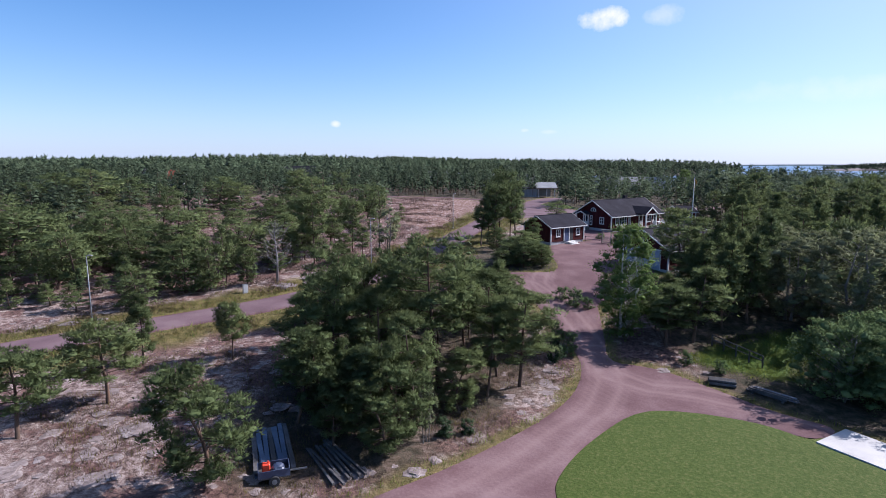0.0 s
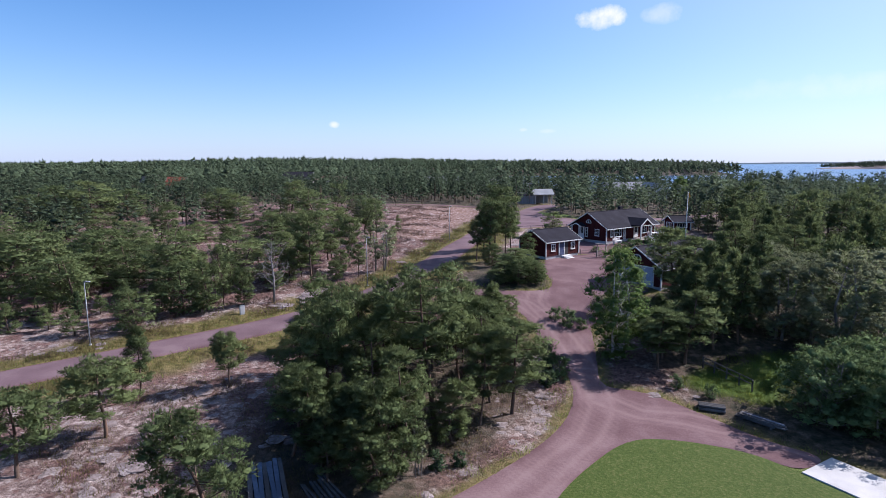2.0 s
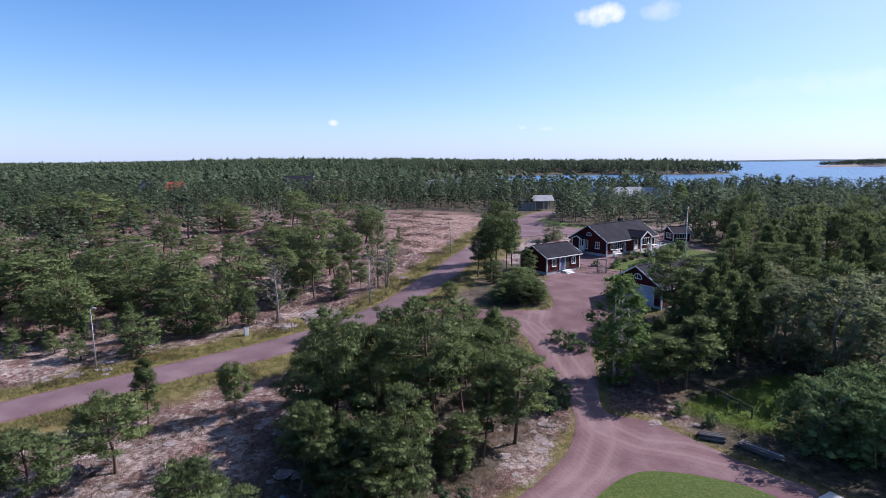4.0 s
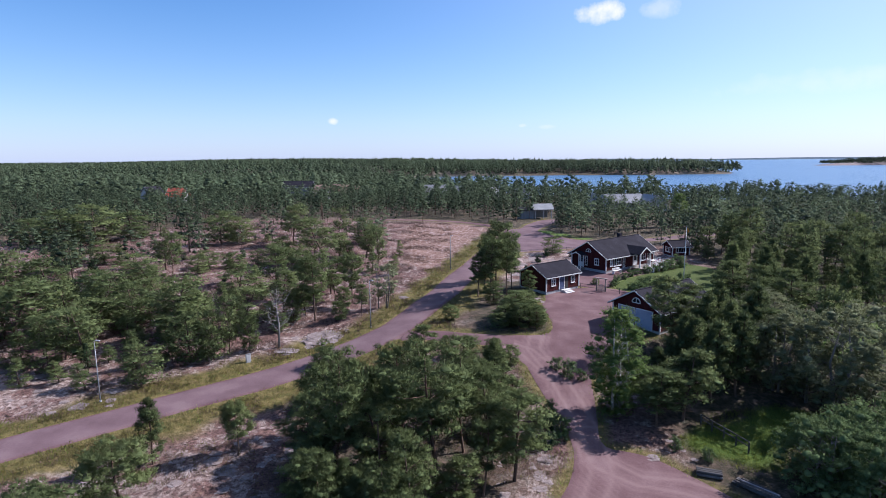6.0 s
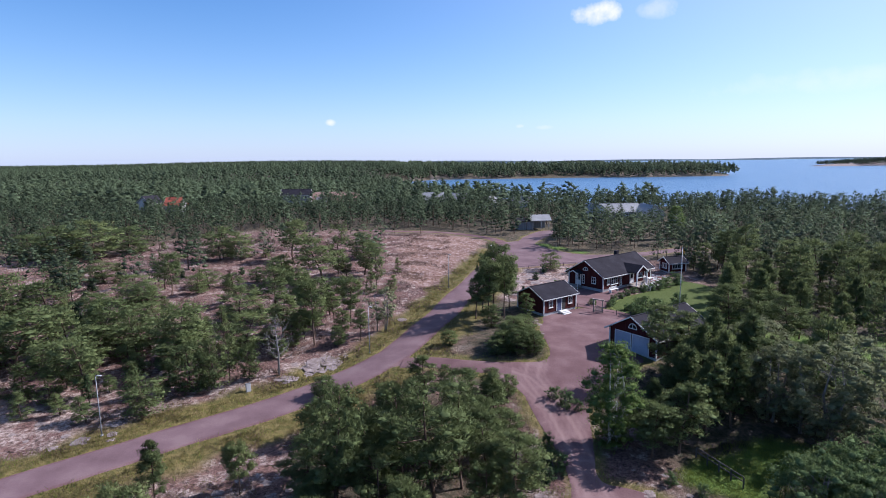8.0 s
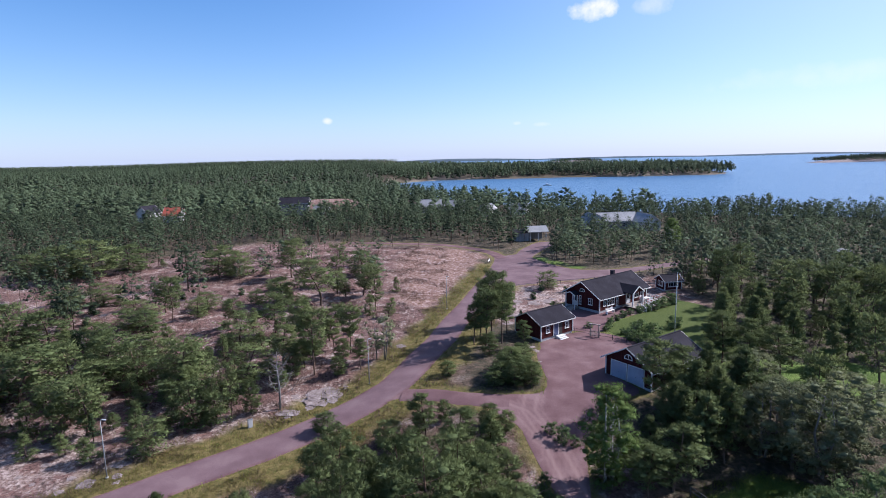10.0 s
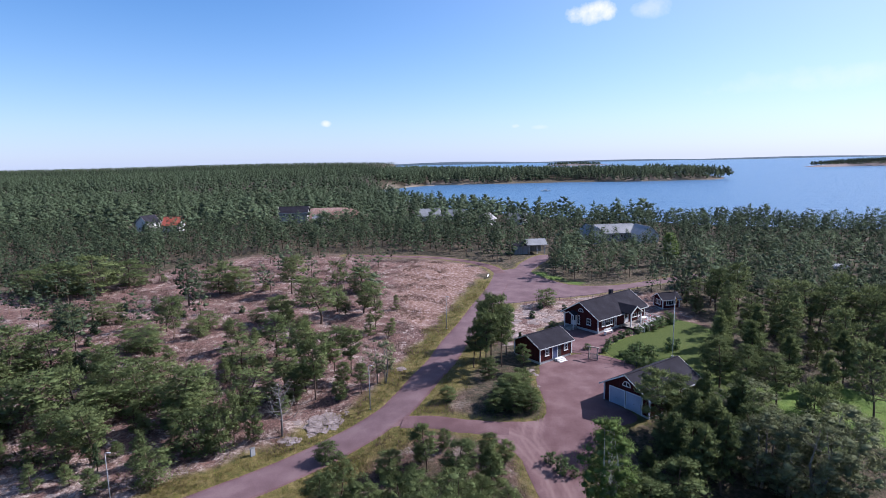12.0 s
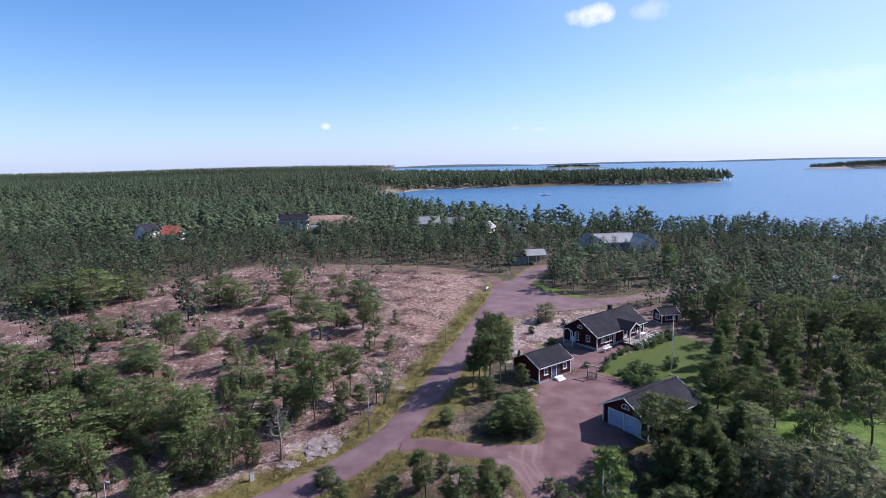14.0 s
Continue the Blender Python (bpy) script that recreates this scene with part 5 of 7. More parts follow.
def add_window(parent, m, w, h, cols=2, rows=2, frame_material=None, arch=False, name="window"):
    """A window on a wall: frame with bars, and its pane as a sub-part."""
    fm = frame_material or M_WHITE
    bm = bmesh.new()
    b = 0.09
    if arch:
        n = 10
        outer = [(w / 2 * math.cos(math.pi * i / n), w / 2 * math.sin(math.pi * i / n)) for i in range(n + 1)]
        inner = [((w / 2 - b) * math.cos(math.pi * i / n), (w / 2 - b) * math.sin(math.pi * i / n)) for i in range(n + 1)]
        for i in range(n):
            add_prism(bm, [outer[i], outer[i + 1], inner[i + 1], inner[i]], 0.10, m @ Matrix.Translation((0, -0.07, 0)))
        add_box(bm, -w / 2, w / 2, -0.07, 0.03, -b, 0, 0, m)
        add_box(bm, -0.03, 0.03, -0.06, 0.0, 0, w / 2 - b, 0, m)
        pane = add_prism(bmesh.new(), [((w / 2 - b) * math.cos(math.pi * i / n), (w / 2 - b) * math.sin(math.pi * i / n)) for i in range(n + 1)], 0.02, m @ Matrix.Translation((0, -0.025, 0)))
    else:
        for x0, x1, z0, z1 in ((-w / 2, -w / 2 + b, 0, h), (w / 2 - b, w / 2, 0, h), (-w / 2 + b, w / 2 - b, 0, b), (-w / 2 + b, w / 2 - b, h - b, h)):
            add_box(bm, x0, x1, -0.07, 0.03, z0, z1, 0, m)
        for i in range(1, cols):
            x = -w / 2 + w * i / cols
            add_box(bm, x - 0.03, x + 0.03, -0.055, 0.0, b, h - b, 0, m)
        for i in range(1, rows):
            z = h * i / rows
            add_box(bm, -w / 2 + b, w / 2 - b, -0.05, 0.0, z - 0.02, z + 0.02, 0, m)
        add_box(bm, -w / 2 - 0.05, w / 2 + 0.05, -0.12, 0.0, -0.05, 0.0, 0, m)
        pane = box(-w / 2 + b, w / 2 - b, -0.025, -0.005, b, h - b, 0, m)
    win = part(name, bm, fm, parent)
    part("pane", pane, M_GLASS, win, "dark reflecting glass")
    return win


def add_door(parent, m, w, h, material, label, glazed=False):
    d = part("door", box(-w / 2, w / 2, -0.05, 0.02, 0.02, h, 0.01, m), material, parent, label)
    bm = bmesh.new()
    for x0, x1, z0, z1 in ((-w / 2 - 0.12, -w / 2, 0, h + 0.12), (w / 2, w / 2 + 0.12, 0, h + 0.12), (-w / 2, w / 2, h, h + 0.12)):
        add_box(bm, x0, x1, -0.08, 0.02, z0, z1, 0, m)
    part("frame", bm, M_WHITE, d, "white door frame")
    if glazed:
        part("pane", box(-w / 2 + 0.15, w / 2 - 0.15, -0.065, -0.052, 0.9, h - 0.15, 0, m), M_GLASS, d, "dark reflecting glass")
    part("handle", box(w / 2 - 0.16, w / 2 - 0.06, -0.11, -0.052, 1.0, 1.05, 0.005, m), M_STEEL, d, "steel handle")
    return d


def gabled(name, x, y, turn, length, width, eave, ridge, label, wall=None, roof=None, trim=None, over=0.5, base=0.25, category="house", lift=0.0, sheets=0):
    """A building with a saddle roof: ridge along local x, front wall at local y = 0."""
    wall, roof, trim = wall or M_RED, roof or M_ROOF, trim or M_WHITE
    zs = [float(land(np.array([x + math.cos(turn) * a - math.sin(turn) * b]), np.array([y + math.sin(turn) * a + math.cos(turn) * b]))[0]) for a in (0, length) for b in (0, width)]
    house = empty(name, Matrix.Translation((x, y, max(zs) + lift)) @ Matrix.Rotation(turn, 4, "Z"), label, category)
    low = min(zs) - max(zs) - 0.5
    part("foundation", box(0.06, length - 0.06, 0.06, width - 0.06, low, base), M_GREYPLASTIC, house, "grey concrete plinth")
    t = 0.18
    for y0, y1 in ((0, t), (width - t, width)):
        part("wall", box(t, length - t, y0, y1, base, eave), wall, house)
    out = [(0, base), (width, base), (width, eave), (width / 2, ridge - 0.06), (0, eave)]
    for x0 in (0, length - t):
        part("gable_wall", add_prism(bmesh.new(), out, t, Matrix.Translation((x0 + t, 0, 0)) @ Matrix.Rotation(math.pi / 2, 4, "Z")), wall, house)
    # two roof slopes
    slope = (ridge - eave) / (width / 2)
    thick = 0.14
    for side in (0, 1):
        ya, yb = -over, width / 2
        za, zb = eave - over * slope, ridge
        prof = [(ya, za), (yb, zb), (yb, zb + thick), (ya, za + thick)]
        if side:
            prof = [(width - p, q) for p, q in reversed(prof)]
        m = Matrix.Translation((length + over, 0, 0)) @ Matrix.Rotation(math.pi / 2, 4, "Z")
        slab = part("roof_slope", add_prism(bmesh.new(), prof, length + 2 * over, m), roof, house)
        if sheets:
            bm = bmesh.new()
            for k in range(sheets):
                xx = -over + (length + 2 * over) * (k + 0.5) / sheets
                rib = [(ya, za + thick), (yb, zb + thick), (yb, zb + thick + 0.035), (ya, za + thick + 0.035)]
                if side:
                    rib = [(width - p, q) for p, q in reversed(rib)]
                add_prism(bm, rib, 0.05, Matrix.Translation((xx, 0, 0)) @ Matrix.Rotation(math.pi / 2, 4, "Z"))
            part("seam", bm, roof, slab)
        # bargeboards on both gables and the eave board
        for x0 in (-over - 0.03, length + over):
            bp = [(ya - 0.02, za), (yb, zb), (yb, zb + thick + 0.02), (ya - 0.02, za + thick + 0.02)]
            if side:
                bp = [(width - p, q) for p, q in reversed(bp)]
            part("bargeboard", add_prism(bmesh.new(), bp, 0.03, Matrix.Translation((x0 + 0.03, 0, 0)) @ Matrix.Rotation(math.pi / 2, 4, "Z")), trim, house, "white painted bargeboard")
        yy = -over - 0.03 if not side else width + over
        part("gutter", box(-over, length + over, yy, yy + 0.03, za - 0.02, za + thick - 0.02), trim, house, "white eave board")
    part("ridge_cap", box(-over, length + over, width / 2 - 0.12, width / 2 + 0.12, ridge + thick - 0.05, ridge + thick + 0.03, 0.02), roof, house)
    for cx2, cy2 in ((0, 0), (length, 0), (0, width), (length, width)):
        part("corner_board", box(cx2 - 0.08, cx2 + 0.08, cy2 - 0.08, cy2 + 0.08, base, eave - 0.05), trim, house, "white corner board")
    return house


FRONT, LEFT, RIGHT, BACK = 0.0, -math.pi / 2, math.pi / 2, math.pi
ANG = radians(37.5)

# the red house
house = gabled("house", 26.6, 93.6, ANG, 13.8, 7.3, 2.55, 4.75, "dark red wooden house with a dark roof and white trim", over=0.55)
add_window(house, wall_frame(0, 3.7, 3.1, LEFT), 1.1, 0, arch=True, name="arched_window")
add_window(house, wall_frame(0, 1.9, 1.0, LEFT), 0.9, 1.15)
add_door(house, wall_frame(0, 5.2, 0.3, LEFT), 1.0, 2.05, M_WHITE, "white glazed side door", True)
add_window(house, wall_frame(0, 4.1, 0.7, LEFT), 0.5, 1.6, 1, 3)
# canopy over the side door
canopy = bmesh.new()
for s in (-1, 1):
    add_prism(canopy, [(0, 2.95), (s * 1.1, 2.45), (s * 1.1, 2.55), (0, 3.05)][::s], 1.5, Matrix.Translation((0, 5.2, 0)) @ Matrix.Rotation(math.pi / 2, 4, "Z"))
part("canopy", canopy, M_ROOF, house, "small dark gabled canopy over the side door")
edge = bmesh.new()
for s in (-1, 1):
    add_prism(edge, [(0, 2.9), (s * 1.15, 2.38), (s * 1.15, 2.55), (0, 3.07)][::s], 0.05, Matrix.Translation((-1.5, 5.2, 0)) @ Matrix.Rotation(math.pi / 2, 4, "Z"))
part("canopy_trim", edge, M_WHITE, house)
for yy in (4.25, 6.15):
    part("canopy_post", box(-1.42, -1.3, yy - 0.06, yy + 0.06, -0.2, 2.45, 0.01), M_WHITE, house)
for k in range(3):
    part("step", box(-1.5 - 0.3 * k, -0.02 if k == 0 else -1.5 - 0.3 * (k - 1), 4.4, 6.0, -0.3, 0.28 - 0.13 * k, 0.01), M_DECK, house)
for xx, w, h, z in ((1.4, 0.7, 1.3, 0.9), (3.1, 2.0, 1.45, 0.8), (4.9, 0.6, 1.9, 0.35), (10.6, 1.3, 1.3, 0.9), (12.4, 1.0, 1.3, 0.9)):
    add_window(house, wall_frame(xx, 0, z, FRONT), w, h, 3 if w > 1.6 else 2, 2)
for yy in (2.0, 5.2):
    add_window(house, wall_frame(13.8, yy, 1.0, RIGHT), 1.1, 1.2)
# porch with its own cross gable
add_door(house, wall_frame(8.1, 0, 0.3, FRONT), 1.0, 2.05, M_WHITE, "white glazed porch door", True)
porch = bmesh.new()
for s in (-1, 1):
    add_prism(porch, [(0, 3.65), (s * 1.75, 2.5), (s * 1.75, 2.62), (0, 3.78)][::s], 5.0, Matrix.Translation((8.1, -2.2, 0)))
part("porch_roof", porch, M_ROOF, house, "dark cross gable over the porch")
edge = bmesh.new()
for s in (-1, 1):
    add_prism(edge, [(0, 3.55), (s * 1.8, 2.38), (s * 1.8, 2.62), (0, 3.8)][::s], 0.05, Matrix.Translation((8.1, -2.25, 0)))
part("porch_trim", edge, M_WHITE, house, "white porch bargeboard")
part("porch_gable", add_prism(bmesh.new(), [(-1.3, 2.62), (1.3, 2.62), (0, 3.5)], 0.06, Matrix.Translation((8.1, -2.05, 0))), M_RED, house)
for xx in (6.6, 9.6):
    part("porch_post", box(xx - 0.09, xx + 0.09, -2.15, -1.97, 0.3, 2.6, 0.012), M_WHITE, house)
part("chimney", box(9.6, 10.3, 4.4, 5.0, 3.6, 5.35, 0.02), M_ROOF, house, "dark square chimney")

# the terrace in front of it
hm = house.matrix_basis
terrace = empty("terrace", hm, "raised timber terrace with a white railing", "terrace")
for k in range(21):
    part("board", box(6.1, 13.9, -0.14 - 0.15 * (k + 1) + 0.012, -0.14 - 0.15 * k, 0.22, 0.27), M_DECK, terrace)
for xx in np.arange(6.2, 14, 1.1):
    part("post", box(xx - 0.05, xx + 0.05, -3.36, -3.26, -0.9, 1.12, 0.008), M_WHITE, terrace)
for yy in (-2.4, -1.3, -0.4):
    part("post", box(13.78, 13.88, yy - 0.05, yy + 0.05, -0.9, 1.12, 0.008), M_WHITE, terrace)
for z in (0.55, 0.8, 1.08):
    part("rail", box(8.9, 13.9, -3.34, -3.29, z, z + 0.09), M_WHITE, terrace)
    part("rail", box(13.8, 13.86, -3.29, -0.2, z, z + 0.09), M_WHITE, terrace)
part("skirt", box(6.1, 13.9, -3.28, -3.22, -0.9, 0.2), M_WHITE, terrace, "white boarded skirt")
stairs = empty("steps", hm, "short white timber steps up to the terrace", "stairs")
for k in range(4):
    part("tread", box(6.9, 8.4, -3.42 - 0.28 * (k + 1), -3.42 - 0.28 * k + 0.02, 0.20 - 0.17 * k - 0.05, 0.20 - 0.17 * k, 0.006), M_WHITE, stairs)
for xx in (6.82, 8.42):
    part("stringer", add_prism(bmesh.new(), [(-3.40, 0.2), (-4.6, -0.55), (-4.6, -0.75), (-3.40, -0.05)], 0.06, Matrix.Translation((xx + 0.03, 0, 0)) @ Matrix.Rotation(math.pi / 2, 4, "Z")), M_WHITE, stairs)
    part("handrail", add_prism(bmesh.new(), [(-3.40, 1.05), (-4.6, 0.35), (-4.6, 0.43), (-3.40, 1.13)], 0.06, Matrix.Translation((xx + 0.03, 0, 0)) @ Matrix.Rotation(math.pi / 2, 4, "Z")), M_WHITE, stairs)
    part("newel", box(xx - 0.05, xx + 0.05, -4.62, -4.52, -0.95, 0.5, 0.008), M_WHITE, stairs)


def garden_chair(m):
    c = empty("garden_chair", m, "white garden chair with red cushion on the terrace", "chair", "chairs round the terrace table")
    for a in (-0.22, 0.22):
        for b in (-0.2, 0.2):
            part("leg", box(a - 0.025, a + 0.025, b - 0.025, b + 0.025, 0, 0.42), M_WHITE, c)
    part("seat", box(-0.26, 0.26, -0.25, 0.25, 0.42, 0.47, 0.01), M_WHITE, c)
    part("cushion", box(-0.24, 0.24, -0.23, 0.23, 0.472, 0.53, 0.02), M_FLOWER, c, "red seat cushion")
    part("backrest", box(-0.26, 0.26, 0.22, 0.26, 0.47, 0.98, 0.01), M_WHITE, c)
    return c


first = garden_chair(hm @ pose(10.4, -1.4, 0.27, 0, 0, 90))
for a, b, r in ((12.4, -1.4, -90), (11.0, -2.3, 180), (11.8, -2.3, 170), (11.4, -0.6, 5)):
    copy_thing(first, hm @ pose(a, b, 0.27, 0, 0, r))
table = empty("garden_table", hm @ pose(11.4, -1.45, 0.27), "white garden table on the terrace", "table")
part("tabletop", box(-0.75, 0.75, -0.45, 0.45, 0.70, 0.74, 0.01), M_WHITE, table)
for a in (-0.68, 0.68):
    for b in (-0.38, 0.38):
        part("leg", box(a - 0.03, a + 0.03, b - 0.03, b + 0.03, 0, 0.70), M_WHITE, table)


def flower_pot(m):
    p = empty("flower_pot", m, "dark pot with red flowers along the terrace", "flower pot", "flower pots of the terrace")
    bm = bmesh.new()
    add_tube(bm, [(0, 0, 0), (0, 0, 0.28)], [0.13, 0.19], 10)
    part("pot", bm, M_BLACK, p)
    rng = np.random.default_rng(8)
    tri_mesh("leaves", leaves(rng, [np.array([0, 0, 0.42])], [0.26], 40, 0.08), M_LEAF, p)
    tri_mesh("flowers", leaves(rng, [np.array([0, 0, 0.5])], [0.28], 40, 0.06), M_FLOWER2, p)
    return p


M_FLOWER2 = surface("red_petals", [(0.35, 0.03, 0.06), (0.5, 0.06, 0.1), (0.6, 0.2, 0.28)], 2.0, 9.0, 0.6, 0.0, island=0.4, translucent=0.2)
first = flower_pot(hm @ pose(9.4, -3.05, 0.27))
for a, b in ((10.3, -3.05), (11.2, -3.05), (12.1, -3.05), (13.0, -3.05), (13.55, -2.4), (13.55, -1.5), (9.0, -3.5 + 0.4)):
    copy_thing(first, hm @ pose(a, b, 0.27, 0, 0, a * 50))
bench = empty("bench", hm @ pose(1.3, -1.25, 0), "white slatted bench by the corner of the house", "bench")
part("seat", box(-1.0, 1.0, -0.22, 0.22, 0.38, 0.43, 0.01), M_WHITE, bench)
for z in (0.55, 0.72):
    part("back_slat", box(-1.0, 1.0, 0.2, 0.24, z, z + 0.12, 0.005), M_WHITE, bench)
for a in (-0.92, 0.92):
    part("leg", box(a - 0.04, a + 0.04, -0.2, 0.2, -0.1, 0.38), M_WHITE, bench)
    part("arm", box(a - 0.04, a + 0.04, 0.2, 0.26, 0.38, 0.86), M_WHITE, bench)

# the shed at the yard
shed = gabled("shed", 14.3, 80.2, radians(36), 6.9, 5.4, 2.4, 3.75, "small dark red shed with a dark roof by the yard", over=0.35, category="shed")
add_door(shed, wall_frame(3.2, 0, 0.25, FRONT), 0.95, 2.0, M_NAVY, "dark blue door")
add_window(shed, wall_frame(1.45, 0, 0.95, FRONT), 0.85, 1.05)
add_window(shed, wall_frame(5.6, 0, 0.95, FRONT), 0.85, 1.05)
# no opening is cut: a black panel paints the doorway's dark on the wall
part("doorway_dark_panel", box(3.85, 4.55, -0.045, 0.0, 0.27, 2.25), M_BLACK, shed, "black panel standing for the dark inside of an open doorway")
sm = shed.matrix_basis
steps = empty("doorstep", sm, "white painted steps at the shed door", "steps")
for k in range(3):
    part("tread", box(3.0, 4.6, -0.42 - 0.3 * (k + 1), -0.1 - 0.3 * k, 0.22 - 0.15 * k - 0.07, 0.22 - 0.15 * k, 0.008), M_WHITE, steps)
for xx in (3.0, 4.53):
    part("stringer", add_prism(bmesh.new(), [(-0.1, 0.15), (-1.3, -0.2), (-1.3, -0.5), (-0.1, -0.5)], 0.07, Matrix.Translation((xx + 0.07, 0, 0)) @ Matrix.Rotation(math.pi / 2, 4, "Z")), M_WHITE, steps)

# the garage
garage = gabled("garage", 24.3, 62.9, radians(35), 10.2, 6.6, 2.45, 4.35, "dark red double garage with pale doors and a dark roof", over=0.5, base=0.12, category="garage", lift=-0.25)
# the doors are white; their shaded blue look is in the material's colour
for yy in (2.15, 4.65):
    d = part("garage_door", box(-1.1, 1.1, -0.04, 0.02, 0.03, 2.1, 0.005, wall_frame(0, yy, 0.1, LEFT)), M_SHADEDOOR, garage, "white panelled garage door, coloured blue-grey for shade")
    for k in range(4):
        part("panel", box(-1.04, 1.04, -0.055, -0.041, 0.08 + 0.51 * k, 0.53 + 0.51 * k, 0.006, wall_frame(0, yy, 0.1, LEFT)), M_SHADEDOOR, d)
    part("handle", box(-0.08, 0.08, -0.09, -0.056, 0.85, 0.89, 0, wall_frame(0, yy, 0.1, LEFT)), M_STEEL, d)
    bm = bmesh.new()
    for x0, x1, z0, z1 in ((-1.19, -1.1, 0, 2.3), (1.1, 1.19, 0, 2.3), (-1.1, 1.1, 2.21, 2.3)):
        add_box(bm, x0, x1, -0.07, 0.01, z0, z1, 0, wall_frame(0, yy, 0.0, LEFT))
    part("door_frame", bm, M_WHITE, garage)
add_window(garage, wall_frame(0, 3.3, 2.95, LEFT), 1.2, 0, arch=True, name="arched_window")
for xx in (3.0, 7.0):
    add_window(garage, wall_frame(xx, 0, 1.0, FRONT), 0.9, 1.0)

# the summer hut in the garden
hut = gabled("garden_hut", 43.2, 107.6, radians(12), 3.6, 3.0, 2.0, 2.9, "small dark red garden hut with a grey roof", over=0.35, category="hut")
add_window(hut, wall_frame(1.8, 0, 0.8, FRONT), 2.2, 1.0, 4, 1)
add_window(hut, wall_frame(0, 1.5, 0.8, LEFT), 1.6, 1.0, 3, 1)

# houses beyond the turning place
def far_house(x, y, turn, l, w, e, r, label, wall, roof, wins, over=0.6, seams=0):
    h = gabled("house", x, y, turn, l, w, e, r, label, wall, roof, M_WHITE, over, sheets=seams)
    for k in range(wins):
        add_window(h, wall_frame(l * (k + 0.5) / wins, 0, 0.9, FRONT), 1.2, 1.3)
    for yy in (w * 0.3, w * 0.7):
        add_window(h, wall_frame(0, yy, 0.9, LEFT), 1.1, 1.3)
    return h


far_house(55.0, 195.0, radians(5), 13.0, 8.0, 3.0, 5.4, "large pale house with a light grey roof among pines", M_GREYWALL, M_GREYROOF, 4, seams=24)
far_house(55.6, 190.5, radians(97), 10.0, 6.0, 3.0, 5.6, "white gabled wing of the pale house with a grey roof", M_WHITE, M_GREYROOF, 2, 0.4)
far_house(73.4, 189.5, radians(97), 10.0, 6.4, 3.0, 5.4, "pale gabled wing with a light grey roof", M_WHITE, M_GREYROOF, 2, 0.4)
far_house(-11, 268, radians(8), 10.5, 7.5, 3.0, 5.8, "grey-roofed house with tall seamed metal roof among pines", M_GREYWALL, M_GREYROOF, 3, seams=18)
far_house(1.5, 270, radians(-14), 8.5, 7.0, 2.8, 5.2, "smaller grey-roofed house wing among pines", M_GREYWALL, M_GREYROOF, 2, seams=14)
far_house(21, 244, radians(70), 9.5, 6.5, 3.0, 5.4, "white house with a light grey roof seen through trees", M_WHITE, M_GREYROOF, 3)
far_house(30, 250, radians(-20), 7, 6.0, 2.8, 4.9, "white outbuilding with a light grey roof", M_WHITE, M_GREYROOF, 2)
far_house(-77, 268, radians(6), 13, 8, 2.8, 5.2, "low house with a dark roof beside bare ground", M_GREYWALL, M_ROOF, 3)
far_house(-60.5, 266, radians(-12), 5.5, 5, 2.6, 4.0, "small white outbuilding with a pale roof", M_WHITE, M_GREYROOF, 1)
far_house(-129, 247, radians(75), 7.5, 6.0, 4.2, 7.0, "white two-storey house with a dark roof", M_WHITE, M_ROOF, 2)
far_house(-121.5, 245.5, radians(0), 7.0, 6.0, 3.4, 6.4, "house with a bright red tiled roof", M_WHITE, M_TERRA, 2)

# the open carport by the track
cz = at_ground(30, 173)
carport = empty("carport", Matrix.Translation((26.5, 171, cz)) @ Matrix.Rotation(radians(5), 4, "Z"), "pale grey carport with white posts and a grey roof", "carport")
part("wall", box(0, 5.2, 4.8, 5.0, 0, 2.6), M_GREYWALL, carport)
part("storeroom", box(-4.2, 0.0, 0.4, 5.0, 0, 2.6), M_GREYWALL, carport)
for xx in (0.3, 2.8, 5.2):
    part("post", box(xx - 0.1, xx + 0.1, 0.1, 0.3, 0, 2.6, 0.01), M_WHITE, carport)
part("beam", box(-0.2, 5.5, 0.05, 0.35, 2.6, 2.85), M_WHITE, carport)
for s in (0, 1):
    pr = [(-0.5, 2.75), (2.6, 4.3), (2.6, 4.42), (-0.5, 2.87)]
    if s:
        pr = [(5.2 - a, b) for a, b in reversed(pr)]
    part("roof_slope", add_prism(bmesh.new(), pr, 6.4, Matrix.Translation((5.9, 0, 0)) @ Matrix.Rotation(math.pi / 2, 4, "Z")), M_GREYROOF, carport)
part("storeroom_roof", add_prism(bmesh.new(), [(0.1, 2.6), (5.2, 2.6), (5.2, 3.3), (0.1, 2.75)], 4.0, Matrix.Translation((-0.52, 0, 0)) @ Matrix.Rotation(math.pi / 2, 4, "Z")), M_ROOF, carport, "low dark roof of the storeroom")
part("gable", add_prism(bmesh.new(), [(0, 2.85), (5.2, 2.85), (2.6, 4.2)], 0.1, Matrix.Translation((5.5, 0, 0)) @ Matrix.Rotation(math.pi / 2, 4, "Z")), M_WHITE, carport)


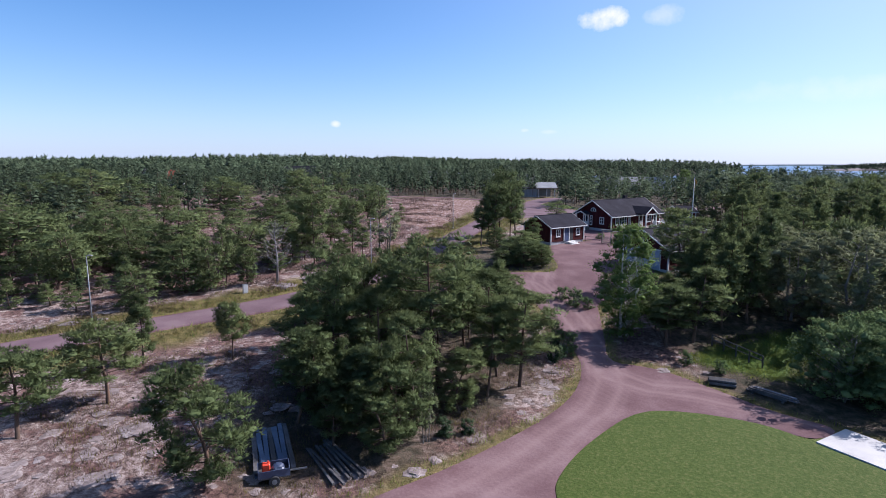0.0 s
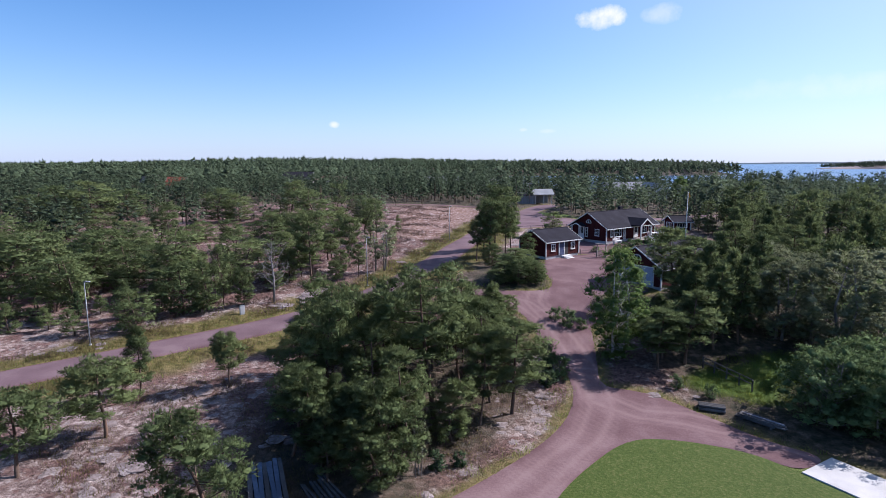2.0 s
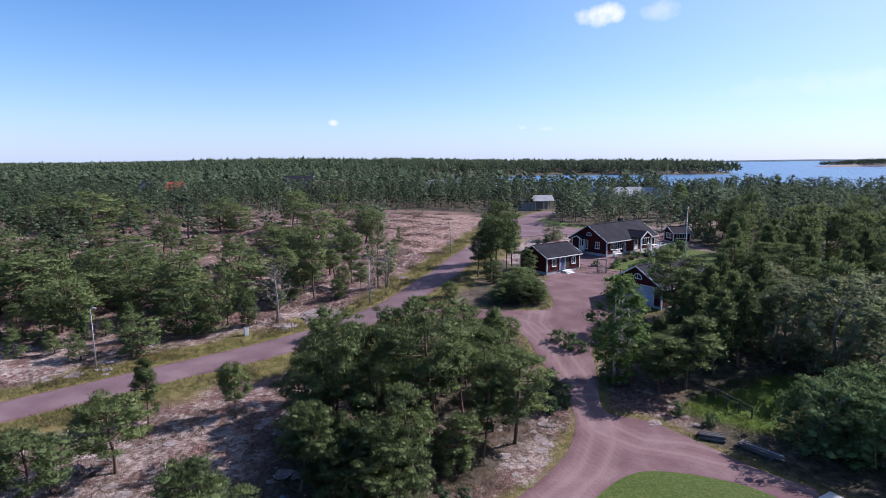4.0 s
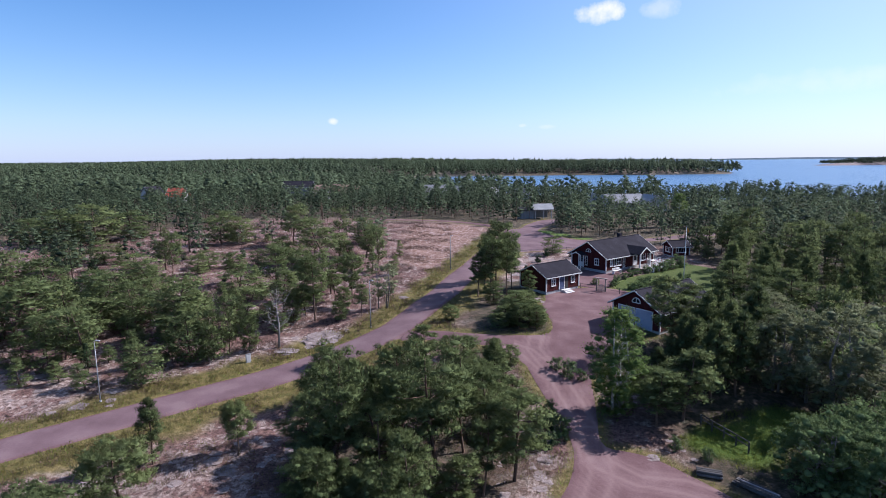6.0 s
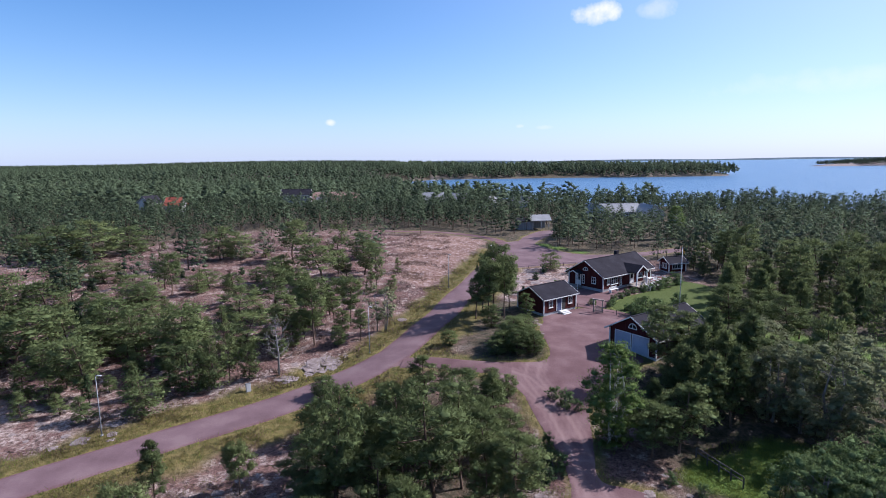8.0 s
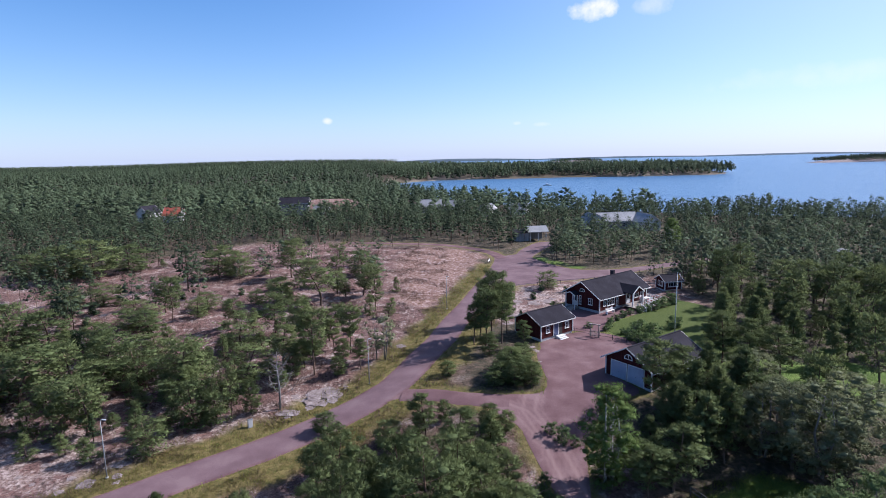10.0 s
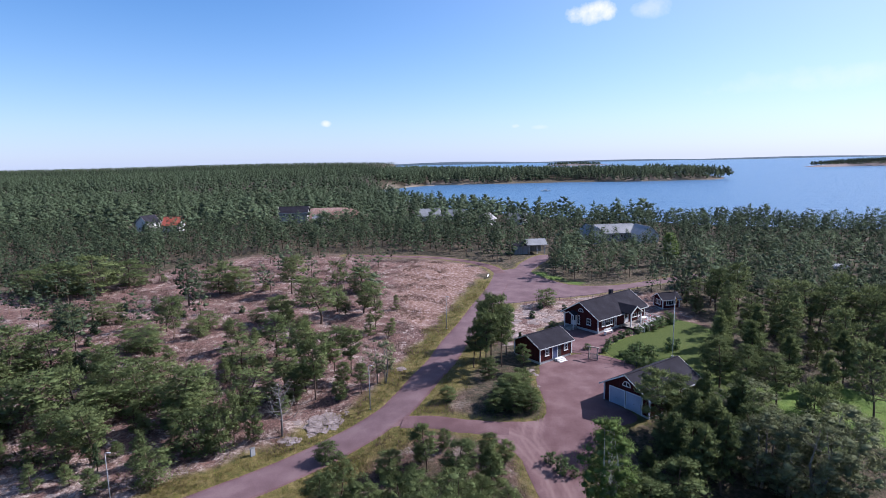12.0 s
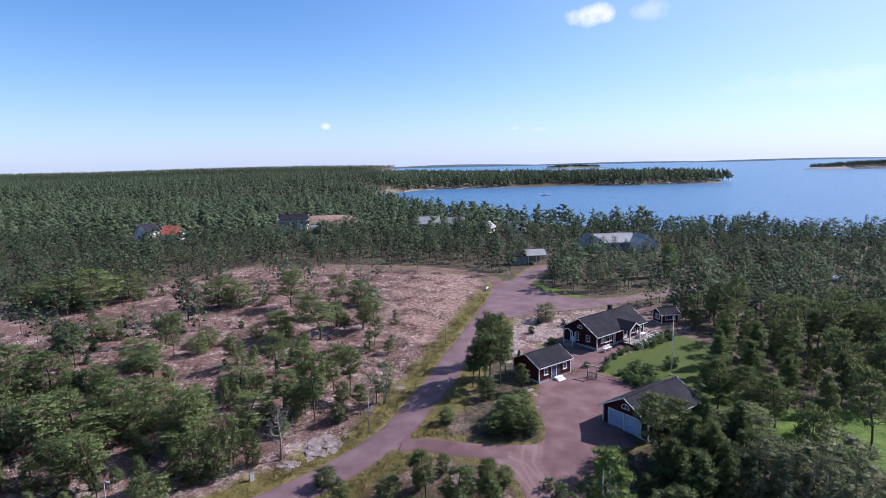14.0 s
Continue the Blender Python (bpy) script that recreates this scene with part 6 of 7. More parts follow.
# ---- other trees and shrubs ----
sp = spruce(31)
sp.matrix_basis = on_ground(-38.1, 57.2, 2.0, 0, 0.7, 0.64)
copy_thing(sp, on_ground(12.2, 86.4, 1.0, 0, 0.85, 0.98))
copy_thing(sp, on_ground(-27.0, 88.0, 1.0, 0, 0.85, 0.9))
birch = broadleaf(32, "birch_tree", 9.8, 2.3, M_BIRCH, M_BIRCHBARK, "tall light green birch beside the drive", "birch tree", 0.05, 200, 110, 0.065, 2, 0.6)
birch.matrix_basis = on_ground(14.9, 48.2)
copy_thing(birch, on_ground(62.0, 150.0, 2.0, 0, 0.9, 0.9))
sallow = broadleaf(33, "sallow_tree", 9.0, 3.4, M_SALLOW, M_GREYBARK, "grey-green sallow with a broad crown", "sallow tree", 0.10, 160, 130, 0.075, 3, 0.66)
sallow.matrix_basis = on_ground(35.0, 49.6, 0, 0, 1.12, 1.0)
copy_thing(sallow, on_ground(39.6, 52.0, 2.1, 0, 1.0, 0.95))
copy_thing(sallow, on_ground(32.2, 52.8, 4.1, 0, 0.85, 0.84))
copy_thing(sallow, on_ground(34.5, 60.0, 1.1, 0, 0.75, 0.72))
bush = broadleaf(34, "alder_bush", 5.2, 3.2, M_LEAF, M_GREYBARK, "large dark green leafy bush beside the drive", "bush", 0.04, 170, 150, 0.062, 4, 0.58)
bush.matrix_basis = on_ground(27.0, 38.6)
for x, y, sx, sz, r in ((29.2, 35.8, 0.95, 0.95, 1.0), (31.5, 39.5, 1.0, 1.05, 3.0), (35.5, 41.5, 1.0, 1.1, 5.0), (33.6, 36.4, 0.8, 0.75, 4.0)):
    copy_thing(bush, on_ground(x, y, r, 0, sx, sz))
bare = broadleaf(35, "aspen_tree", 6.3, 1.9, M_SALLOW, M_GREYBARK, "thin grey-green leafy tree at the road's edge", "tree", 0.3, 60, 60, 0.07, 3, 0.5)
bare.matrix_basis = on_ground(-9.0, 76.2)
copy_thing(bare, on_ground(-1.4, 31.0, 1.0, 0, 0.28, 0.52))
shrub = broadleaf(36, "juniper_bush", 1.8, 0.9, M_SPRUCE, M_GREYBARK, "low dark green juniper bush on the rocks", "bush", 0.02, 36, 70, 0.06, 3, 0.34)
shrub["group"] = "low bushes on the heath"
willow = broadleaf(39, "willow_bush", 1.9, 1.1, M_LEAF, M_GREYBARK, "grey-green willow bush at the edge of the gravel drive", "bush", 0.02, 40, 90, 0.05, 4, 0.36)
willow["group"] = "willow bushes along the drive"
willow.matrix_basis = on_ground(9.6, 45.4, 0, 0, 0.9, 1.0)
for x, y, s in ((12.2, 55.0, 0.85), (11.3, 56.2, 0.7), (13.4, 54.2, 0.6), (9.2, 48.6, 0.7), (18.6, 43.6, 0.55), (20.6, 42.2, 0.5)):
    copy_thing(willow, on_ground(x, y, x * 2.3, 0, s, s))
shrub.matrix_basis = on_ground(8.4, 44.0, 0, 0, 0.7, 0.7)
for x, y, s in ((-0.4, 32.0, 0.9), (1.0, 32.6, 0.7), (-92.8, 122, 1.3), (-84.8, 117.3, 1.25), (-64, 100.5, 1.7), (-56, 84.1, 2.4), (-58, 85.2, 1.8), (8.9, 46.5, 0.8),
                (-26, 92, 1.0), (-33, 98, 1.1), (-41, 112, 1.1), (-52, 110, 1.0), (-19, 92, 1.0), (-57, 118, 1.2), (19.5, 110, 1.0), (24, 108.5, 0.9), (30, 111, 1.0), (17, 104, 1.0), (-15, 88, 0.9), (-62, 95, 1.2), (-37, 92, 0.8)):
    copy_thing(shrub, on_ground(x, y, x * 3.1, 0, s, s))
dt = dead_tree()
dt.matrix_basis = on_ground(-19.6, 63.4)

garden = broadleaf(37, "garden_shrub", 1.6, 0.95, M_LEAF, M_GREYBARK, "round green garden shrub on the lawn", "shrub", 0.05, 32, 70, 0.065, 3, 0.36)
garden["group"] = "shrubs of the garden"
garden.matrix_basis = on_ground(30.6, 85.0)
for x, y, s in ((29.3, 83.6, 1.0), (31.6, 82.6, 1.1), (36.2, 85.6, 1.2), (27.6, 80.6, 1.0), (28.4, 79.4, 0.9), (29.6, 78.4, 1.0), (30.6, 77.2, 1.0), (26.0, 86.0, 0.55), (26.9, 88.2, 0.6), (28.4, 89.9, 0.6),
                (30.0, 91.5, 0.7), (31.6, 93.0, 0.6), (33.6, 94.0, 0.7), (35.2, 94.8, 0.7), (37.0, 95.6, 0.9), (38.6, 97.0, 1.0), (41, 99, 1.2), (25.2, 84.8, 0.5), (19.6, 97.5, 0.8), (23.0, 86.4, 0.6), (27.4, 83.0, 0.6)):
    copy_thing(garden, on_ground(x, y, x, 0.03, s, s))

# ---- lamps, pole, boxes ----
def street_lamp(m):
    l = empty("street_lamp", m, "slim grey steel street lamp beside the road", "street lamp", "street lamps along the road")
    bm = add_tube(bmesh.new(), [(0, 0, -0.4), (0, 0, 0.9), (0, 0, 5.95)], [0.065, 0.055, 0.034], 10)
    part("pole", bm, M_STEEL, l, shade=True)
    part("collar", add_tube(bmesh.new(), [(0, 0, -0.05), (0, 0, 0.12)], [0.13, 0.12], 10), M_GREYPLASTIC, l)
    part("arm", add_tube(bmesh.new(), [(0, 0, 5.93), (0.06, -0.02, 6.0), (0.32, -0.14, 6.04)], [0.04, 0.035, 0.03], 8), M_STEEL, l)
    head = part("lamp_head", box(0.2, 0.66, -0.09, 0.09, 6.0, 6.09, 0.03, Matrix.Rotation(-0.42, 4, "Z")), M_GREYPLASTIC, l, "pale lamp head")
    part("lens", box(0.24, 0.62, -0.07, 0.07, 5.975, 6.003, 0, Matrix.Rotation(-0.42, 4, "Z")), M_GLASS, head)
    return l


lamp = street_lamp(on_ground(-32.9, 50.7, 0.2))
copy_thing(lamp, on_ground(-9.6, 68.6, -0.3))
copy_thing(lamp, on_ground(0.6, 98.5, -0.5))

pole = empty("flagpole", on_ground(34.9, 82.3), "tall white flagpole with a limp narrow pennant", "flagpole")
part("pole", add_tube(bmesh.new(), [(0, 0, -0.2), (0, 0, 5), (0, 0, 9.6)], [0.07, 0.055, 0.035], 10), M_WHITE, pole, shade=True)
part("base", box(-0.18, 0.18, -0.18, 0.18, -0.1, 0.35, 0.02), M_GREYPLASTIC, pole)
part("ball", bmesh.ops.create_uvsphere(bm := bmesh.new(), u_segments=10, v_segments=8, radius=0.09, matrix=Matrix.Translation((0, 0, 9.65))) and bm, M_STEEL, pole)
fl = bmesh.new()
rows = []
for i in range(10):
    u = i / 9
    rows.append([fl.verts.new((0.05 + 0.10 * math.sin(u * 7) + 0.35 * u * (1 - u) + s * 0.16 * (1 - u), 0.07 * math.sin(u * 11 + s), 9.4 - 1.6 * u)) for s in (0, 1)])
for a, b in zip(rows, rows[1:]):
    fl.faces.new((a[0], a[1], b[1], b[0]))
bmesh.ops.solidify(fl, geom=fl.faces[:], thickness=0.012)
part("pennant", fl, M_PENNANT, pole, "limp faded yellow and red pennant")

cab = empty("cable_cabinet", on_ground(-21.9, 59.6, 0.7, 0, 0.75, 0.8), "grey electrical cabinet beside the road", "cabinet")
part("body", box(-0.35, 0.35, -0.16, 0.16, -0.2, 1.15, 0.02), M_GREYPLASTIC, cab)
part("door", box(-0.31, 0.31, -0.175, -0.16, 0.12, 1.08, 0.005), M_GREYPLASTIC, cab)
part("lid", box(-0.38, 0.38, -0.19, 0.19, 1.15, 1.2, 0.01), M_STEEL, cab)
sign = empty("road_barrier", on_ground(11.4, 138.4, 1.2), "white marker board on posts at the road's edge", "road marker")
part("board", box(-0.9, 0.9, -0.03, 0.03, 0.5, 0.95, 0.01), M_WHITE, sign)
for a in (-0.7, 0.7):
    part("post", box(a - 0.05, a + 0.05, 0.03, 0.12, -0.3, 1.0, 0.005), M_DARKWOOD, sign)

# gate and fence between shed and lawn
gate = empty("garden_gate", on_ground(22.7, 82.0, radians(-36)), "pale grey arched garden gate of the red house", "gate")
for a in (-0.65, 0.65):
    part("post", box(a - 0.07, a + 0.07, -0.07, 0.07, -0.2, 2.0, 0.01), M_DECK, gate)
part("lintel", box(-0.95, 0.95, -0.12, 0.12, 2.0, 2.12, 0.01), M_DECK, gate)
for k in range(8):
    a = -0.5 + k * 0.143
    part("slat", box(a - 0.03, a + 0.03, -0.02, 0.02, 0.1, 1.05 + 0.12 * math.sin(k / 7 * math.pi), 0.004), M_DECK, gate)
for z in (0.3, 0.9):
    part("crossbar", box(-0.56, 0.56, 0.021, 0.05, z, z + 0.07), M_DECK, gate)


def post_fence(line, label, gap=1.6, tall=0.95, rails=(0.45, 0.85), thick=0.02):
    f = empty("fence", Matrix.Identity(4), label, "fence")
    pts = []
    for (x0, y0), (x1, y1) in zip(line, line[1:]):
        n = max(1, int(math.hypot(x1 - x0, y1 - y0) / gap))
        pts += [(x0 + (x1 - x0) * k / n, y0 + (y1 - y0) * k / n) for k in range(n)]
    pts.append(line[-1])
    tops = []
    for x, y in pts:
        z = at_ground(x, y) + 0.02
        part("post", box(x - 0.035, x + 0.035, y - 0.035, y + 0.035, z - 0.3, z + tall, 0.006), M_DARKWOOD, f)
        tops.append((x, y, z))
    for dz in rails:
        for a, b in zip(tops, tops[1:]):
            part("wire", add_tube(bmesh.new(), [(a[0], a[1], a[2] + dz), (b[0], b[1], b[2] + dz)], [thick, thick], 5), M_DARKWOOD, f)
    return f


post_fence([(20.1, 84.0), (22.1, 82.4)], "thin dark wire fence beside the garden gate")
post_fence([(23.3, 81.6), (26.6, 79.2), (29.4, 77.2)], "thin dark wire fence along the garden lawn")
post_fence([(8.2, 113.0), (14.5, 113.2), (22.2, 115.9), (32.4, 118.6), (44, 124.4)], "low dark rail fence along the turning place", 2.4, 0.62, (0.5,), 0.03)

# handrail by the meadow
rail = empty("handrail", Matrix.Identity(4), "dark timber handrail beside the grassy slope", "railing")
ra, rb = Vector((22.3, 47.3, at_ground(22.3, 47.3))), Vector((24.4, 43.2, at_ground(24.4, 43.2)))
for k in range(5):
    p = ra.lerp(rb, k / 4)
    z = at_ground(p.x, p.y)
    part("post", box(p.x - 0.05, p.x + 0.05, p.y - 0.05, p.y + 0.05, z - 0.3, z + 0.95, 0.006), M_DARKWOOD, rail)
for dz in (0.98, 0.6):
    part("rail", add_tube(bmesh.new(), [ra + Vector((0, 0, dz)), rb + Vector((0, 0, dz))], [0.05, 0.05], 6), M_DARKWOOD, rail)

# stacks of timber
stack = empty("timber_stack", on_ground(22.3, 38.6, radians(-52)), "stack of weathered dark planks beside the drive", "timber stack")
rr = random.Random(4)
for i in range(13):
    a, b = (i % 5) * 0.2 - 0.5, (i // 5) * 0.1
    part("plank", box(-1.1 + rr.uniform(-0.3, 0.3), 1.7 + rr.uniform(-0.4, 0.5), a, a + 0.15, b + 0.1, b + 0.18, 0, Matrix.Rotation(rr.uniform(-0.05, 0.05), 4, "Z")), M_GREYWOOD if i == 12 else M_DARKWOOD, stack)
for a in (-0.8, 1.2):
    part("bearer", box(a - 0.06, a + 0.06, -0.6, 0.8, -0.12, 0.1), M_DARKWOOD, stack)
pile = empty("pipe_stack", on_ground(19.9, 40.3, radians(-20)), "small stack of dark pipes beside the drive", "pipe stack")
for i in range(7):
    a, b = (i % 4) * 0.24 - 0.36 + 0.12 * (i // 4), (i // 4) * 0.2 + 0.12
    part("pipe", add_tube(bmesh.new(), [(-0.9, a, b), (0.9, a, b)], [0.115, 0.115], 9), M_DARKWOOD, pile)

# the pines' deep shade is painted into these planks by dark blue-black colours
planks_in_shade = empty("plank_stack", on_ground(-9.6, 29.0, radians(112)), "stack of long planks in the shade of the pines", "timber stack")
for i in range(14):
    a = -0.95 + (i % 7) * 0.29
    b = (i // 7) * 0.13
    part("plank", box(-2.6 + rr.uniform(-0.2, 0.2), 2.4 + rr.uniform(-0.2, 0.3), a, a + 0.24, b + 0.16, b + 0.25, 0, Matrix.Rotation(rr.uniform(-0.03, 0.03), 4, "Z")), (M_TARP_SHADE, M_DARKWOOD, M_TARP_SHADE)[i % 3], planks_in_shade)
for a in (-1.8, 0, 1.6):
    part("bearer", box(a - 0.07, a + 0.07, -1.0, 1.1, -0.2, 0.16), M_DARKWOOD, planks_in_shade)
beams = empty("beam_stack", on_ground(-6.2, 28.4, radians(125)), "dark roof beams lying under the pines", "timber stack")
for i in range(7):
    a = -0.8 + i * 0.26
    part("beam", box(-2.0 + rr.uniform(-0.4, 0.3), 2.0 + rr.uniform(-0.3, 0.4), a, a + 0.14, 0.02, 0.16, 0.01, Matrix.Rotation(rr.uniform(-0.06, 0.06), 4, "Z")), M_DARKWOOD, beams)
trolley = empty("trailer", on_ground(-8.7, 26.3, radians(20)), "small dark trailer with a red canister", "trailer")
part("bed", box(-0.75, 0.75, -0.5, 0.5, 0.38, 0.45, 0.01), M_DARKWOOD, trolley)
for s in (-0.5, 0.46):
    part("side_board", box(-0.75, 0.75, s, s + 0.04, 0.45, 0.8, 0.005), M_TARP_SHADE, trolley)
part("tailboard", box(-0.75, -0.71, -0.46, 0.46, 0.45, 0.8, 0.005), M_TARP_SHADE, trolley)
part("headboard", box(0.71, 0.75, -0.46, 0.46, 0.45, 0.8, 0.005), M_TARP_SHADE, trolley)
for s in (-0.62, 0.52):
    w = part("wheel", add_tube(bmesh.new(), [(0, s, 0.26), (0, s + 0.1, 0.26)], [0.26, 0.26], 14), M_BLACK, trolley)
    part("rim", add_tube(bmesh.new(), [(0, s - 0.006, 0.26), (0, s + 0.106, 0.26)], [0.13, 0.13], 12), M_STEEL, w)
part("drawbar", box(0.75, 1.6, -0.04, 0.04, 0.38, 0.44), M_STEEL, trolley)
can = empty("canister", trolley.matrix_basis @ pose(-0.35, 0.05, 0.45), "bright red plastic canister on the trailer", "canister")
part("body", box(-0.2, 0.2, -0.16, 0.16, 0, 0.5, 0.05), M_REDPLASTIC, can)
part("neck", add_tube(bmesh.new(), [(0.1, 0, 0.48), (0.12, 0, 0.6)], [0.05, 0.045], 8), M_REDPLASTIC, can)
part("grip", box(-0.16, 0.0, -0.03, 0.03, 0.5, 0.58, 0.02), M_REDPLASTIC, can)
drum = empty("tarpaulin_bundle", trolley.matrix_basis @ pose(0.25, 0.0, 0.45), "crumpled blue tarpaulin bundle", "tarpaulin")
bm = bmesh.new()
bmesh.ops.create_icosphere(bm, subdivisions=3, radius=0.34)
for v in bm.verts:
    v.co *= 1 + 0.25 * noise.noise(v.co * 4)
    v.co.z = max(-0.0, v.co.z * 0.8 + 0.16)
part("sheet", bm, M_TARP_SHADE, drum)

# slab
zz = [float(land(np.array([x]), np.array([y]))[0]) for x, y in SLAB]
slab = bmesh.new()
lo = [slab.verts.new((x, y, z - 0.3)) for (x, y), z in zip(SLAB, zz)]
hi = [slab.verts.new((x, y, z + 0.06)) for (x, y), z in zip(SLAB, zz)]
slab.faces.new(lo)
slab.faces.new(list(reversed(hi)))
for k in range(4):
    slab.faces.new((lo[(k + 1) % 4], lo[k], hi[k], hi[(k + 1) % 4]))
bmesh.ops.recalc_face_normals(slab, faces=slab.faces[:])
bmesh.ops.bevel(slab, geom=slab.edges[:], offset=0.02, segments=1, affect="EDGES")
ob = part("pavement_slab", slab, M_SLAB)
tagged(ob, "pale concrete slab beside the lawn", "slab", kind="structure")


# ---- rocks ----
def rock(seed, label="pale granite boulder on the heath"):
    bm = bmesh.new()
    bmesh.ops.create_icosphere(bm, subdivisions=3, radius=0.5)
    off = Vector((seed * 3.1, seed * 1.7, 0))
    for v in bm.verts:
        c = v.co.copy()
        v.co *= 1 + 0.55 * noise.noise(c * 2.6 + off) + 0.30 * noise.noise(c * 6 + off) + 0.12 * noise.noise(c * 13 + off)
        v.co.z *= 0.62
    me = bpy.data.meshes.new("boulder")
    bm.to_mesh(me)
    bm.free()
    me.materials.append(M_ROCK)
    return tagged(new("boulder", me), label, "boulder", "boulders on the heath")


kinds = [rock(1), rock(2), rock(3)]
spots = [(-1.9, 27.9, 0.9), (-0.9, 29.2, 0.6), (-4.6, 27.6, 1.0), (-5.6, 27.0, 0.8), (-3.0, 28.4, 0.5), (1.2, 31.6, 0.5), (16.4, 42.7, 0.9), (19.2, 43.5, 0.5), (19.6, 42.4, 0.45), (18.6, 44.8, 0.5),
         (6.6, 41.5, 1.0), (7.8, 42.5, 0.8), (6.8, 38.8, 0.7), (8.2, 45.0, 0.9), (-17.6, 30.2, 1.2), (-16.4, 31.0, 0.8), (-15.2, 31.8, 0.9), (-19.6, 31.2, 0.8), (-14.0, 29.6, 1.0), (-20.6, 27.0, 0.9), (-17, 26, 1.3), (-15.0, 25.5, 0.8),
         (-13.6, 36.2, 1.1), (-11.0, 34.5, 1.0), (-19.4, 37.2, 0.7), (47.6, 70.2, 2.8), (33.4, 70.2, 1.6), (35.0, 69.0, 1.2), (12.4, 77.8, 0.7), (13.2, 76.4, 0.6), (12.9, 72.6, 0.6), (17.0, 100.2, 1.6), (19, 102, 1.8), (21, 104.5, 1.4),
         (15, 98, 1.3), (24, 105, 1.2), (13.6, 92, 1.3), (12.6, 94.5, 1.6), (15.5, 106, 1.5), (27, 110, 1.4), (33, 113, 1.2), (36.5, 114, 1.4), (-6.4, 81.0, 1.5), (-12.4, 68.6, 1.5), (-14.2, 67.2, 1.9), (-15.6, 66.2, 1.3), (-17.2, 65.8, 1.6), (-15.2, 68.8, 1.4), (-18.6, 67.0, 1.5), (-13.4, 68.0, 1.0), (-16.4, 67.4, 1.1),
         (-21.8, 25.6, 1.1), (-20.2, 25.0, 0.8), (-18.8, 27.6, 0.7), (-22.6, 31.4, 0.9), (-18.0, 33.2, 0.6), (-16.8, 34.4, 0.8), (-19.2, 29.0, 0.6), (-13.0, 31.6, 0.7), (-15.6, 28.2, 0.6), (-12.6, 39.4, 0.9), (-14.8, 38.4, 1.2), (-16.0, 36.8, 0.7), (-24.6, 26.8, 1.0), (-8.0, 25.6, 0.7), (-10.2, 26.2, 0.5), (4.6, 35.6, 0.5), (5.4, 37.0, 0.7), (7.2, 40.2, 0.6), (32.8, 66.5, 1.2), (34.2, 64.8, 1.0), (35.6, 66.6, 1.3)]
strew = np.random.default_rng(21)
for n, x0, x1, y0, y1, s0, s1 in ((34, 10.5, 25.0, 89.5, 110.0, 0.8, 2.3), (22, 24.0, 40.0, 104.0, 118.0, 0.8, 1.8), (22, -18.5, -12.0, 61.5, 68.0, 0.9, 2.6), (60, -27.0, -9.0, 22.0, 36.5, 0.25, 0.85),
                                  (34, 3.5, 9.2, 32.5, 47.0, 0.25, 0.8), (36, -58.0, -31.0, 47.0, 60.0, 0.5, 1.5), (26, -19.0, -9.0, 37.0, 45.0, 0.3, 1.0), (14, 12.4, 14.2, 70.0, 79.0, 0.3, 0.7)):
    bx, by, bs = strew.uniform(x0, x1, n), strew.uniform(y0, y1, n), strew.uniform(s0, s1, n)
    free = np.minimum(paved_dist(bx, by), lawn_dist(bx, by)) > 0.35 + 0.55 * bs
    spots += [(float(a), float(b), float(c)) for a, b, c in zip(bx[free], by[free], bs[free])]
for i, (x, y, s) in enumerate(spots):
    m = on_ground(x, y, i * 1.3, -0.03 * s, s * (1.2 if s < 2 else 1.0), s * (0.5 if s < 1.25 else 0.36))
    if i < 3:
        kinds[i].matrix_basis = m
    else:
        copy_thing(kinds[i % 3], m)


# ---- ground cover ----
def blades(name, x, y, height, count, material, label, seed, spread=0.35, wide=0.06):
    """Tufts of thin upright blades, joined."""
    rng = np.random.default_rng(seed)
    n = len(x)
    z = ground_z(x, y)
    cx2 = np.repeat(x, count) + rng.normal(size=n * count) * spread * 0.6
    cy2 = np.repeat(y, count) + rng.normal(size=n * count) * spread * 0.6
    cz2 = np.repeat(z, count) - 0.03
    h = np.repeat(height, count) * rng.uniform(0.5, 1.2, n * count)
    a = rng.uniform(0, 6.28, n * count)
    lean = rng.normal(size=(n * count, 2)) * 0.35
    w = wide * rng.uniform(0.6, 1.4, n * count)
    v = np.stack([np.stack([cx2 - np.cos(a) * w, cy2 - np.sin(a) * w, cz2], 1), np.stack([cx2 + np.cos(a) * w, cy2 + np.sin(a) * w, cz2], 1),
                  np.stack([cx2 + lean[:, 0] * h, cy2 + lean[:, 1] * h, cz2 + h], 1)], 1)
    ob = mesh_object(name, v.reshape(-1, 3), np.arange(n * count * 3).reshape(-1, 3), material)
    up = np.stack([lean[:, 0] * 0.8, lean[:, 1] * 0.8, np.ones(n * count)], 1)
    facing(ob, np.repeat(up / np.linalg.norm(up, axis=1)[:, None], 3, axis=0))
    return tagged(ob, label, "grass", kind="stuff")


def strip(n, x0, x1, y0, y1, test, seed):
    rng = np.random.default_rng(seed)
    x, y = rng.uniform(x0, x1, n), rng.uniform(y0, y1, n)
    k = test(x, y)
    return x[k], y[k]


def by_road(x, y):
    d = seg_dist(x, y, MAIN_ROAD) - 2.4
    return (d > 0.12) & (d < 3.6 + 1.2 * np.sin(x * 0.9 + y * 0.5)) & (paved_dist(x, y) > 0.1)


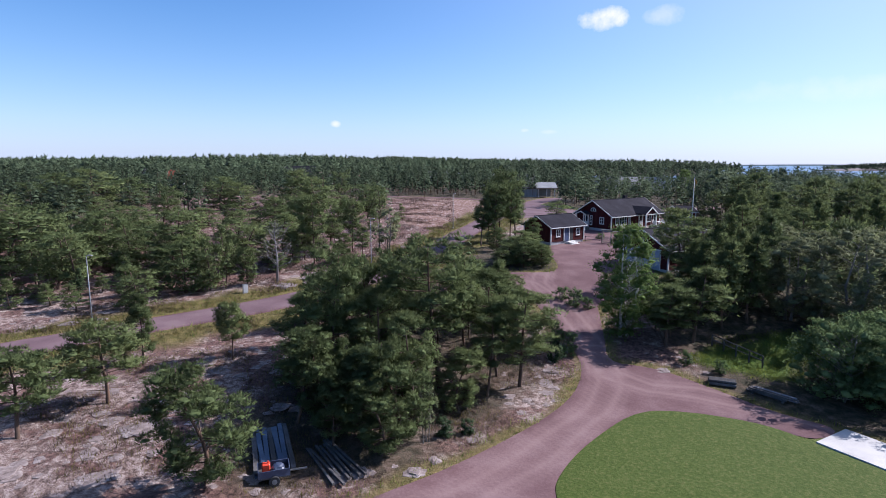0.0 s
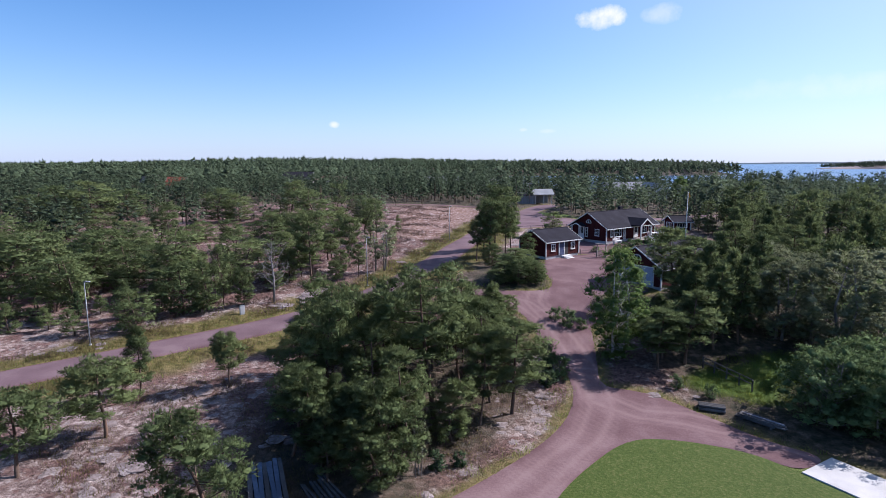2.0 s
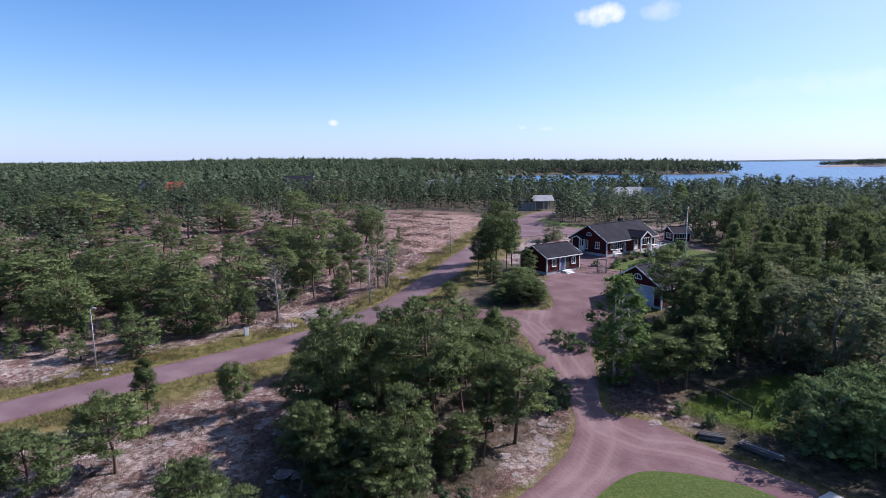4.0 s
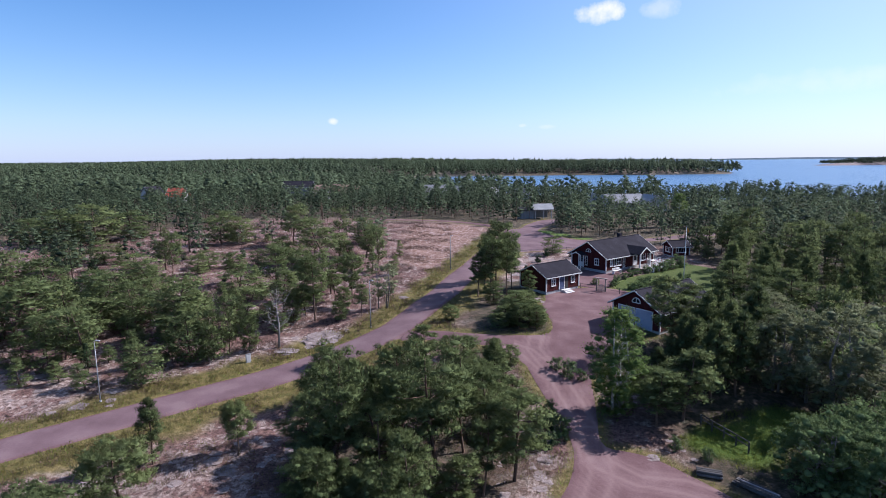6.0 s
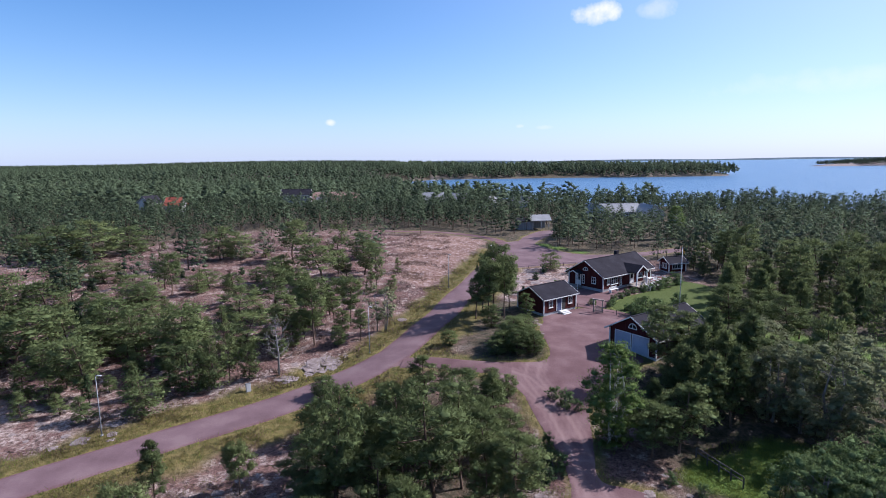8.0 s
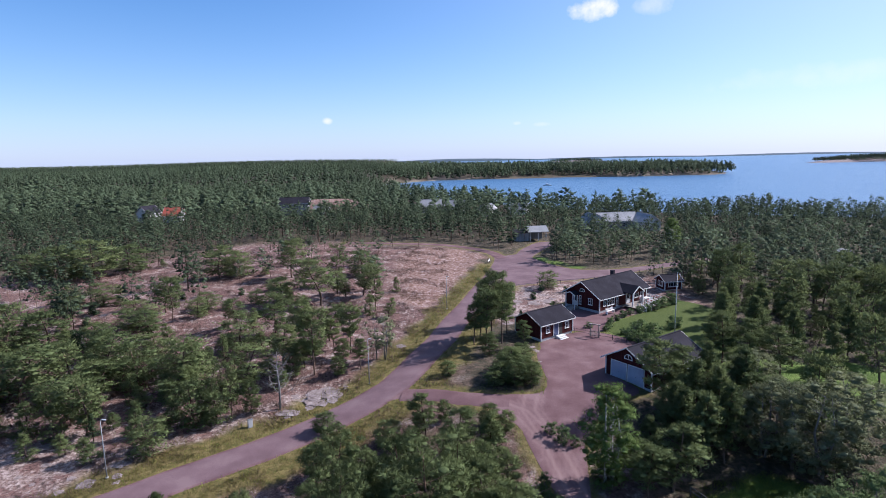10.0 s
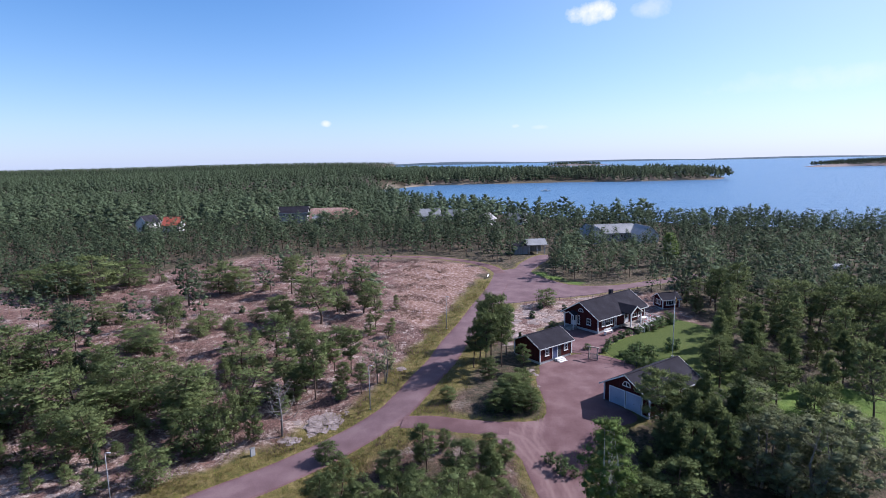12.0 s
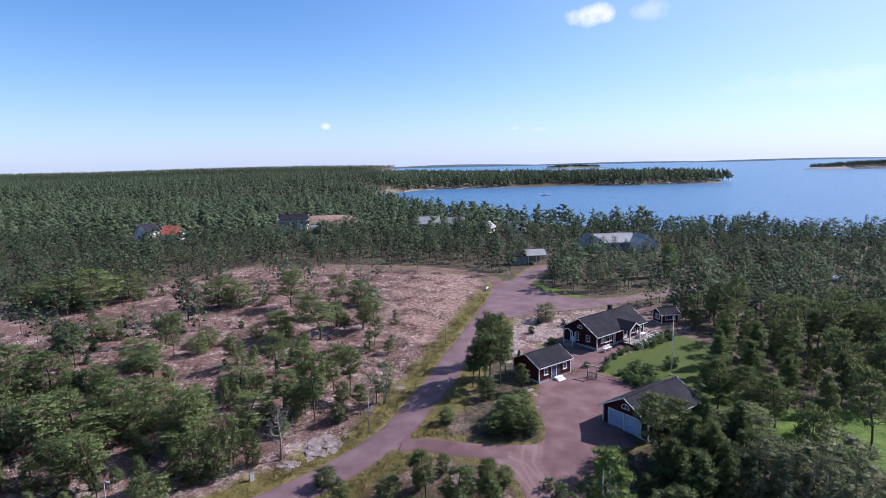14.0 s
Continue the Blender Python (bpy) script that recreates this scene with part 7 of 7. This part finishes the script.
x, y = strip(30000, -60, 14, 26, 135, by_road, 1)
blades("verge_grass", x, y, np.random.default_rng(2).uniform(0.25, 0.55, len(x)), 7, M_DRYGRASS, "tall dry yellow-green grass along the road", 3, 0.4, 0.022)
x, y = strip(9000, -60, 14, 26, 135, by_road, 11)
blades("green_verge_grass", x, y, np.random.default_rng(2).uniform(0.2, 0.5, len(x)), 7, M_GREENGRASS, "green grass tufts along the road", 4, 0.4, 0.022)


def by_drive(x, y):
    d = np.minimum(area_dist(x, y, FRONT_DRIVE), np.minimum(area_dist(x, y, YARD), seg_dist(x, y, SIDE_DRIVE) - 1.5))
    return (d > 0.05) & (d < 1.1 + 0.6 * np.sin(x * 1.1 + y)) & (lawn_dist(x, y) > 0.2) & (paved_dist(x, y) > 0.05)


x, y = strip(16000, -10, 30, 18, 80, by_drive, 5)
blades("drive_grass", x, y, np.random.default_rng(3).uniform(0.15, 0.5, len(x)), 5, M_GREENGRASS, "green and yellow grass edging the gravel drive", 6, 0.3, 0.018)


def on_heath(x, y):
    return (paved_dist(x, y) > 0.8) & (lawn_dist(x, y) > 0.5) & (np.sin(x * 0.55 + 1.5 * np.sin(y * 0.4)) + np.sin(y * 0.6 + x * 0.2) > 0.0)


x, y = strip(15000, -36, 12, 20, 60, on_heath, 7)
blades("heather_tufts", x, y, np.random.default_rng(4).uniform(0.12, 0.32, len(x)), 6, M_HEATHER, "brown and purple heather between the rocks", 8, 0.3, 0.018)
x, y = strip(12000, -36, 12, 20, 60, on_heath, 9)
blades("heath_grass", x, y, np.random.default_rng(5).uniform(0.15, 0.4, len(x)), 5, M_DRYGRASS, "dry pale grass between the rocks", 10, 0.3, 0.018)
x, y = strip(18000, -85, 5, 60, 165, lambda a, b: on_heath(a, b) & (heath(a, b) > 0.5), 12)
blades("far_heather", x, y, np.random.default_rng(6).uniform(0.25, 0.55, len(x)), 5, M_HEATHER, "brown heather on the open heath", 13, 0.6, 0.06)
x, y = strip(5000, 18, 36, 40, 50, lambda a, b: area_dist(a, b, MEADOW) < 0.6, 14)
blades("meadow_grass", x, y, np.random.default_rng(7).uniform(0.12, 0.3, len(x)), 7, M_GREENGRASS, "bright green uncut grass on a slope", 15, 0.3, 0.02)

# ---- the sea's islands ----
def island(name, cx2, cy2, rx, ry, top, trees, label, seed, tree_h=(7, 12)):
    n, rings = 40, 8
    verts, faces = [], []
    for i in range(rings + 1):
        u = i / rings
        for k in range(n):
            a = 2 * math.pi * k / n
            w = 1 + 0.22 * math.sin(3 * a + seed) + 0.12 * math.sin(7 * a + 2 * seed)
            verts.append((cx2 + math.cos(a) * rx * w * u, cy2 + math.sin(a) * ry * w * u, SEA + top * (1 - u ** 1.7) - 1.0 * u + 0.2 * math.sin(a * 9 + i * 2)))
    for i in range(rings):
        for k in range(n):
            faces.append((i * n + k, i * n + (k + 1) % n, (i + 1) * n + (k + 1) % n, (i + 1) * n + k))
    thing = empty(name, Matrix.Identity(4), label, "island")
    # islands beyond 3 km take the blue-grey with haze painted in
    mesh_object("rocky_shore", verts, np.array(faces), M_HAZEWOOD if cy2 > 3000 else M_ROCK, thing, True)
    if trees:
        rng = np.random.default_rng(seed)
        a, u = rng.uniform(0, 6.28, trees), np.sqrt(rng.uniform(0, 0.72, trees))
        x, y = cx2 + np.cos(a) * rx * u, cy2 + np.sin(a) * ry * u
        z = SEA + top * (1 - u ** 1.7) - 0.5
        h = rng.uniform(*tree_h, trees)
        (crown, puffs), _ = blobs[0]
        p = crown.reshape(-1, 3)
        v = np.stack([p[None, :, 0] * h[:, None] + x[:, None], p[None, :, 1] * h[:, None] + y[:, None], p[None, :, 2] * h[:, None] + z[:, None]], 2).reshape(-1, 3)
        ob = mesh_object("wood", v, np.arange(len(v)).reshape(-1, 3), M_WOODS, thing)
        attribute(ob, "tone", np.repeat(rng.uniform(0, 1, trees), len(p)))
        facing(ob, np.tile(np.repeat(puffs.reshape(-1, 3), 1, axis=0), (trees, 1)))
    return thing


island("island", 1215, 1560, 235, 70, 12, 950, "wooded island with a pale rocky shore", 3)
island("island", 735, 1450, 22, 9, 1.6, 0, "low bare rocky skerry in the bay", 5)
island("island", 700, 1700, 30, 9, 1.6, 0, "low bare rocky skerry far out", 6)
island("island", 620, 2650, 150, 50, 8, 260, "far wooded island on the horizon", 7, (9, 13))
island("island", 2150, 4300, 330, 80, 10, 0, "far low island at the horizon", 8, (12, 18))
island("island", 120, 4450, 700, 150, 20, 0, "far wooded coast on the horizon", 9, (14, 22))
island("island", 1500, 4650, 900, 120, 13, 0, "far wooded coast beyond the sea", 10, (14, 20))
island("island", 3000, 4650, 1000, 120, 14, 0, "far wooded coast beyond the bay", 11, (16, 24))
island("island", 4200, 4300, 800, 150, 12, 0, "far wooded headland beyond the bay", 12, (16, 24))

boat = empty("boat", Matrix.Translation((118, 640, SEA)), "white motor boat on the bay", "boat")
bm = bmesh.new()
hull = [(-4.5, 1.3), (1.5, 1.4), (4.2, 0.6), (5.4, 0.0), (4.2, -0.6), (1.5, -1.4), (-4.5, -1.3)]
lo = [bm.verts.new((x, y * 0.7, -0.3)) for x, y in hull]
hi = [bm.verts.new((x * 1.04, y, 1.0)) for x, y in hull]
bm.faces.new(list(reversed(lo)))
bm.faces.new(hi)
for k in range(7):
    bm.faces.new((lo[k], lo[(k + 1) % 7], hi[(k + 1) % 7], hi[k]))
part("hull", bm, M_WHITE, boat)
cab2 = part("cabin", box(-1.8, 1.6, -0.95, 0.95, 1.0, 2.3, 0.15), M_WHITE, boat)
part("windscreen", box(1.0, 1.66, -0.8, 0.8, 1.5, 2.1, 0.02), M_GLASS, cab2)

car = empty("car", on_ground(101.6, 141, radians(15)), "white parked car among the pines", "car")
bm = bmesh.new()
prof = [(-2.1, 0.35), (2.1, 0.35), (2.15, 0.75), (1.3, 0.95), (0.6, 1.42), (-1.2, 1.45), (-2.0, 1.0), (-2.15, 0.8)]
add_prism(bm, prof, 1.75, Matrix.Translation((0, -0.875, 0)))
bmesh.ops.bevel(bm, geom=bm.edges[:], offset=0.06, segments=2, affect="EDGES")
part("body", bm, M_CAR, car)
part("side_window", box(-1.2, 0.6, -0.89, 0.89, 0.98, 1.33, 0.02), M_GLASS, car)
for a in (-1.35, 1.35):
    for b in (-0.9, 0.7):
        w = part("wheel", add_tube(bmesh.new(), [(a, b, 0.32), (a, b + 0.2, 0.32)], [0.32, 0.32], 14), M_BLACK, car)
        part("rim", add_tube(bmesh.new(), [(a, b - 0.005, 0.32), (a, b + 0.205, 0.32)], [0.19, 0.19], 12), M_STEEL, w)
